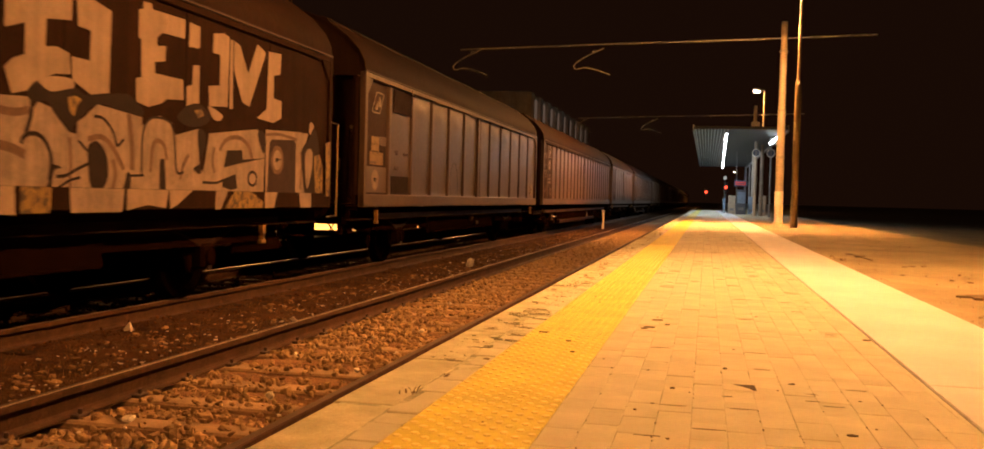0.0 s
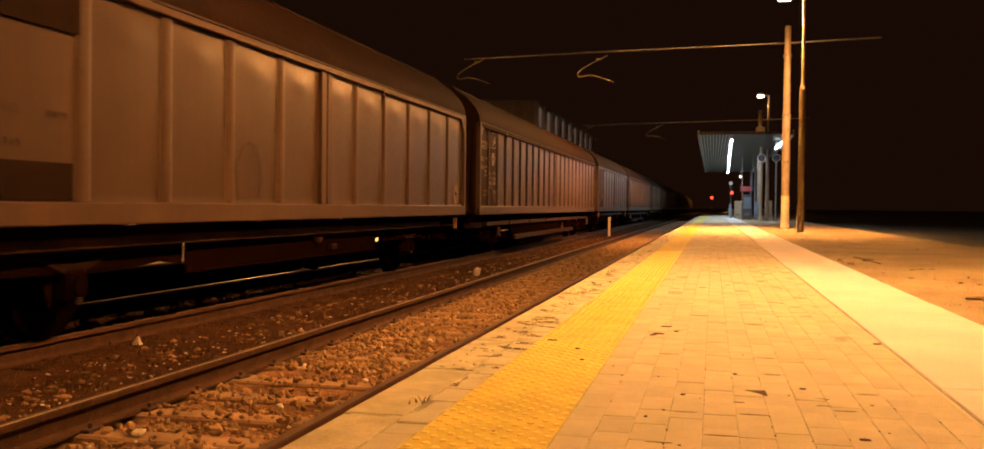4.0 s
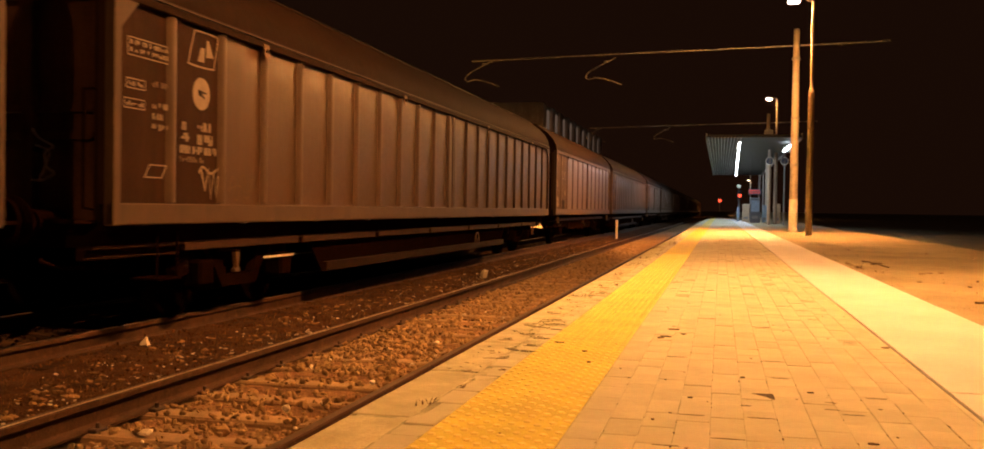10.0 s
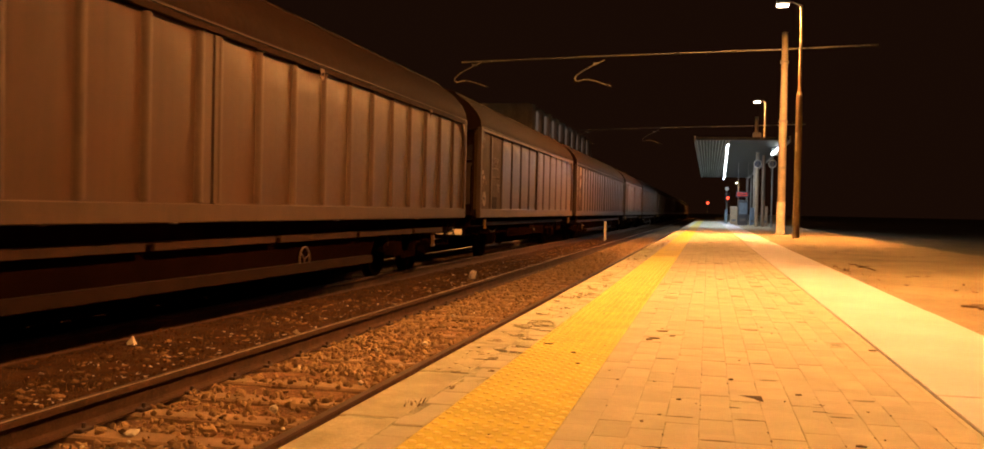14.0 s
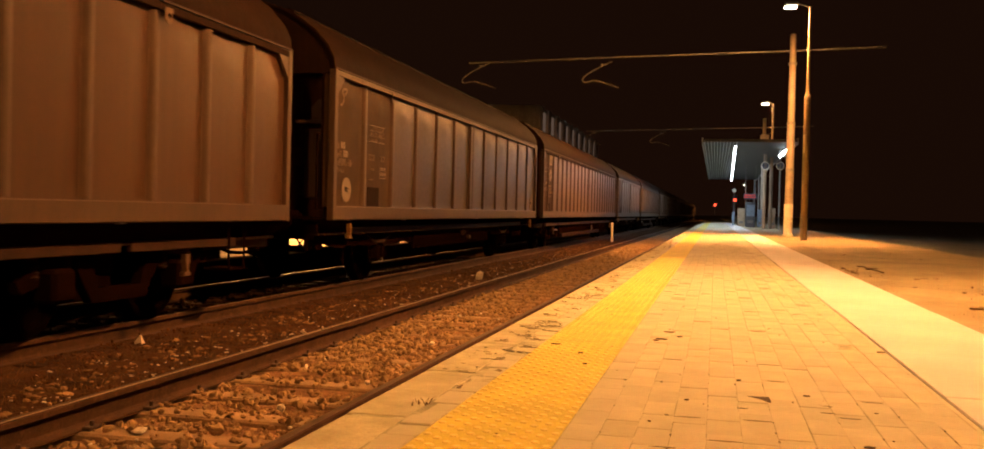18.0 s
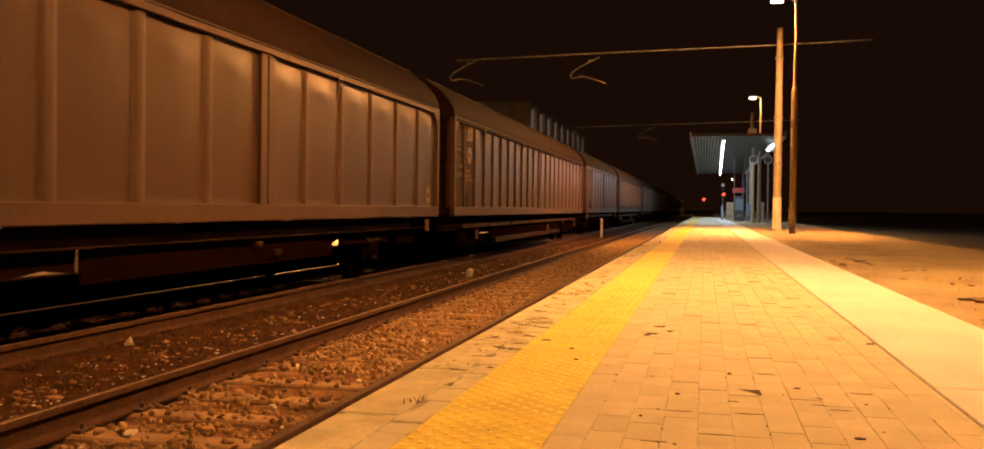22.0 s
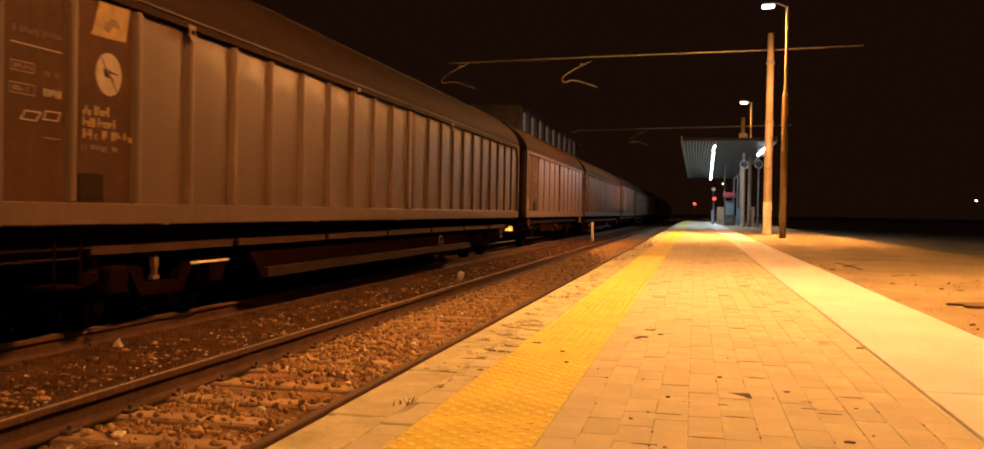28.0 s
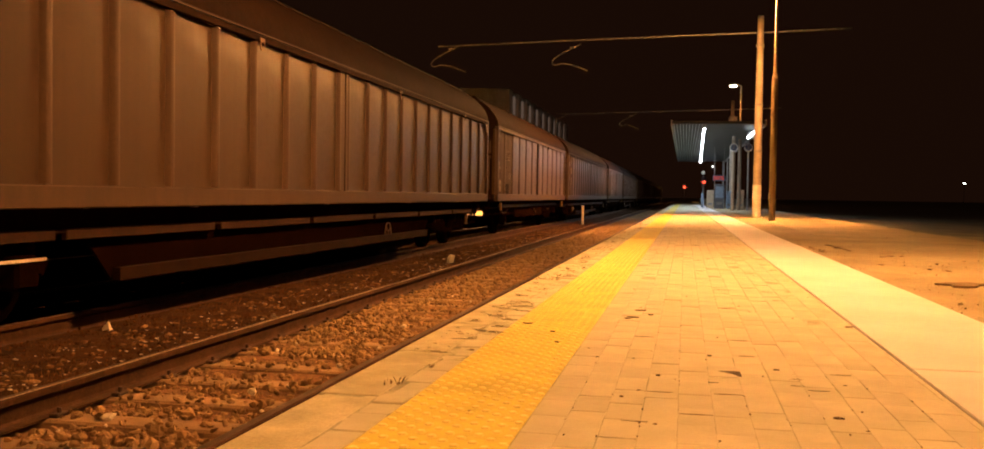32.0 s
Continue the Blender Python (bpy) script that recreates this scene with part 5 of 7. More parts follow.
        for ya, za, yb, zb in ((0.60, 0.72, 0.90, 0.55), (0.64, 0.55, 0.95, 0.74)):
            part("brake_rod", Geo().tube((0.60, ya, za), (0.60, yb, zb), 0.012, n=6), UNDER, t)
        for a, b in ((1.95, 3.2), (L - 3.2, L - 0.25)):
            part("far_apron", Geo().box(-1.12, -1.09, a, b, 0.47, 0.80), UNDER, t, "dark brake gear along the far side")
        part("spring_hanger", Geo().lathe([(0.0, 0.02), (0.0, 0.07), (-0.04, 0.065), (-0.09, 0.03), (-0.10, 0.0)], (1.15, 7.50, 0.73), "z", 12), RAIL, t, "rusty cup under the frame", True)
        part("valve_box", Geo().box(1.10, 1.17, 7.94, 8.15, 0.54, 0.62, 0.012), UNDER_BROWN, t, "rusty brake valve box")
        # small paler boxes put in for the glints at the axle springs
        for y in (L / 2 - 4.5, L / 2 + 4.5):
            part("spring_buckle", Geo().box(1.09, 1.13, y - 0.03, y + 0.05, 0.32, 0.38, 0.01), ROOF_LIP, t, "pale box for a glint on the axle spring")
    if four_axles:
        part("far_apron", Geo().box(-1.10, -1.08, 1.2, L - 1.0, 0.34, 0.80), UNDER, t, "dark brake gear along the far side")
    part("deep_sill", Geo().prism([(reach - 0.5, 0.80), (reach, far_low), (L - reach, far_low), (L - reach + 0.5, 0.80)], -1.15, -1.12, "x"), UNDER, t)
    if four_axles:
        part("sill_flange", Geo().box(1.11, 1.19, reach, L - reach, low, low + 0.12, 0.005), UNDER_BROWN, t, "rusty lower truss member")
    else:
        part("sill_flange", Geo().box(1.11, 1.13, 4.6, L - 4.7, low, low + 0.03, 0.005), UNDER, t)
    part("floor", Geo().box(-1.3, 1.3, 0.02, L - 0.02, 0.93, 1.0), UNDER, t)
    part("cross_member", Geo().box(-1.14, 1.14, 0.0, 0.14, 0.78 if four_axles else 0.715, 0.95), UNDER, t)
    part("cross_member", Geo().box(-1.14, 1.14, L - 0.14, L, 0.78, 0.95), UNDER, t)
    axles = ()
    if four_axles:
        for y in (2.75, L - 2.75):
            bogie(t, y, sets)
    else:
        axles = (L / 2 - 4.5, L / 2 + 4.5)
        for y in axles:
            axle_gear(t, y)
            sets.append(wheelset_mesh_parts(t, y))
    if plain:
        part("brake_apron", Geo().prism([(L - 1.95, 0.79), (L - 1.10, 0.79), (L - 0.95, 0.73), (L - 0.83, 0.66), (L - 0.72, 0.55), (L - 0.66, 0.46), (L - 1.95, 0.46)], 1.01, 1.03, "x"), UNDER, t, "dark brake gear behind the frame")
        part("air_hose", Geo().bar([(1.05, L - 0.95, 0.66), (1.05, L - 0.5, 0.62), (1.05, L - 0.05, 0.59)], 0.013, 7), UNDER, t, "thin rubber hose")
    # brake rigging that hangs between the wheels and the ends
    for end, s in ((0.0, 1), (L, -1)):
        for d, w, z0, x in ((1.33, 0.05, 0.30, 0.98), (1.50, 0.09, 0.36, 0.88), (1.74, 0.05, 0.42, 0.95)):
            if not four_axles and s > 0:
                part("brake_hanger", Geo().prism([(end + s * d, 0.84), (end + s * (d + w), 0.84), (end + s * (d + w * 0.7 + 0.04), z0), (end + s * (d + 0.05), z0)], x, x + 0.02, "x"), UNDER, t)
        if not four_axles and s > 0:
            part("brake_rod", Geo().bar([(0.93, end + s * 1.3, 0.60), (0.93, end + s * 1.6, 0.60), (0.93, end + s * 2.2, 0.63)], 0.03, 8), UNDER, t)
            part("brake_block", Geo().tube((0.80, end + s * 1.42, 0.62), (0.98, end + s * 1.42, 0.62), 0.11, n=14), UNDER, t)
        if four_axles:
            hose = smooth_line([(end + s * 0.9, 0.72), (end + s * 0.62, 0.63), (end + s * 0.25, 0.60), (end - s * 0.10, 0.63), (end - s * 0.34, 0.70)], 4)
            part("air_hose", Geo().bar([(0.95, y, z) for y, z in hose], 0.020, 7), UNDER, t, "sagging rubber hose")
    part("brake_cylinder", Geo().tube((0.55, L * 0.42, 0.62), (0.55, L * 0.42 + 0.55, 0.62), 0.17, n=16), UNDER, t)
    part("air_tank", Geo().tube((0.3, L * 0.56, 0.60), (0.3, L * 0.56 + 1.1, 0.60), 0.19, n=16), UNDER, t)
    if four_axles:
        wheel = part("brake_wheel", Geo().lathe([(0.012 * math.cos(a), 0.155 + 0.012 * math.sin(a)) for a in np.linspace(0, 2 * PI, 9)], (1.17, 13.0, 0.47), "x", 28), LEDGE_PALE, t, "worn steel brake wheel under the frame", True)
        for a in (0.4, 2.5, 4.6):
            part("spoke", Geo().tube((1.17, 13.0, 0.47), (1.17, 13.0 + 0.155 * math.cos(a), 0.47 + 0.155 * math.sin(a)), 0.008, n=6), LEDGE_PALE, wheel)
    if four_axles:
        part("brake_plate", Geo().box(1.205, 1.21, 3.05, 3.85, 0.555, 0.580), POLE_WHITE, t, "pale plate hung under the frame")
    hook_z = 0.64 if four_axles else 0.755 if plain else 0.895
    for y, s in ((2.14, 1), (L - 2.14, -1)) if four_axles else ((0.70, 1), (L - (1.87 if plain else 0.58), -1)):
        shape = [(-0.036, 0.03), (0.036, 0.03), (0.034, -0.04), (0.016, -0.09), (0.018, -0.135), (-0.018, -0.135), (-0.016, -0.09), (-0.034, -0.04)]
        h = part("lashing_hook", Geo().prism([(y + u, hook_z + v) for u, v in shape], 1.325, 1.375, "x"), DIRTY_HOOK if four_axles else YELLOW_HOOK, t, "grimy lashing hook" if four_axles else "yellow painted lashing hook")
        part("hook_bracket", Geo().box(1.14, 1.37, y - 0.03, y + 0.03, hook_z + 0.03, hook_z + 0.055, 0.005), UNDER, h)
        part("hook_plate", Geo().box(1.325, 1.375, y - 0.055, y + 0.055, hook_z - 0.175, hook_z - 0.1355, 0.005), DIRTY_HOOK if four_axles else YELLOW_HOOK, h)
        if four_axles:
            y = y - s * 1.56
            part("step", Geo().box(1.0, 1.3, y + s * 0.25, y + s * 0.6, 0.46, 0.48).bar([(1.27, y + s * 0.26, 0.47), (1.27, y + s * 0.26, 0.9)], 0.012, 6).bar([(1.27, y + s * 0.59, 0.47), (1.27, y + s * 0.59, 0.9)], 0.012, 6), UNDER, t, "steel step under the frame")
    for y, s in ((0.0, -1), (L, 1)):
        part("end_step", Geo().box(0.55, 1.25, min(y, y + s * 0.3), max(y, y + s * 0.3), 0.99, 1.02), UNDER, t)
        part("handrail", Geo().bar([(1.36, y - s * 0.01, 2.11), (1.37, y + s * 0.28, 2.09), (1.37, y + s * 0.28, 0.86), (1.35, y - s * 0.01, 0.85)] if plain else [(1.22, y, 2.1), (1.22, y + s * 0.14, 2.08), (1.22, y + s * 0.14, 1.12), (1.22, y, 1.10)], 0.011, 6), PATCH if plain else UNDER, t, "steel handrail on the end wall")
        part("end_post", Geo().box(0.45, 0.55, min(y - s * deep, y - s * (deep - 0.08)), max(y - s * deep, y - s * (deep - 0.08)), 1.0, 2.88), END_WALL, t)
        part("end_post", Geo().box(-0.55, -0.45, min(y - s * deep, y - s * (deep - 0.08)), max(y - s * deep, y - s * (deep - 0.08)), 1.0, 2.88), END_WALL, t)
        if four_axles:
            part("brake_shaft", Geo().tube((0.62, y - s * deep, 1.60), (0.62, y - s * 0.04, 1.60), 0.022, n=8), UNDER, t)
        else:
            part("end_plate", Geo().box(1.08, 1.17, min(y - s * 0.24, y - s * 0.22), max(y - s * 0.24, y - s * 0.22), 2.09, 2.17, 0.003).box(1.12, 1.20, min(y - s * 0.26, y - s * 0.23), max(y - s * 0.26, y - s * 0.23), 2.11, 2.14), PATCH, t, "small yellowed plate on the end wall")
            part("cock_lever", Geo().bar([(0.93, y - s * 0.245, 1.69), (0.92, y - s * 0.235, 1.51)], 0.014, 6), PATCH, t, "short pale handle on the end wall")
            part("cock_lever", Geo().bar([(0.76, y - s * 0.25, 1.42), (0.86, y - s * 0.26, 1.35), (0.82, y - s * 0.26, 1.28)], 0.007, 6).bar([(0.78, y - s * 0.25, 1.32), (0.97, y - s * 0.26, 1.31)], 0.006, 6), ROOF_LIP, t, "thin bent lever on the end wall")
        buffers(t, y, s)
    return t, sets


def two_axle(label, brown, length=14.25, end_paint=None):
    return wagon(length, 12, False, label, brown, False, end_paint)


def four_axle(label, brown, end_paint=None, wall=GREY_WALL):
    return wagon(20.4, 22, True, label, brown, False, end_paint, wall)


# the wagon with the painted wall
def painted_wagon():
    L = 14.25
    t, sets = wagon(L, 12, False, "dark brown freight wagon covered in cream graffiti lettering", plain=True)
    def flat(pts, x, name, m, label):
        part(name, Geo().prism([(L + u, z) for u, z in pts], x - 0.002, x, "x"), m, t, label)

    def tall_letter(pts):
        flat(pts, 1.3785, "painted_letter", CREAM, "cream block letter, roller painted")

    def splash(pts):
        flat(smooth_ring(pts), 1.3790, "painted_splash", CREAM, "cream paint splash")

    layers = iter(range(50))

    def round_letter(pts):
        flat(pts, 1.3776 + 0.0003 * next(layers), "painted_letter", PINKISH, "pale pinkish graffiti letters")

    def hollow(pts):
        flat(smooth_ring(pts, 3), 1.3800, "painted_hollow", INK, "dark graffiti hollow")

    def inner(pts):
        flat(smooth_ring(pts), 1.3815, "painted_field", PINKISH, "pale leaf shape in the graffiti")

    def ochre(pts):
        flat(pts, 1.4055 if pts[0][0] > -0.3 else 1.3822, "painted_field", OCHRE, "speckled ochre spray patch")

    def outline(pts, width):
        part("painted_line", line_geo(smooth_line([(L + u, z) for u, z in pts]), width, 1.3808), INK, t, "dark graffiti outline")

    def smear(pts, width):
        part("painted_line", line_geo(smooth_line([(L + u, z) for u, z in pts]), width, 1.3804), SMEAR, t, "brown smeared spray line")

    def rail_paint(pts, m):
        flat([(u, 1.157 if z > 1.06 else z) for u, z in pts], 1.4025, "painted_field", m, "paint carried over the lower rail")

    # upper row of tall block letters
    tall_letter([(-6, 2.65), (-5.26, 2.79), (-5.27, 2.46), (-5.56, 2.42), (-5.57, 2.21), (-5.44, 2.23), (-5.29, 2.2), (-5.27, 2.04), (-5.46, 2.02), (-5.69, 1.93), (-5.76, 1.86), (-5.92, 1.82), (-6, 2), (-5.92, 2.07), (-5.79, 2.12), (-5.79, 2.35), (-6, 2.28)])
    tall_letter([(-5.22, 2.79), (-4.96, 2.79), (-4.98, 2.67), (-4.76, 2.63), (-4.78, 1.95), (-5.02, 1.91), (-5.25, 2), (-5.26, 2.18), (-5.04, 2.18), (-5.03, 2.42), (-5.19, 2.43)])
    tall_letter([(-4.31, 2.8), (-4.17, 2.81), (-4.17, 2.76), (-3.61, 2.77), (-3.62, 2.59), (-4, 2.58), (-4.09, 2.52), (-4.08, 2.45), (-3.94, 2.47), (-3.95, 2.33), (-4.12, 2.3), (-4.11, 2.2), (-3.64, 2.2), (-3.62, 2.01), (-3.92, 1.99), (-4, 1.94), (-4.21, 1.89), (-4.39, 1.92), (-4.4, 2.12), (-4.32, 2.14), (-4.33, 2.47), (-4.37, 2.48), (-4.37, 2.72), (-4.3, 2.74)])
    tall_letter([(-3.53, 2.76), (-3.34, 2.75), (-3.34, 2.55), (-3.4, 2.53), (-3.46, 2.54), (-3.54, 2.52)])
    tall_letter([(-3.46, 2.36), (-3.34, 2.38), (-3.34, 1.99), (-3.57, 1.96), (-3.57, 2.15), (-3.47, 2.17)])
    tall_letter([(-3.08, 2.73), (-2.87, 2.77), (-2.75, 2.75), (-2.77, 2.03), (-3.14, 2), (-3.16, 2.2), (-2.94, 2.23), (-2.94, 2.54), (-3.09, 2.54)])
    tall_letter([(-2.73, 2.73), (-2.67, 2.73), (-2.66, 2.02), (-2.73, 2.01)])
    tall_letter([(-2.65, 2.73), (-2.52, 2.7), (-2.33, 2.43), (-2.12, 2.78), (-1.91, 2.71), (-2.29, 2.08), (-2.45, 2.11), (-2.64, 2.42)])
    tall_letter([(-1.84, 2.74), (-1.52, 2.76), (-1.54, 2.52), (-1.7, 2.49), (-1.7, 2.23), (-1.49, 2.22), (-1.49, 2.02), (-1.7, 1.95), (-2.1, 1.97), (-1.94, 2.06), (-1.87, 2.09)])
    splash([(-3.16, 2), (-2.89, 1.94), (-2.91, 1.88), (-3.05, 1.88)])
    splash([(-5.64, 1.95), (-5.47, 2), (-5.25, 2), (-5.26, 1.91), (-5.44, 1.87), (-5.57, 1.89)])
    # lower row
    round_letter([(-6.2, 1.79), (-5.7, 1.82), (-5.71, 1.66), (-5.77, 1.55), (-5.73, 1.56), (-5.74, 1.67), (-5.64, 1.79), (-5.49, 1.76), (-5.29, 1.59), (-5.19, 1.58), (-5.18, 1.68), (-5.1, 1.72), (-4.93, 1.84), (-4.3, 1.79), (-4.3, 1.71), (-4.2, 1.77), (-4.02, 1.83), (-3.82, 1.78), (-3.75, 1.67), (-3.34, 1.76), (-3.32, 1.45), (-3.21, 1.25), (-3.13, 1.11), (-6.19, 1.09)])
    round_letter([(-3.13, 1.73), (-2.08, 1.85), (-2, 1.71), (-1.9, 1.58), (-1.92, 1.12), (-3.11, 1.11), (-3.27, 1.27), (-3.2, 1.46)])
    round_letter([(-1.88, 1.86), (-0.89, 1.9), (-0.94, 1.12), (-1.86, 1.11)])
    round_letter([(-0.97, 1.88), (-0.71, 1.9), (-0.81, 1.71), (-0.71, 1.56), (-0.76, 1.39), (-0.66, 1.3), (-0.55, 1.12), (-1, 1.12)])
    # dark hollows
    hollow([(-5.05, 1.48), (-4.97, 1.54), (-4.89, 1.52), (-4.8, 1.42), (-4.78, 1.26), (-4.84, 1.16), (-4.92, 1.14), (-5.01, 1.18), (-5.04, 1.31)])
    hollow([(-5.37, 1.31), (-5.46, 1.28), (-5.48, 1.15), (-5.48, 1.11), (-5.66, 1.11), (-5.55, 1.15), (-5.5, 1.24), (-5.49, 1.33)])
    hollow([(-4.51, 1.3), (-4.46, 1.27), (-4.47, 1.11), (-4.58, 1.11), (-4.54, 1.22)])
    hollow([(-4.0, 1.11), (-4.01, 1.4), (-3.97, 1.44), (-3.93, 1.4), (-3.91, 1.12)])
    hollow([(-3.34, 1.76), (-3.22, 1.73), (-3.2, 1.62), (-3.27, 1.46), (-3.3, 1.32), (-3.43, 1.37), (-3.29, 1.44), (-3.35, 1.61)])
    flat([(-2.77, 1.58), (-2.44, 1.6), (-2.42, 1.5), (-1.87, 1.54), (-2.23, 1.49), (-2.52, 1.45), (-2.83, 1.4)], 1.3800, "painted_hollow", INK, "dark graffiti hollow")
    flat([(-2.85, 1.28), (-2.58, 1.34), (-2.53, 1.19), (-2.67, 1.17), (-2.85, 1.2)], 1.3800, "painted_hollow", INK, "dark graffiti hollow")
    hollow([(-2.08, 1.8), (-1.97, 1.84), (-1.87, 1.73), (-1.92, 1.59), (-2.01, 1.67)])
    flat([(-1.78, 1.72), (-1.72, 1.76), (-1.12, 1.79), (-1.07, 1.74), (-1.07, 1.12), (-1.83, 1.11)], 1.3800, "painted_hollow", VIOLET, "violet-black painted block")
    hollow([(-0.91, 1.66), (-0.69, 1.83), (-0.55, 1.97), (-0.4, 1.83), (-0.28, 1.23), (-0.54, 1.12), (-0.76, 1.12), (-0.86, 1.37)])
    inner([(-0.8, 1.61), (-0.69, 1.71), (-0.57, 1.66), (-0.58, 1.46), (-0.7, 1.22), (-0.76, 1.3)])
    splash([(-0.65, 2.04), (-0.55, 2.01), (-0.58, 1.89), (-0.68, 1.91)])
    # dark clouds between the two rows, with ochre specks in them
    flat(smooth_ring([(-5.77, 1.84), (-5.71, 1.91), (-5.64, 1.93), (-5.5, 1.88), (-5.22, 1.94), (-5.1, 1.9), (-4.9, 1.92), (-4.55, 1.97), (-4.42, 1.93), (-4.29, 1.86), (-4.31, 1.8), (-4.6, 1.82), (-4.94, 1.84), (-5.2, 1.67), (-5.27, 1.59), (-5.45, 1.71), (-5.55, 1.8), (-5.7, 1.78)], 3), 1.3812, "painted_cloud", INK, "dark sprayed cloud")
    flat(smooth_ring([(-3.74, 1.84), (-3.54, 1.97), (-3.31, 2.0), (-3.12, 1.9), (-3.24, 1.8), (-3.53, 1.77)], 3), 1.3812, "painted_cloud", INK, "dark sprayed cloud")
    ochre([(-5.31, 1.86), (-5.22, 1.88), (-5.14, 1.86), (-5.2, 1.8), (-5.23, 1.72), (-5.28, 1.74)])
    ochre([(-3.42, 1.93), (-3.30, 1.96), (-3.24, 1.90), (-3.36, 1.86)])
    # ochre speckle
    ochre([(-0.53, 1.62), (-0.36, 1.66), (-0.24, 1.5), (-0.24, 1.12), (-0.46, 1.12)])
    ochre([(-0.21, 1.81), (-0.05, 1.84), (-0.05, 1.12), (-0.17, 1.12)])
    # outlines
    outline([(-5.82, 1.47), (-5.78, 1.53), (-5.66, 1.55), (-5.56, 1.5), (-5.5, 1.41), (-5.49, 1.32), (-5.51, 1.21)], 0.035)
    outline([(-5.43, 1.24), (-5.32, 1.25), (-5.17, 1.31), (-5.05, 1.35)], 0.028)
    outline([(-5.41, 1.15), (-5.28, 1.21), (-5.14, 1.24)], 0.024)
    outline([(-5.17, 1.53), (-5.05, 1.45), (-4.99, 1.4)], 0.022)
    outline([(-4.98, 1.74), (-4.85, 1.73), (-4.72, 1.63), (-4.66, 1.52), (-4.57, 1.58)], 0.026)
    outline([(-4.49, 1.27), (-4.26, 1.28)], 0.022)
    outline([(-4.3, 1.28), (-4.29, 1.64), (-4.19, 1.78), (-4.02, 1.81), (-3.86, 1.78), (-3.78, 1.67), (-3.73, 1.34), (-3.6, 1.33)], 0.024)
    outline([(-3.25, 1.24), (-2.98, 1.24), (-2.85, 1.27)], 0.026)
    outline([(-5.71, 1.81), (-5.72, 1.68), (-5.77, 1.55)], 0.04)
    outline([(-2.19 + 0.10 * math.cos(a), 1.30 + 0.075 * math.sin(a)) for a in np.linspace(0, 6.1, 9)], 0.03)
    smear([(-5.05, 1.55), (-4.89, 1.58), (-4.76, 1.53), (-4.65, 1.43), (-4.56, 1.32)], 0.045)
    smear([(-4.16, 1.31), (-4.13, 1.54), (-4.05, 1.6), (-3.94, 1.56), (-3.9, 1.43)], 0.04)
    smear([(-2.92, 1.57), (-2.82, 1.67), (-2.66, 1.72), (-2.46, 1.72), (-2.28, 1.64), (-2.2, 1.51)], 0.045)
    smear([(-3.03, 1.60), (-3.06, 1.45), (-3.02, 1.34)], 0.035)
    smear([(-3.52, 1.50), (-3.62, 1.38), (-3.66, 1.26)], 0.04)
    smear([(-4.72, 1.40), (-4.68, 1.28), (-4.72, 1.14)], 0.04)
    smear([(-6.05, 1.45), (-5.91, 1.43), (-5.78, 1.39)], 0.07)
    smear([(-6.1, 1.70), (-5.9, 1.69), (-5.74, 1.72)], 0.06)
    smear([(-4.50, 1.80), (-4.45, 1.55), (-4.44, 1.32)], 0.06)
    smear([(-5.28, 1.55), (-5.26, 1.35), (-5.27, 1.15)], 0.03)
    smear([(-0.93, 1.66), (-0.90, 1.45), (-0.93, 1.2)], 0.03)
    smear([(-1.90, 1.80), (-1.55, 1.83), (-1.05, 1.80)], 0.035)
    # paint on the lower rail
    rail_paint([(-6.22, 1.07), (-5.91, 1.07), (-5.9, 0.95), (-6.22, 0.96)], CREAM)
    rail_paint([(-5.85, 1.07), (-5.51, 1.07), (-5.52, 0.96), (-5.85, 0.96)], OCHRE)
    rail_paint([(-5.3, 1.07), (-4.58, 1.08), (-4.61, 0.96), (-5.28, 0.96)], PINKISH)
    rail_paint([(-4.54, 1.08), (-3.89, 1.09), (-3.94, 0.99), (-4.23, 1.02), (-4.43, 0.99), (-4.54, 0.97)], CREAM)
    rail_paint([(-3.88, 1.09), (-3.25, 1.1), (-3.47, 1.07), (-3.74, 1.02), (-3.86, 0.98)], CREAM)
    rail_paint([(-3.02, 1.09), (-2.77, 1.09), (-2.92, 0.97), (-3.03, 0.97)], PINKISH)
    rail_paint([(-2.83, 0.98), (-2.64, 1.07), (-2.24, 1.09), (-1.95, 1.04), (-1.97, 0.98)], OCHRE)
    rail_paint([(-1.92, 1.09), (-1.61, 1.09), (-1.69, 0.98), (-1.91, 0.98)], CREAM)
    rail_paint([(-1, 1.1), (-0.64, 1.1), (-0.63, 0.98), (-0.95, 0.98)], PINKISH)
    # the letters that are farther along the wall
    flat([(-8.4, 1.16), (-6.2, 1.16), (-6.25, 1.75), (-7.2, 1.86), (-8.3, 1.7)], 1.3775, "painted_letter", PINKISH, "pale pinkish graffiti letters")
    disc = part("round_marking", Geo().lathe([(1.3822, 0.0), (1.3822, 0.165), (1.3790, 0.165)], (0, L - 1.58, 1.53), "x", 32), PINKISH, t, "pale round marking with a smudged rim")
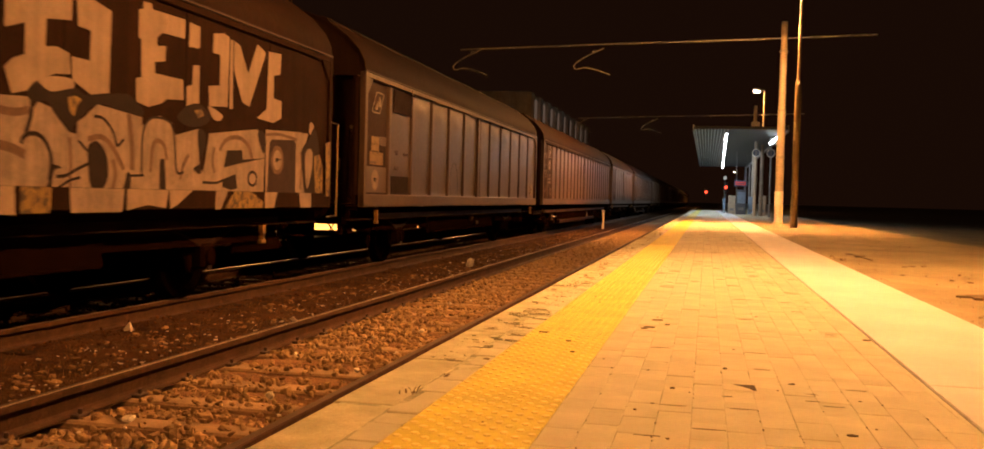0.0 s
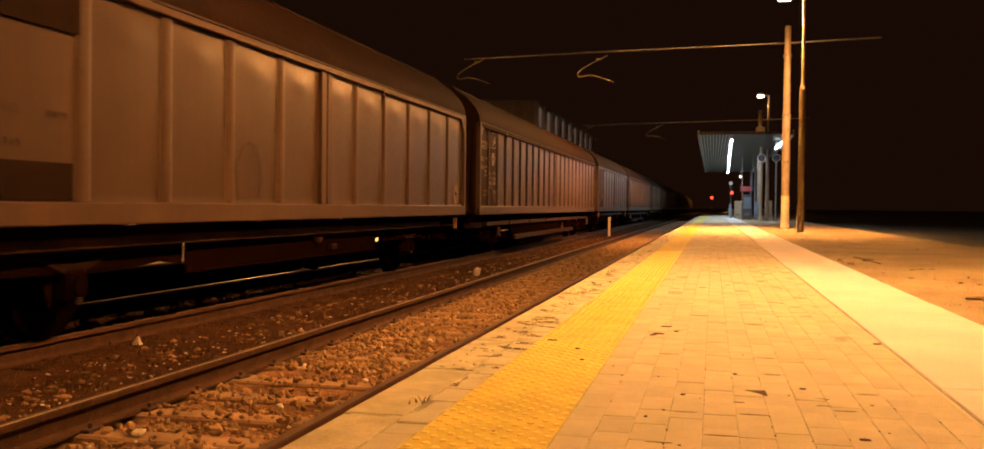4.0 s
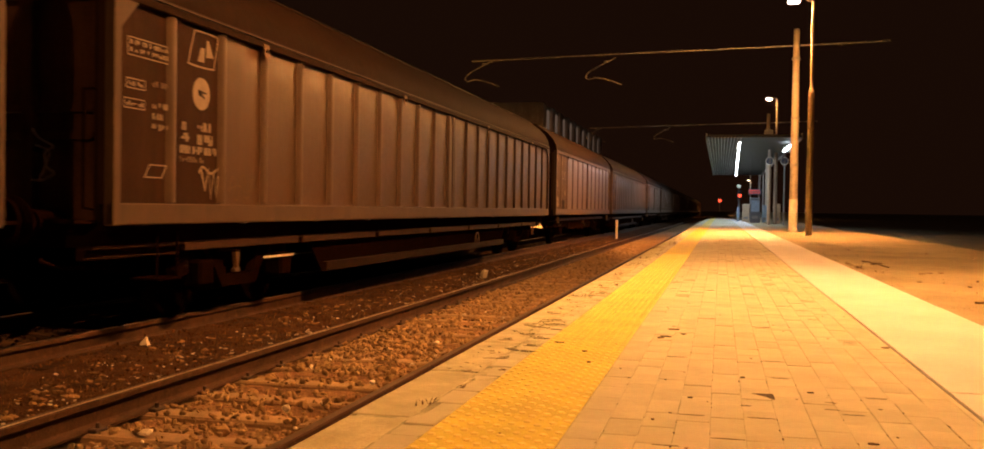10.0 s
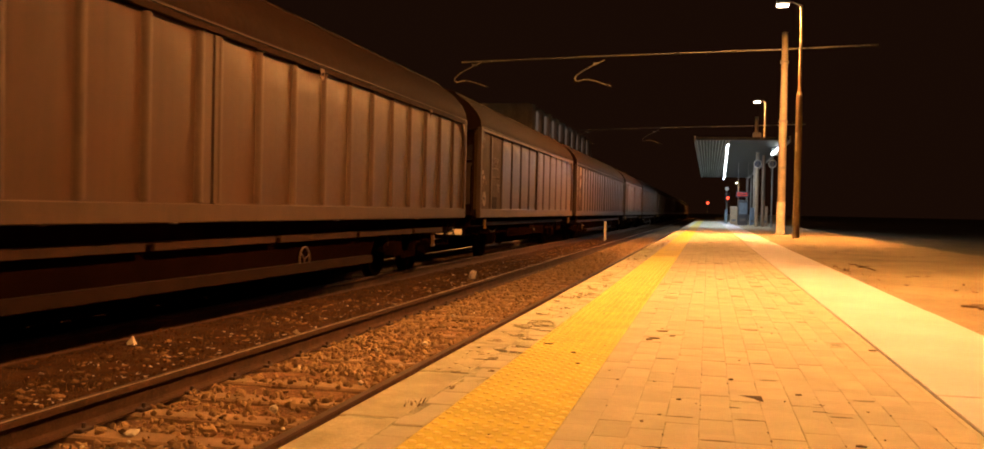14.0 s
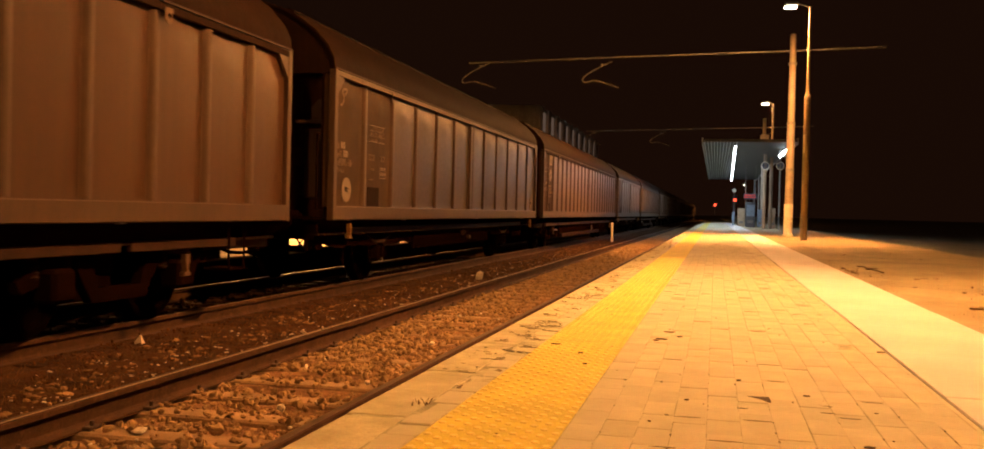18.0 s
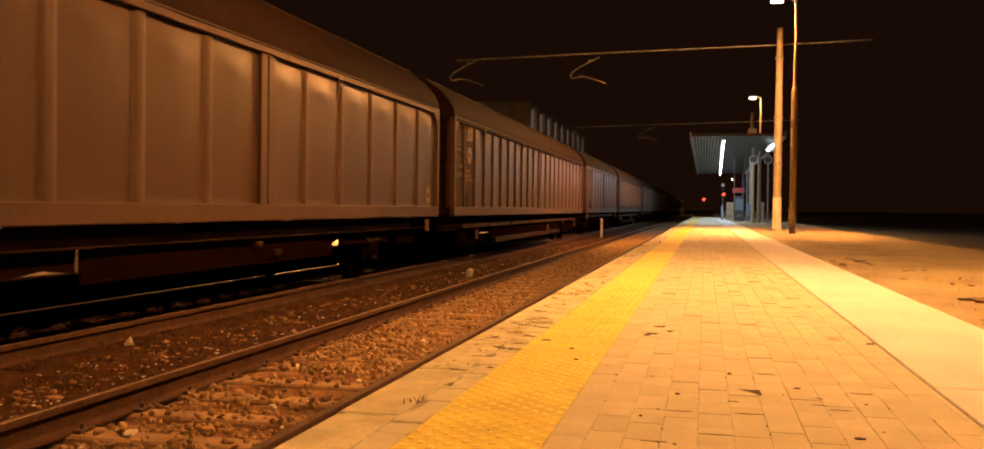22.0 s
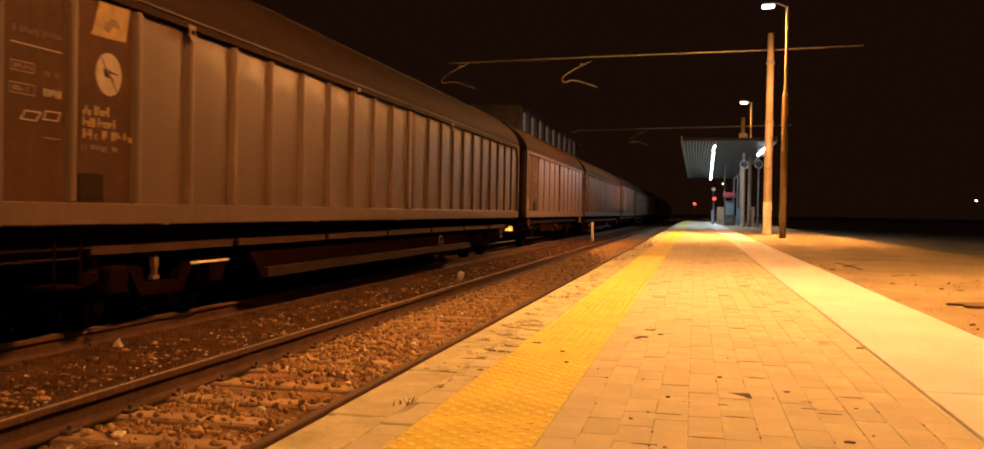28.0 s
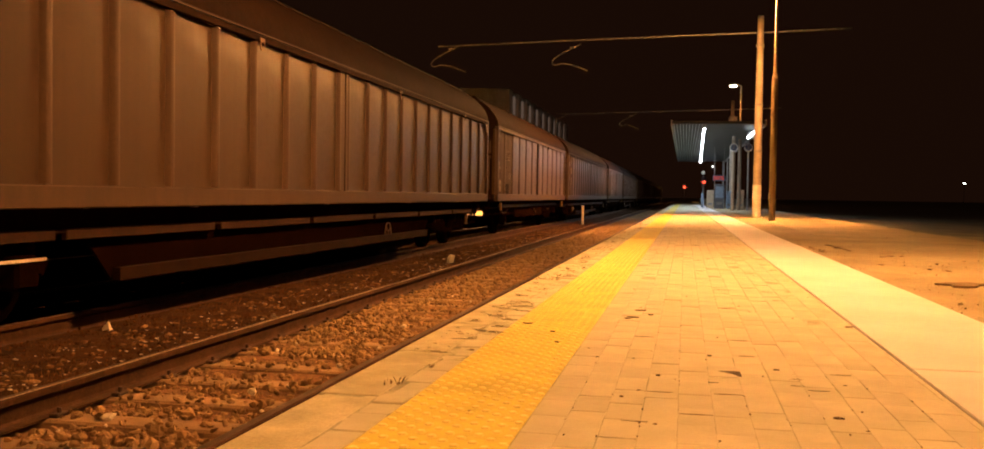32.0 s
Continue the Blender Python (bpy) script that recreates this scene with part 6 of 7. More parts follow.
    part("smudged_rim", Geo().lathe([(1.3830, 0.115), (1.3830, 0.165), (1.3790, 0.165)], (0, L - 1.58, 1.53), "x", 32), SMEAR, disc, "smudged brown rim")
    part("pointer", Geo().box(1.3824, 1.3838, L - 1.63, L - 1.56, 1.505, 1.555).box(1.3824, 1.3836, L - 1.56, L - 1.47, 1.535, 1.545), INK, disc, "dark pointer")
    return t, sets


def line_geo(pts, width, x=1.360):
    """A painted line of even width through the given points, as one flat ribbon."""
    p = [Vector(q) for q in pts]
    p = [q for i, q in enumerate(p) if i == 0 or (q - p[i - 1]).length > 1e-5]
    near, far = [], []
    for i, q in enumerate(p):
        a = (q - p[i - 1]).normalized() if i else (p[1] - q).normalized()
        b = (p[i + 1] - q).normalized() if i + 1 < len(p) else a
        m = a + b
        m = m.normalized() if m.length > 0.2 else a
        n = Vector((-m.y, m.x)) * (width / 2 / max(0.6, m.dot(a)))
        near.append(q + n)
        far.append(q - n)
    k = len(p)
    v = [(h, c.x, c.y) for h in (x - 0.002, x) for side in (near, far) for c in side]
    f = []
    for i in range(k - 1):
        f += [(2 * k + i, 2 * k + i + 1, 3 * k + i + 1, 3 * k + i), (i, k + i, k + i + 1, i + 1), (i, i + 1, 2 * k + i + 1, 2 * k + i), (k + i + 1, k + i, 3 * k + i, 3 * k + i + 1)]
    f += [(0, 2 * k, 3 * k, k), (k - 1, 2 * k - 1, 4 * k - 1, 3 * k - 1)]
    return Geo().add(v, f)


TRAIN = []      # wagon, place along the train, its wheelsets
w, s = painted_wagon()
TRAIN.append((w, -15.5, s))

w, s = two_axle("grey two-axle sliding-wall wagon with brown end panel and yellowed label", (0,), 14.28)
maker_mark(w, 0.38, 2.39, 0.35, 0.30, 0.14, WHITE, 0.017)
part("label_patch", plate(0.40, 0.74, 1.81, 2.03), PATCH, w, "yellowed patched number label")
part("label_patch", plate(0.74, 1.06, 1.91, 2.045, 1.3570), GHOST, w, "dull brown patch")
part("label_patch", plate(0.34, 0.93, 1.61, 1.80), PATCH, w, "yellowed patched number label")
part("label_patch", plate(0.34, 0.62, 1.62, 1.66, 1.3585), FAINT, w, "faded end of the label")
bar_rows(w, 0.36, 1.89, (0.42,), 0.075, INK, 3)
bar_rows(w, 0.36, 1.745, (0.58,), 0.085, INK, 4)
part("end_cover", plate(0.12, 1.13, 1.19, 1.58, 1.352, 0.004), GREY_WALL, w, "grey repainted lower end panel")
disc_mark(w, 0.60, 1.38, 0.155)
part("dark_patch", plate(1.36, 2.30, 2.47, 2.84, 1.3735), BLACK_PLATE, w, "dark painted square")
part("dark_patch", plate(1.35, 2.24, 1.17, 1.46), BLACK_PLATE, w, "dark painted square")
bar_rows(w, 1.50, 1.80, (0.14,), 0.07, GHOST, 31)
bar_rows(w, 1.95, 1.80, (0.22,), 0.05, GHOST, 32)
bar_rows(w, 1.50, 1.56, (0.16,), 0.06, GHOST, 33)
disc_mark(w, 13.72, 1.38, 0.185, "white round marking crossed by a brown line", True)
for k, c in enumerate((2.75, 3.35, 3.95, 4.5, 5.15, 5.6)):
    ring = [(c + 0.30 * math.cos(a), 1.42 + 0.40 * math.sin(a)) for a in np.linspace(-0.5, PI + 0.6, 9)]
    if all(abs(y / 1.1875 - round(y / 1.1875)) > 0.075 for y, _ in ring):
        part("faded_tag", line_geo(ring, 0.035, 1.372), GHOST, w, "faint ghost of old graffiti")
# brake struts between the last wheel and the end
for y, wide, low in ((12.87, 0.05, 0.50), (12.965, 0.03, 0.50), (13.225, 0.045, 0.50), (13.44, 0.07, 0.50)):
    part("brake_strut", Geo().prism([(y - wide / 2 - 0.02, 0.80), (y + wide / 2 - 0.02, 0.80), (y + wide / 2 + 0.01, low), (y - wide / 2 + 0.01, low)], 1.04, 1.06, "x"), UNDER, w)
part("brake_apron", Geo().box(1.03, 1.055, 13.60, 14.1, 0.50, 0.80, 0.01), UNDER, w, "dark brake gear behind the frame")
part("brake_valve", Geo().lathe([(-0.09, 0.0), (-0.09, 0.045), (-0.05, 0.075), (0.05, 0.075), (0.09, 0.05), (0.09, 0.0)], (1.00, 13.07, 0.67), "y", 14), UNDER, w, "", True)
part("brake_plate", Geo().box(1.03, 1.05, 12.88, 13.04, 0.50, 0.63, 0.008), UNDER, w)
part("brake_plate", Geo().box(1.03, 1.05, 12.70, 12.90, 0.715, 0.80, 0.008), UNDER, w)
TRAIN.append((w, 0.0, s))

w, s = four_axle("long grey sliding-wall bogie wagon with brown end panels and white markings", (0, 1), None, REDDISH_WALL)
box_mark(w, 0.25, 0.89, 2.42, 2.57, WHITE, 5, 2)
box_mark(w, 0.23, 0.50, 2.14, 2.22, WHITE, 6)
bar_rows(w, 0.61, 2.19, (0.26,), 0.05, FAINT, 7)
box_mark(w, 0.20, 0.50, 1.97, 2.05, WHITE, 8)
bar_rows(w, 0.61, 2.00, (0.26, 0.20, 0.26), 0.055, WHITE, 18)
frame_mark(w, 0.50, 1.39, 0.26, 0.11, 0.08, inner=False)
maker_mark(w, 1.20, 2.48, 0.46, 0.33, 0.08, WHITE)
disc_mark(w, 1.43, 2.22, 0.155)
bar_rows(w, 1.09, 1.85, (0.10,), 0.08, WHITE, 9)
bar_rows(w, 1.36, 1.86, (0.24,), 0.09, WHITE, 10)
bar_rows(w, 1.08, 1.745, (0.14,), 0.08, WHITE, 11)
bar_rows(w, 1.36, 1.73, (0.28,), 0.10, WHITE, 12)
bar_rows(w, 1.06, 1.635, (0.66,), 0.075, WHITE, 13)
bar_rows(w, 1.06, 1.555, (0.42,), 0.05, FAINT, 14)
part("scribble", line_geo([(1.42, 1.50), (1.50, 1.30), (1.56, 1.50), (1.61, 1.22), (1.66, 1.48), (1.71, 1.24), (1.75, 1.44)], 0.026), WHITE, w, "white scribbled tag")
part("scribble", line_geo(smooth_line([(1.38, 1.46), (1.46, 1.52), (1.60, 1.46), (1.74, 1.51)]), 0.022, 1.3612), WHITE, w, "white scribbled tag")
part("scribble", line_geo(smooth_line([(1.96, 1.24), (2.02, 1.44), (2.10, 1.40), (2.08, 1.24), (2.16, 1.22), (2.22, 1.46), (2.30, 1.42), (2.28, 1.26), (2.38, 1.24), (2.44, 1.42), (2.56, 1.40)]), 0.018), FAINT, w, "faint scribbled tag")
part("scribble", line_geo(smooth_line([(1.95, 1.30), (2.15, 1.36), (2.35, 1.30), (2.58, 1.34)]), 0.016, 1.3612), FAINT, w, "faint scribbled tag")
part("wire_loop", Geo().bar([(x + 0.12, 0.10, z - 0.02) for x, z in smooth_line([(0.41, 1.83), (0.48, 1.73), (0.63, 1.65), (0.55, 1.60), (0.57, 1.48), (0.64, 1.42), (0.51, 1.36), (0.38, 1.38)], 4)], 0.008, 6).bar([(x + 0.12, 0.10, z - 0.02) for x, z in smooth_line([(0.46, 1.66), (0.59, 1.61), (0.56, 1.50), (0.49, 1.36)], 4)], 0.007, 6), POLE_WHITE, w, "tangled pale wire on the end wall")
TRAIN.append((w, 15.5, s))

w, s = two_axle("grey two-axle sliding-wall wagon with two brown end panels", (0, 1), 14.36, RUST_WALL)
part("curl_mark", line_geo(smooth_line([(0.24, 2.50), (0.33, 2.52), (0.36, 2.62), (0.30, 2.68), (0.38, 2.72), (0.46, 2.71), (0.40, 2.64), (0.42, 2.66)]), 0.03, 1.3735), FAINT, w, "faded curled marking")
bar_rows(w, 0.18, 1.92, (0.09,), 0.09, FAINT, 12)
bar_rows(w, 0.33, 1.93, (0.14,), 0.09, WHITE, 13)
bar_rows(w, 0.18, 1.81, (0.18,), 0.09, FAINT, 14)
bar_rows(w, 0.42, 1.82, (0.18,), 0.09, WHITE, 15)
bar_rows(w, 0.18, 1.70, (0.56,), 0.10, FAINT, 16)
bar_rows(w, 0.18, 1.61, (0.26,), 0.07, FAINT, 17)
disc_mark(w, 0.56, 1.385, 0.165)
for k in range(4):
    part("ruled_line", plate(1.40, 2.03, 2.105 + 0.077 * k, 2.112 + 0.077 * k, 1.3560, 0.004), WHITE if k in (0, 3) else FAINT, w, "thin ruled line")
bar_rows(w, 1.44, 2.27, (0.56, 0.58, 0.3), 0.045, FAINT, 18)
box_mark(w, 1.39, 1.63, 1.84, 1.91, FAINT, 19)
box_mark(w, 1.88, 2.06, 1.84, 1.91, FAINT, 20)
bar_rows(w, 1.44, 1.69, (0.18,), 0.03, FAINT, 21)
bar_rows(w, 1.38, 1.54, (0.20,), 0.03, FAINT, 22)
box_mark(w, 1.86, 2.12, 1.59, 1.71, WHITE, 23)
part("ruled_line", plate(1.86, 2.12, 1.73, 1.745, 1.3560, 0.004), WHITE, w, "thin ruled line")
part("dark_patch", plate(1.36, 1.83, 1.17, 1.445), BLACK_PLATE, w, "dark square plate")
# fittings on the set-back end wall
part("end_locker", Geo().box(0.93, 1.185, 0.12, 0.255, 1.26, 2.17, 0.012), GREY_FRAME, w, "tall grey locker on the end wall")
part("end_shelf", Geo().box(0.80, 1.19, 0.10, 0.255, 2.24, 2.29, 0.006), GREY_FRAME, w, "grey ledge over the locker")
part("end_panel", Geo().prism([(0.99, 2.30), (1.19, 2.30), (1.19, 2.58), (1.08, 2.56), (0.99, 2.45)], 0.18, 0.22), GREY_FRAME, w, "slanted grey plate over the ledge")
disc_mark(w, 13.82, 1.36, 0.15)
part("brake_apron", Geo().prism([(12.92, 0.80), (14.0, 0.80), (14.0, 0.50), (12.93, 0.50), (12.95, 0.58), (12.90, 0.62), (12.93, 0.70)], 1.03, 1.055, "x"), UNDER, w, "dark brake gear behind the frame")
TRAIN.append((w, 37.2, s))

w, s = four_axle("long grey bogie wagon with rusty brown end panels, yellow label", (0, 1), RUSSET_WALL)
bar_rows(w, 0.24, 2.41, (0.54,), 0.045, GHOST, 22)
part("ruled_line", plate(0.22, 0.79, 2.320, 2.329, 1.3560, 0.004), WHITE, w, "thin ruled line")
box_mark(w, 0.22, 0.47, 2.12, 2.19, FAINT, 23)
box_mark(w, 0.21, 0.48, 1.955, 2.03, FAINT, 24)
bar_rows(w, 0.58, 2.12, (0.18,), 0.035, GHOST, 34)
bar_rows(w, 0.58, 1.965, (0.21,), 0.06, WHITE, 25)
frame_mark(w, 0.33, 1.770, 0.17, 0.065, 0.05, inner=False)
frame_mark(w, 0.58, 1.790, 0.17, 0.065, 0.03, inner=False)
part("ruled_line", plate(0.58, 0.79, 1.645, 1.654, 1.3560, 0.004), FAINT, w, "thin ruled line")
part("label_patch", Geo().prism(smooth_ring([(1.18, 2.545), (1.60, 2.555), (1.645, 2.60), (1.70, 2.84), (1.67, 2.855), (1.29, 2.845), (1.25, 2.80), (1.17, 2.58)], 3), 1.3515, 1.3575, "x"), PATCH, w, "yellow rounded slanted label")
part("label_smudge", Geo().prism(smooth_ring([(1.32, 2.62), (1.40, 2.60), (1.46, 2.66), (1.54, 2.64), (1.53, 2.70), (1.44, 2.72), (1.37, 2.68)], 3), 1.3577, 1.3585, "x"), FAINT, w, "brown smudge on the label")
disc_mark(w, 1.41, 2.245, 0.18, "white round marking crossed by a brown line", True)
bar_rows(w, 1.06, 1.875, (0.10,), 0.075, PATCH, 26)
bar_rows(w, 1.21, 1.885, (0.20,), 0.080, PATCH, 27)
bar_rows(w, 1.06, 1.785, (0.16,), 0.075, PATCH, 28)
bar_rows(w, 1.26, 1.790, (0.24,), 0.080, PATCH, 29)
bar_rows(w, 1.06, 1.685, (0.18,), 0.078, PATCH, 30)
bar_rows(w, 1.32, 1.690, (0.06,), 0.078, PATCH, 35)
bar_rows(w, 1.45, 1.690, (0.30,), 0.078, PATCH, 36)
bar_rows(w, 1.04, 1.585, (0.34,), 0.050, FAINT, 37)
bar_rows(w, 1.46, 1.580, (0.08,), 0.060, FAINT, 38)
part("dark_patch", plate(1.01, 1.34, 1.17, 1.40), BLACK_PLATE, w, "dark square plate")
TRAIN.append((w, 52.7, s))

two, two_sets = TRAIN[3][0], TRAIN[3][2]
four, four_sets = TRAIN[2][0], TRAIN[2][2]
along = 74.4
for i in range(10):
    src = two if i % 2 == 0 else four
    c = copy_thing(src, Matrix.Identity(4))
    c["label"] = "grey two-axle sliding-wall wagon far along the train" if i % 2 == 0 else "long grey bogie wagon far along the train"
    TRAIN.append((c, along, [o for o in c.children if o.name.startswith("wheelset")] if i == 0 else []))
    along += 15.5 if i % 2 == 0 else 21.7


# ---- tactile strip, edge stones, pale strip and paving, piece by piece ----


def tactile_strip():
    x0, x1 = -0.952, -0.498
    ob = part("tactile_strip", Geo().box(x0, x1, -30, 127.9, -0.034, 0.0), YELLOW, platform, "yellow studded warning strip")
    n, along = 10, 0.0926
    ys = np.arange(-6.0, 17.0, along)
    base = [(math.cos(a), math.sin(a)) for a in np.arange(8) * PI / 4]
    unit = np.array([(c * 0.0170, s * 0.0170, 0.0003) for c, s in base] + [(c * 0.0120, s * 0.0120, 0.0052) for c, s in base])
    face = [(i, (i + 1) % 8, 8 + (i + 1) % 8, 8 + i) for i in range(8)] + [(8, 9, 10, 11), (8, 11, 12, 15), (12, 13, 14, 15)]
    c = np.array([(x0 + 0.024 + i * 0.0459, y + 0.5 * along * (i % 2), 0.0) for y in ys for i in range(n)])
    v = (unit[None] + c[:, None]).reshape(-1, 3)
    f = (np.array(face)[None] + (np.arange(len(c)) * 16)[:, None, None]).reshape(-1, 4)
    d = new("studs", numpy_mesh("studs", v, f, STUD))
    d.parent = ob
    tagged(d, "rows of small round studs", "", "", "stuff")
    far = Geo()
    for i in range(n):
        x = x0 + 0.024 + i * 0.0459
        far.box(x - 0.007, x + 0.007, 17.0, 60, 0.0005, 0.0028)
    g = part("stud_rows", far, YELLOW, ob, "rows of studs")


tactile_strip()

piece = np.random.default_rng(23)


def block_mesh(lx, ly, h, c, material, name):
    return Geo().box(-lx / 2, lx / 2, -ly / 2, ly / 2, -h, 0, c).mesh(name, material)


# edge stones and the narrow row behind them
EDGE_STONES = [block_mesh(0.236, 0.985, 0.3, 0.008, COPING, "edge_stone") for _ in range(1)]
y = -30.0
while y < 36:
    part("edge_stone", EDGE_STONES[0], None, platform, at=pose(EDGE + 0.118, y + 0.795, piece.normal(0, 0.0012), piece.normal(0, 0.1), 0, piece.normal(0, 0.08)))
    y += 1.0
part("edge_stones", Geo().box(EDGE, EDGE + 0.236, 36.8, 127.9, -0.3, 0.0, 0.006), COPING, platform, "far stretch of the edge stones")
SMALL = [block_mesh(0.114, 0.236 * k, 0.05, 0.004, PAVER, "edge_paver") for k in (1.0, 0.62)]
y = -8.0
while y < 24:
    k = 0 if piece.random() < 0.8 else 1
    ly = 0.245 if k == 0 else 0.155
    if piece.random() > 0.05:
        part("edge_paver", SMALL[k], None, platform, at=pose(-1.013 + piece.normal(0, 0.003), y + ly / 2, -0.001 + piece.normal(0, 0.002), piece.normal(0, 0.45), piece.normal(0, 0.45), piece.normal(0, 1.2)))
    y += ly
part("edge_paving", Geo().box(-1.072, -0.954, 24, 127.9, -0.03, -0.001), PAVER_FAR, platform, "far stretch of the narrow paver row")
part("edge_paving", Geo().box(-1.072, -0.954, -30, -8, -0.03, -0.001), PAVER_FAR, platform)
part("paving", Geo().box(-0.495, 0.941, -30, -9.2, -0.03, -0.001), PAVER_FAR, platform)

# pale concrete strip in long slabs
SLAB = block_mesh(0.80, 3.994, 0.06, 0.005, STRIP, "concrete_slab")
for k in range(-8, 31):
    part("concrete_slab", SLAB, None, platform, at=pose(1.375, 4.43 + 4.0 * k + 2.0, piece.normal(0.002, 0.0008), 0, 0, piece.normal(0, 0.02)))
part("strip_curb", Geo().box(0.942, 0.965, -30, 127.9, -0.03, -0.001), PAVER_FAR, platform, "narrow concrete edging beside the strip")
part("strip_joint", Geo().box(0.965, 0.975, -30, 127.9, -0.03, -0.0060), JOINT_DARK, platform, "dark joint beside the strip")

# block paving in columns, staggered
COLS, PITCH_X, PITCH_Y = 12, 0.1197, 0.2455
PAVERS = [block_mesh(PITCH_X - g, PITCH_Y - g, 0.06, 0.0014, PAVER, "paver") for g in (0.0010, 0.0018, 0.0042)]
near_count = 0
rest_v, rest_f = [], []
unit_v = np.array([(-1, -1, -0.05), (1, -1, -0.05), (1, 1, -0.05), (-1, 1, -0.05), (-1, -1, -0.003), (1, -1, -0.003), (1, 1, -0.003), (-1, 1, -0.003), (-0.93, -0.965, 0), (0.93, -0.965, 0), (0.93, 0.965, 0), (-0.93, 0.965, 0)], float)
unit_f = np.array([(0, 1, 5, 4), (1, 2, 6, 5), (2, 3, 7, 6), (3, 0, 4, 7), (4, 5, 9, 8), (5, 6, 10, 9), (6, 7, 11, 10), (7, 4, 8, 11), (8, 9, 10, 11)])
for i in range(COLS):
    x = -0.495 + (i + 0.5) * PITCH_X
    shift = (i % 2) * 0.5 * PITCH_Y + piece.uniform(-0.03, 0.03)
    for j in range(int((37.0 + 9.0) / PITCH_Y)):
        y = -9.0 + shift + j * PITCH_Y
        if 2.55 < y < 8.6:
            part("paver", PAVERS[int(piece.choice((0, 0, 0, 0, 1, 1, 2)))], None, platform, at=pose(x + piece.normal(0, 0.0006), y + piece.normal(0, 0.0015), piece.normal(0, 0.0008), piece.normal(0, 0.22), piece.normal(0, 0.22), piece.normal(0, 0.25)))
            near_count += 1
        else:
            m = unit_v * (PITCH_X / 2 - 0.0014, PITCH_Y / 2 - 0.0014, 1) + (x, y, piece.normal(-0.001, 0.001))
            rest_f.append(unit_f + len(rest_v) * 12)
            rest_v.append(m)
rest = new("pavers", numpy_mesh("pavers", np.concatenate(rest_v), np.concatenate(rest_f), PAVER))
rest.parent = platform
tagged(rest, "block paving", "", "", "stuff")


def ragged(r, x, y, a, b, turn, n=9):
    """An uneven outline of half length a and half width b."""
    ring = []
    for k in range(n):
        d = r.uniform(0.55, 1.2)
        u, v = a * d * math.cos(2 * PI * k / n), b * d * math.sin(2 * PI * k / n)
        ring.append((x + u * math.cos(turn) - v * math.sin(turn), y + u * math.sin(turn) + v * math.cos(turn)))
    return ring


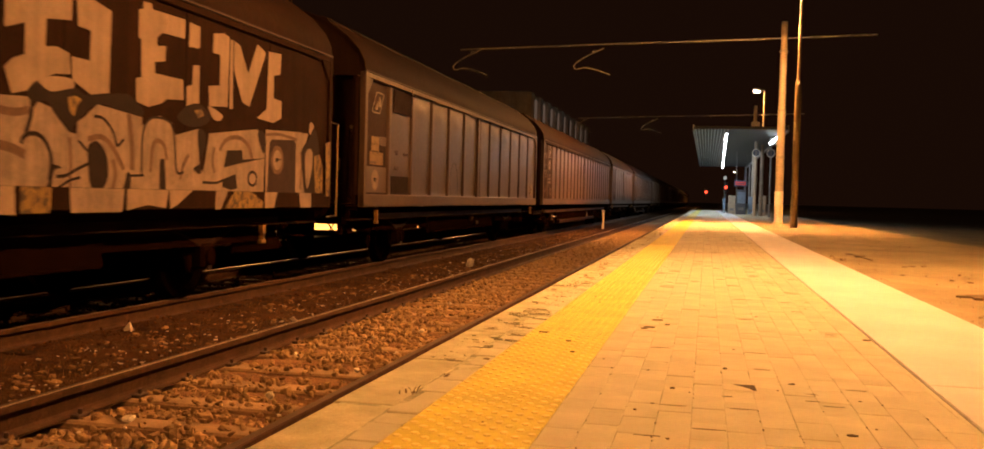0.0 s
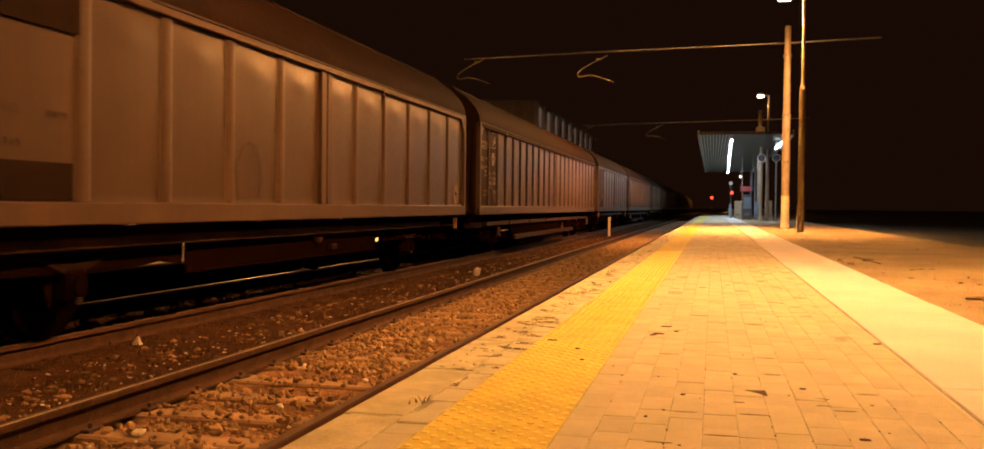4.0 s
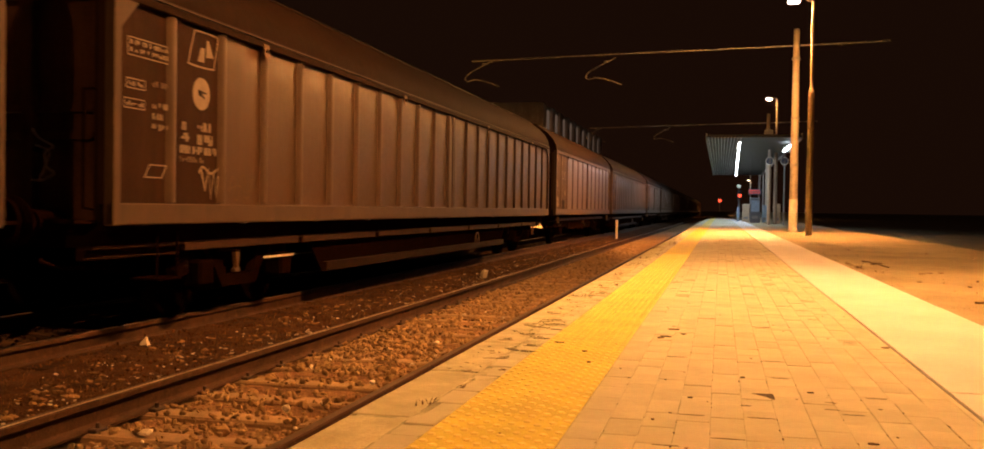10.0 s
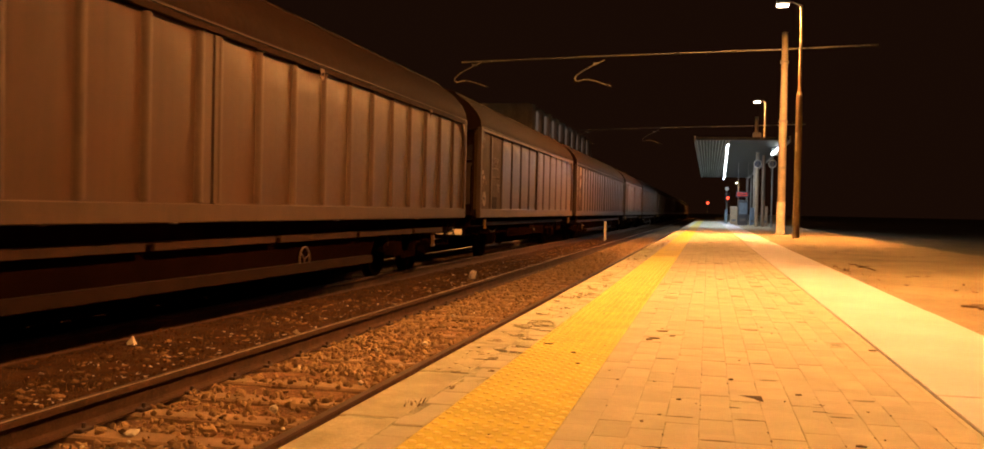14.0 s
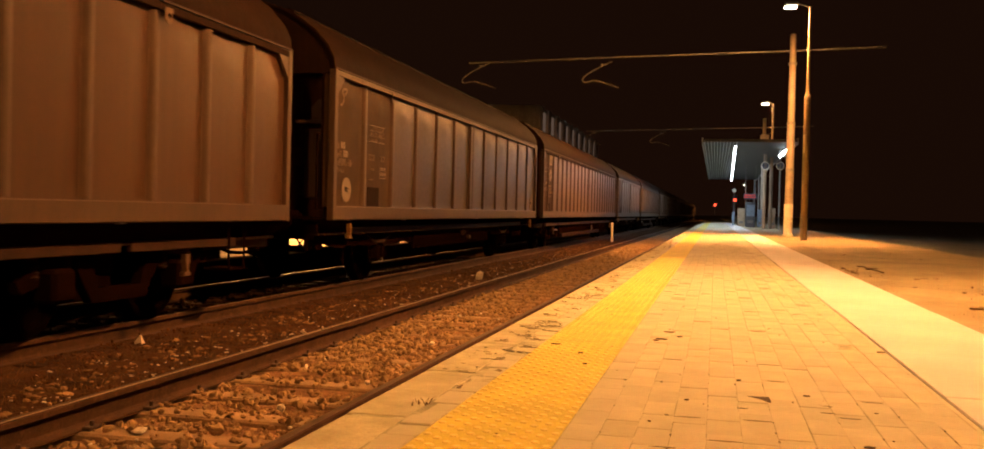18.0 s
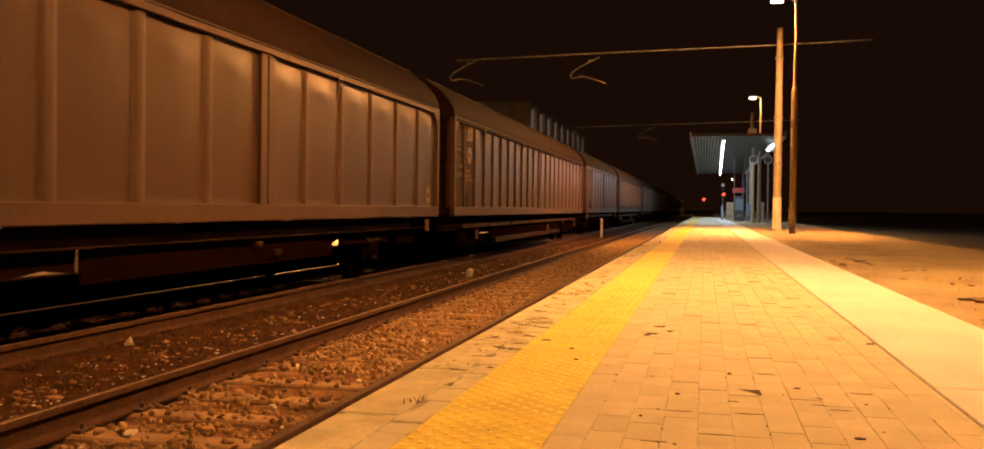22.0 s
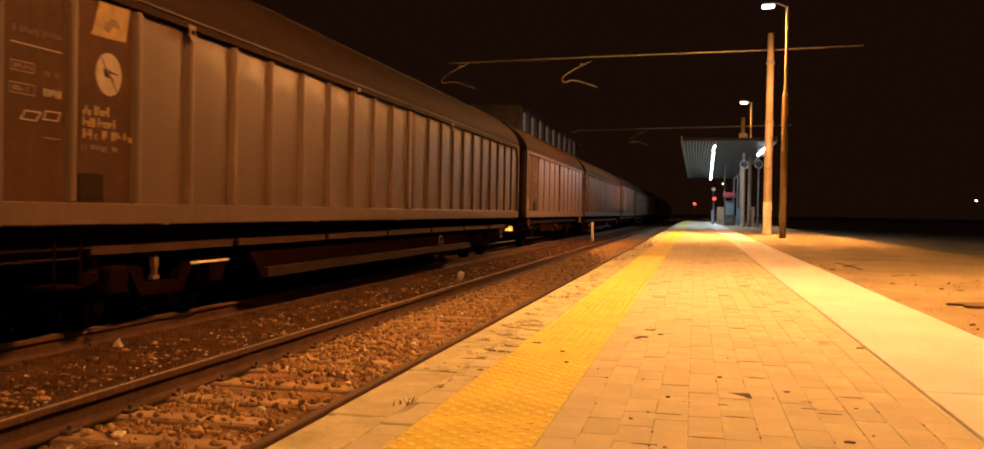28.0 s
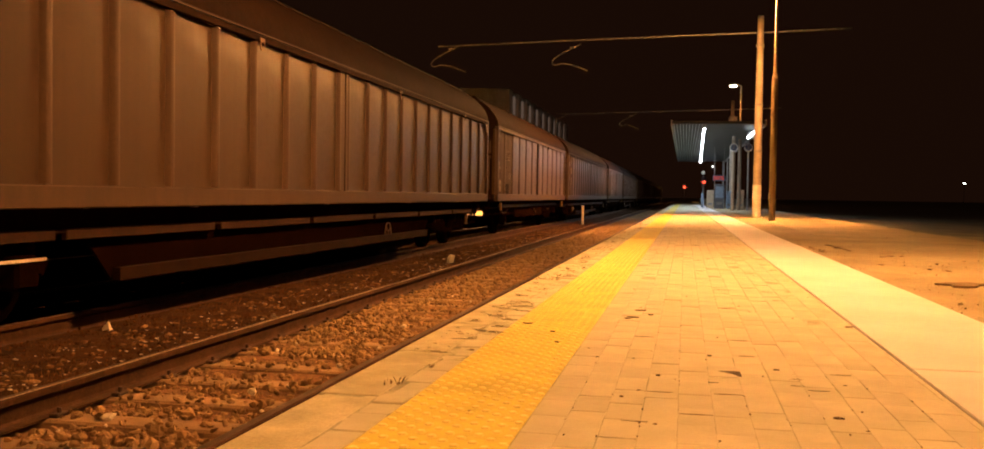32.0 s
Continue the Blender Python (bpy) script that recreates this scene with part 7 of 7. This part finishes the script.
def litter():
    """Open joints, broken corners, crumbs and dead leaves on the paving."""
    r = random.Random(4)
    g = Geo()
    # open joints across single blocks: place, length across
    for x, y, a in ((-0.19, 5.08, 0.055), (0.29, 5.08, 0.055), (0.16, 3.67, 0.055), (0.04, 3.30, 0.055), (-0.08, 3.65, 0.050), (0.66, 7.16, 0.05), (0.32, 7.87, 0.08), (0.41, 4.16, 0.05), (-0.14, 3.15, 0.05),
                    (0.29, 6.53, 0.045), (0.52, 3.83, 0.045), (0.65, 4.20, 0.04), (0.29, 4.58, 0.04), (0.12, 3.89, 0.02), (0.44, 3.91, 0.025), (0.45, 4.05, 0.025), (0.52, 8.11, 0.06)):
        g.prism(ragged(r, x, y, a, 0.0035 + 0.0006 * y, 0.0, 12), 0.0005, 0.0018, "z")
    for _ in range(26):
        g.prism(ragged(r, -0.435 + 0.1197 * r.randint(0, 11), 7.5 * (30 / 7.5) ** r.random(), r.uniform(0.03, 0.06), r.uniform(0.008, 0.02), 0.0, 10), 0.0005, 0.0018, "z")
    # crumbs in the long joints and loose ones
    for _ in range(120):
        y = 2.8 * (16 / 2.8) ** r.random()
        g.prism(ragged(r, -0.495 + 0.1197 * r.randint(1, 11) + r.uniform(-0.003, 0.003), y, r.uniform(0.002, 0.004), r.uniform(0.004, 0.02), 0, 6), 0.0005, 0.002, "z")
    for _ in range(70):
        y = 2.6 * (30 / 2.6) ** r.random()
        g.prism(ragged(r, r.uniform(-0.9, 0.93), y, r.uniform(0.003, 0.009), r.uniform(0.003, 0.006) * (1 + 0.06 * y), r.uniform(-0.4, 0.4), 6), 0.0012, 0.004, "z")
    # a broken block corner, scraps beside the strip, dead leaves
    g.prism([(0.145, 4.16), (0.235, 4.17), (0.238, 4.045), (0.222, 4.06), (0.205, 4.10)], 0.0005, 0.002, "z")
    for x, y, a, b in ((-0.30, 5.87, 0.045, 0.02), (-0.27, 6.24, 0.035, 0.018), (-0.33, 5.80, 0.02, 0.015), (-0.20, 6.02, 0.018, 0.012), (0.93, 5.79, 0.028, 0.02), (0.39, 4.24, 0.018, 0.010), (0.51, 3.36, 0.020, 0.012), (0.12, 4.54, 0.012, 0.012),
                       (-0.10, 3.98, 0.010, 0.008), (-0.22, 3.52, 0.008, 0.007), (-0.875, 5.40, 0.028, 0.010), (-0.69, 5.11, 0.015, 0.012), (-0.62, 4.75, 0.012, 0.010), (0.06, 26.2, 0.10, 0.14)):
        g.prism(ragged(r, x, y, a, b, r.uniform(-0.5, 0.5), 8), 0.001, 0.006, "z")
    solid("litter", g, DEBRIS, "dark crumbs, open joints and leaf bits on the paving", "litter", "stuff")
    h = Geo()
    for x, y, a, b in ((2.30, 15.6, 0.05, 0.10), (2.56, 13.36, 0.05, 0.05), (2.69, 13.55, 0.05, 0.08), (2.85, 13.64, 0.025, 0.07), (2.24, 11.74, 0.03, 0.06), (2.95, 12.19, 0.018, 0.06), (2.63, 11.19, 0.02, 0.04), (2.77, 11.0, 0.01, 0.10)):
        h.prism(ragged(r, x, y, a, b, r.uniform(-0.5, 0.5), 7), -0.02, -0.004, "z")
    for _ in range(8):
        y = 4.5 * (30 / 4.5) ** r.random()
        h.prism(ragged(r, r.uniform(1.78, 5.5), y, r.uniform(0.012, 0.04), r.uniform(0.01, 0.03), r.uniform(-0.5, 0.5), 7), -0.02, -0.006, "z")
    solid("soil_litter", h, DEBRIS, "dead leaves and crumbs on the sandy soil", "litter", "stuff")
    solid("fallen_twig", Geo().bar([(2.23, 16.3, 0.0), (2.27, 15.9, 0.012), (2.30, 15.5, 0.004), (2.37, 14.66, -0.005)], 0.009, 6).bar([(2.29, 15.6, 0.008), (2.38, 15.3, 0.02)], 0.006, 6), DEBRIS, "thin dead twig lying on the sandy soil", "twig")
    # flat patch painted dark in place of a shaded dip
    solid("trodden_patch", Geo().prism(ragged(r, 2.43, 9.2, 0.24, 0.26, -0.3, 14), -0.03, 0.002, "z"), SOIL_HOLLOW_SHADE, "dark patch for the shade of a hollow in the soil", "ground", "structure")


litter()


def broken_edge():
    """The worn strip behind the edge stones: dark holes with lifted flakes round them."""
    r = random.Random(9)
    holes, flakes = Geo(), Geo()
    spots = [(-1.02, 5.03, 0.085, 0.05), (-1.09, 4.73, 0.06, 0.035), (-1.19, 5.41, 0.05, 0.02), (-1.07, 6.21, 0.07, 0.03), (-1.00, 5.99, 0.07, 0.03), (-0.99, 7.37, 0.06, 0.04), (-1.12, 6.07, 0.035, 0.05), (-1.11, 5.67, 0.045, 0.03),
             (-1.01, 5.55, 0.06, 0.03), (-1.08, 9.33, 0.05, 0.05), (-1.10, 10.59, 0.05, 0.07), (-1.00, 5.22, 0.06, 0.02), (-1.11, 4.30, 0.05, 0.012), (-1.03, 8.46, 0.09, 0.03), (-1.05, 3.94, 0.012, 0.09)]
    for _ in range(24):
        y = 6.0 * (24 / 6.0) ** r.random()
        spots.append((r.uniform(-1.22, -0.99), y, r.uniform(0.02, 0.07), r.uniform(0.012, 0.03) * (1 + 0.05 * y)))
    for x, y, a, b in spots:
        turn = r.uniform(-0.25, 0.25)
        holes.prism(ragged(r, x, y, a, b * 0.55, turn, 11), 0.0005, 0.0022, "z")
        for _ in range(r.randint(1, 3)):
            u, v = x + r.uniform(-1.2, 1.2) * a, y + r.uniform(0.6, 1.6) * b
            if u > -0.975:
                continue
            n = r.choice((4, 5, 6))
            ring = ragged(r, u, v, r.uniform(0.35, 0.8) * a, r.uniform(0.4, 0.9) * b, turn + r.uniform(-0.5, 0.5), n)
            low, h, lift = 0.0008, r.uniform(0.004, 0.012), r.uniform(-0.10, 0.10)
            k = len(flakes.v)
            flakes.add([(p, q, low) for p, q in ring] + [(p, q, low + h + lift * (p - u)) for p, q in ring],
                       [(i, (i + 1) % n, n + (i + 1) % n, n + i) for i in range(n)] + [tuple(range(n - 1, -1, -1)), tuple(range(n, 2 * n))])
    for _ in range(150):
        y = 4.3 * (24 / 4.3) ** (r.random() ** 0.85)
        flakes.prism(ragged(r, r.uniform(-1.27, -0.965), y, r.uniform(0.004, 0.016), r.uniform(0.004, 0.014), r.uniform(0, 3), 5), 0.0006, r.uniform(0.003, 0.008), "z")
    for _ in range(90):
        y = 4.3 * (24 / 4.3) ** (r.random() ** 0.85)
        holes.prism(ragged(r, r.uniform(-1.27, -0.965), y, r.uniform(0.006, 0.022), r.uniform(0.003, 0.008), r.uniform(-0.6, 0.6), 6), 0.0006, 0.003, "z")
    solid("edge_holes", holes, DEBRIS, "dark broken holes in the paving behind the edge stones", "litter", "stuff")
    solid("stone_chips", flakes, CHIP, "pale flakes broken off the platform edge stones", "stone chips", "stuff")


broken_edge()

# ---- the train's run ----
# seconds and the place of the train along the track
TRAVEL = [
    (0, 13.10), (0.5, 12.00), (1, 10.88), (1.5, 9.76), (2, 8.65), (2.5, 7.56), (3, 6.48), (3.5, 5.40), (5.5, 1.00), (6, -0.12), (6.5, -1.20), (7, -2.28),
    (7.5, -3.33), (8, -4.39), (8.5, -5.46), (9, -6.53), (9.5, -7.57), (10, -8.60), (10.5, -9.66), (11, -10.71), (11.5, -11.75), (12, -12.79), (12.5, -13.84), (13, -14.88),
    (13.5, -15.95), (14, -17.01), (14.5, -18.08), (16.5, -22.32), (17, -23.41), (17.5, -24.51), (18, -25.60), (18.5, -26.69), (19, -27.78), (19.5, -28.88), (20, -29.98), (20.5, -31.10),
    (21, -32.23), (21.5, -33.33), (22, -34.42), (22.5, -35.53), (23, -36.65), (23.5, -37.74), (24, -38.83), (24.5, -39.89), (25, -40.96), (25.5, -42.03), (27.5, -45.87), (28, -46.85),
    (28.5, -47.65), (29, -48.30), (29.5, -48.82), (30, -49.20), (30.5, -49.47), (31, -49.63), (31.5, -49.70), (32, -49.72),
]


def place_at(t):
    for (a, p), (b, q) in zip(TRAVEL, TRAVEL[1:]):
        if t <= b:
            return p + (q - p) * (t - a) / (b - a)
    return TRAVEL[-1][1]


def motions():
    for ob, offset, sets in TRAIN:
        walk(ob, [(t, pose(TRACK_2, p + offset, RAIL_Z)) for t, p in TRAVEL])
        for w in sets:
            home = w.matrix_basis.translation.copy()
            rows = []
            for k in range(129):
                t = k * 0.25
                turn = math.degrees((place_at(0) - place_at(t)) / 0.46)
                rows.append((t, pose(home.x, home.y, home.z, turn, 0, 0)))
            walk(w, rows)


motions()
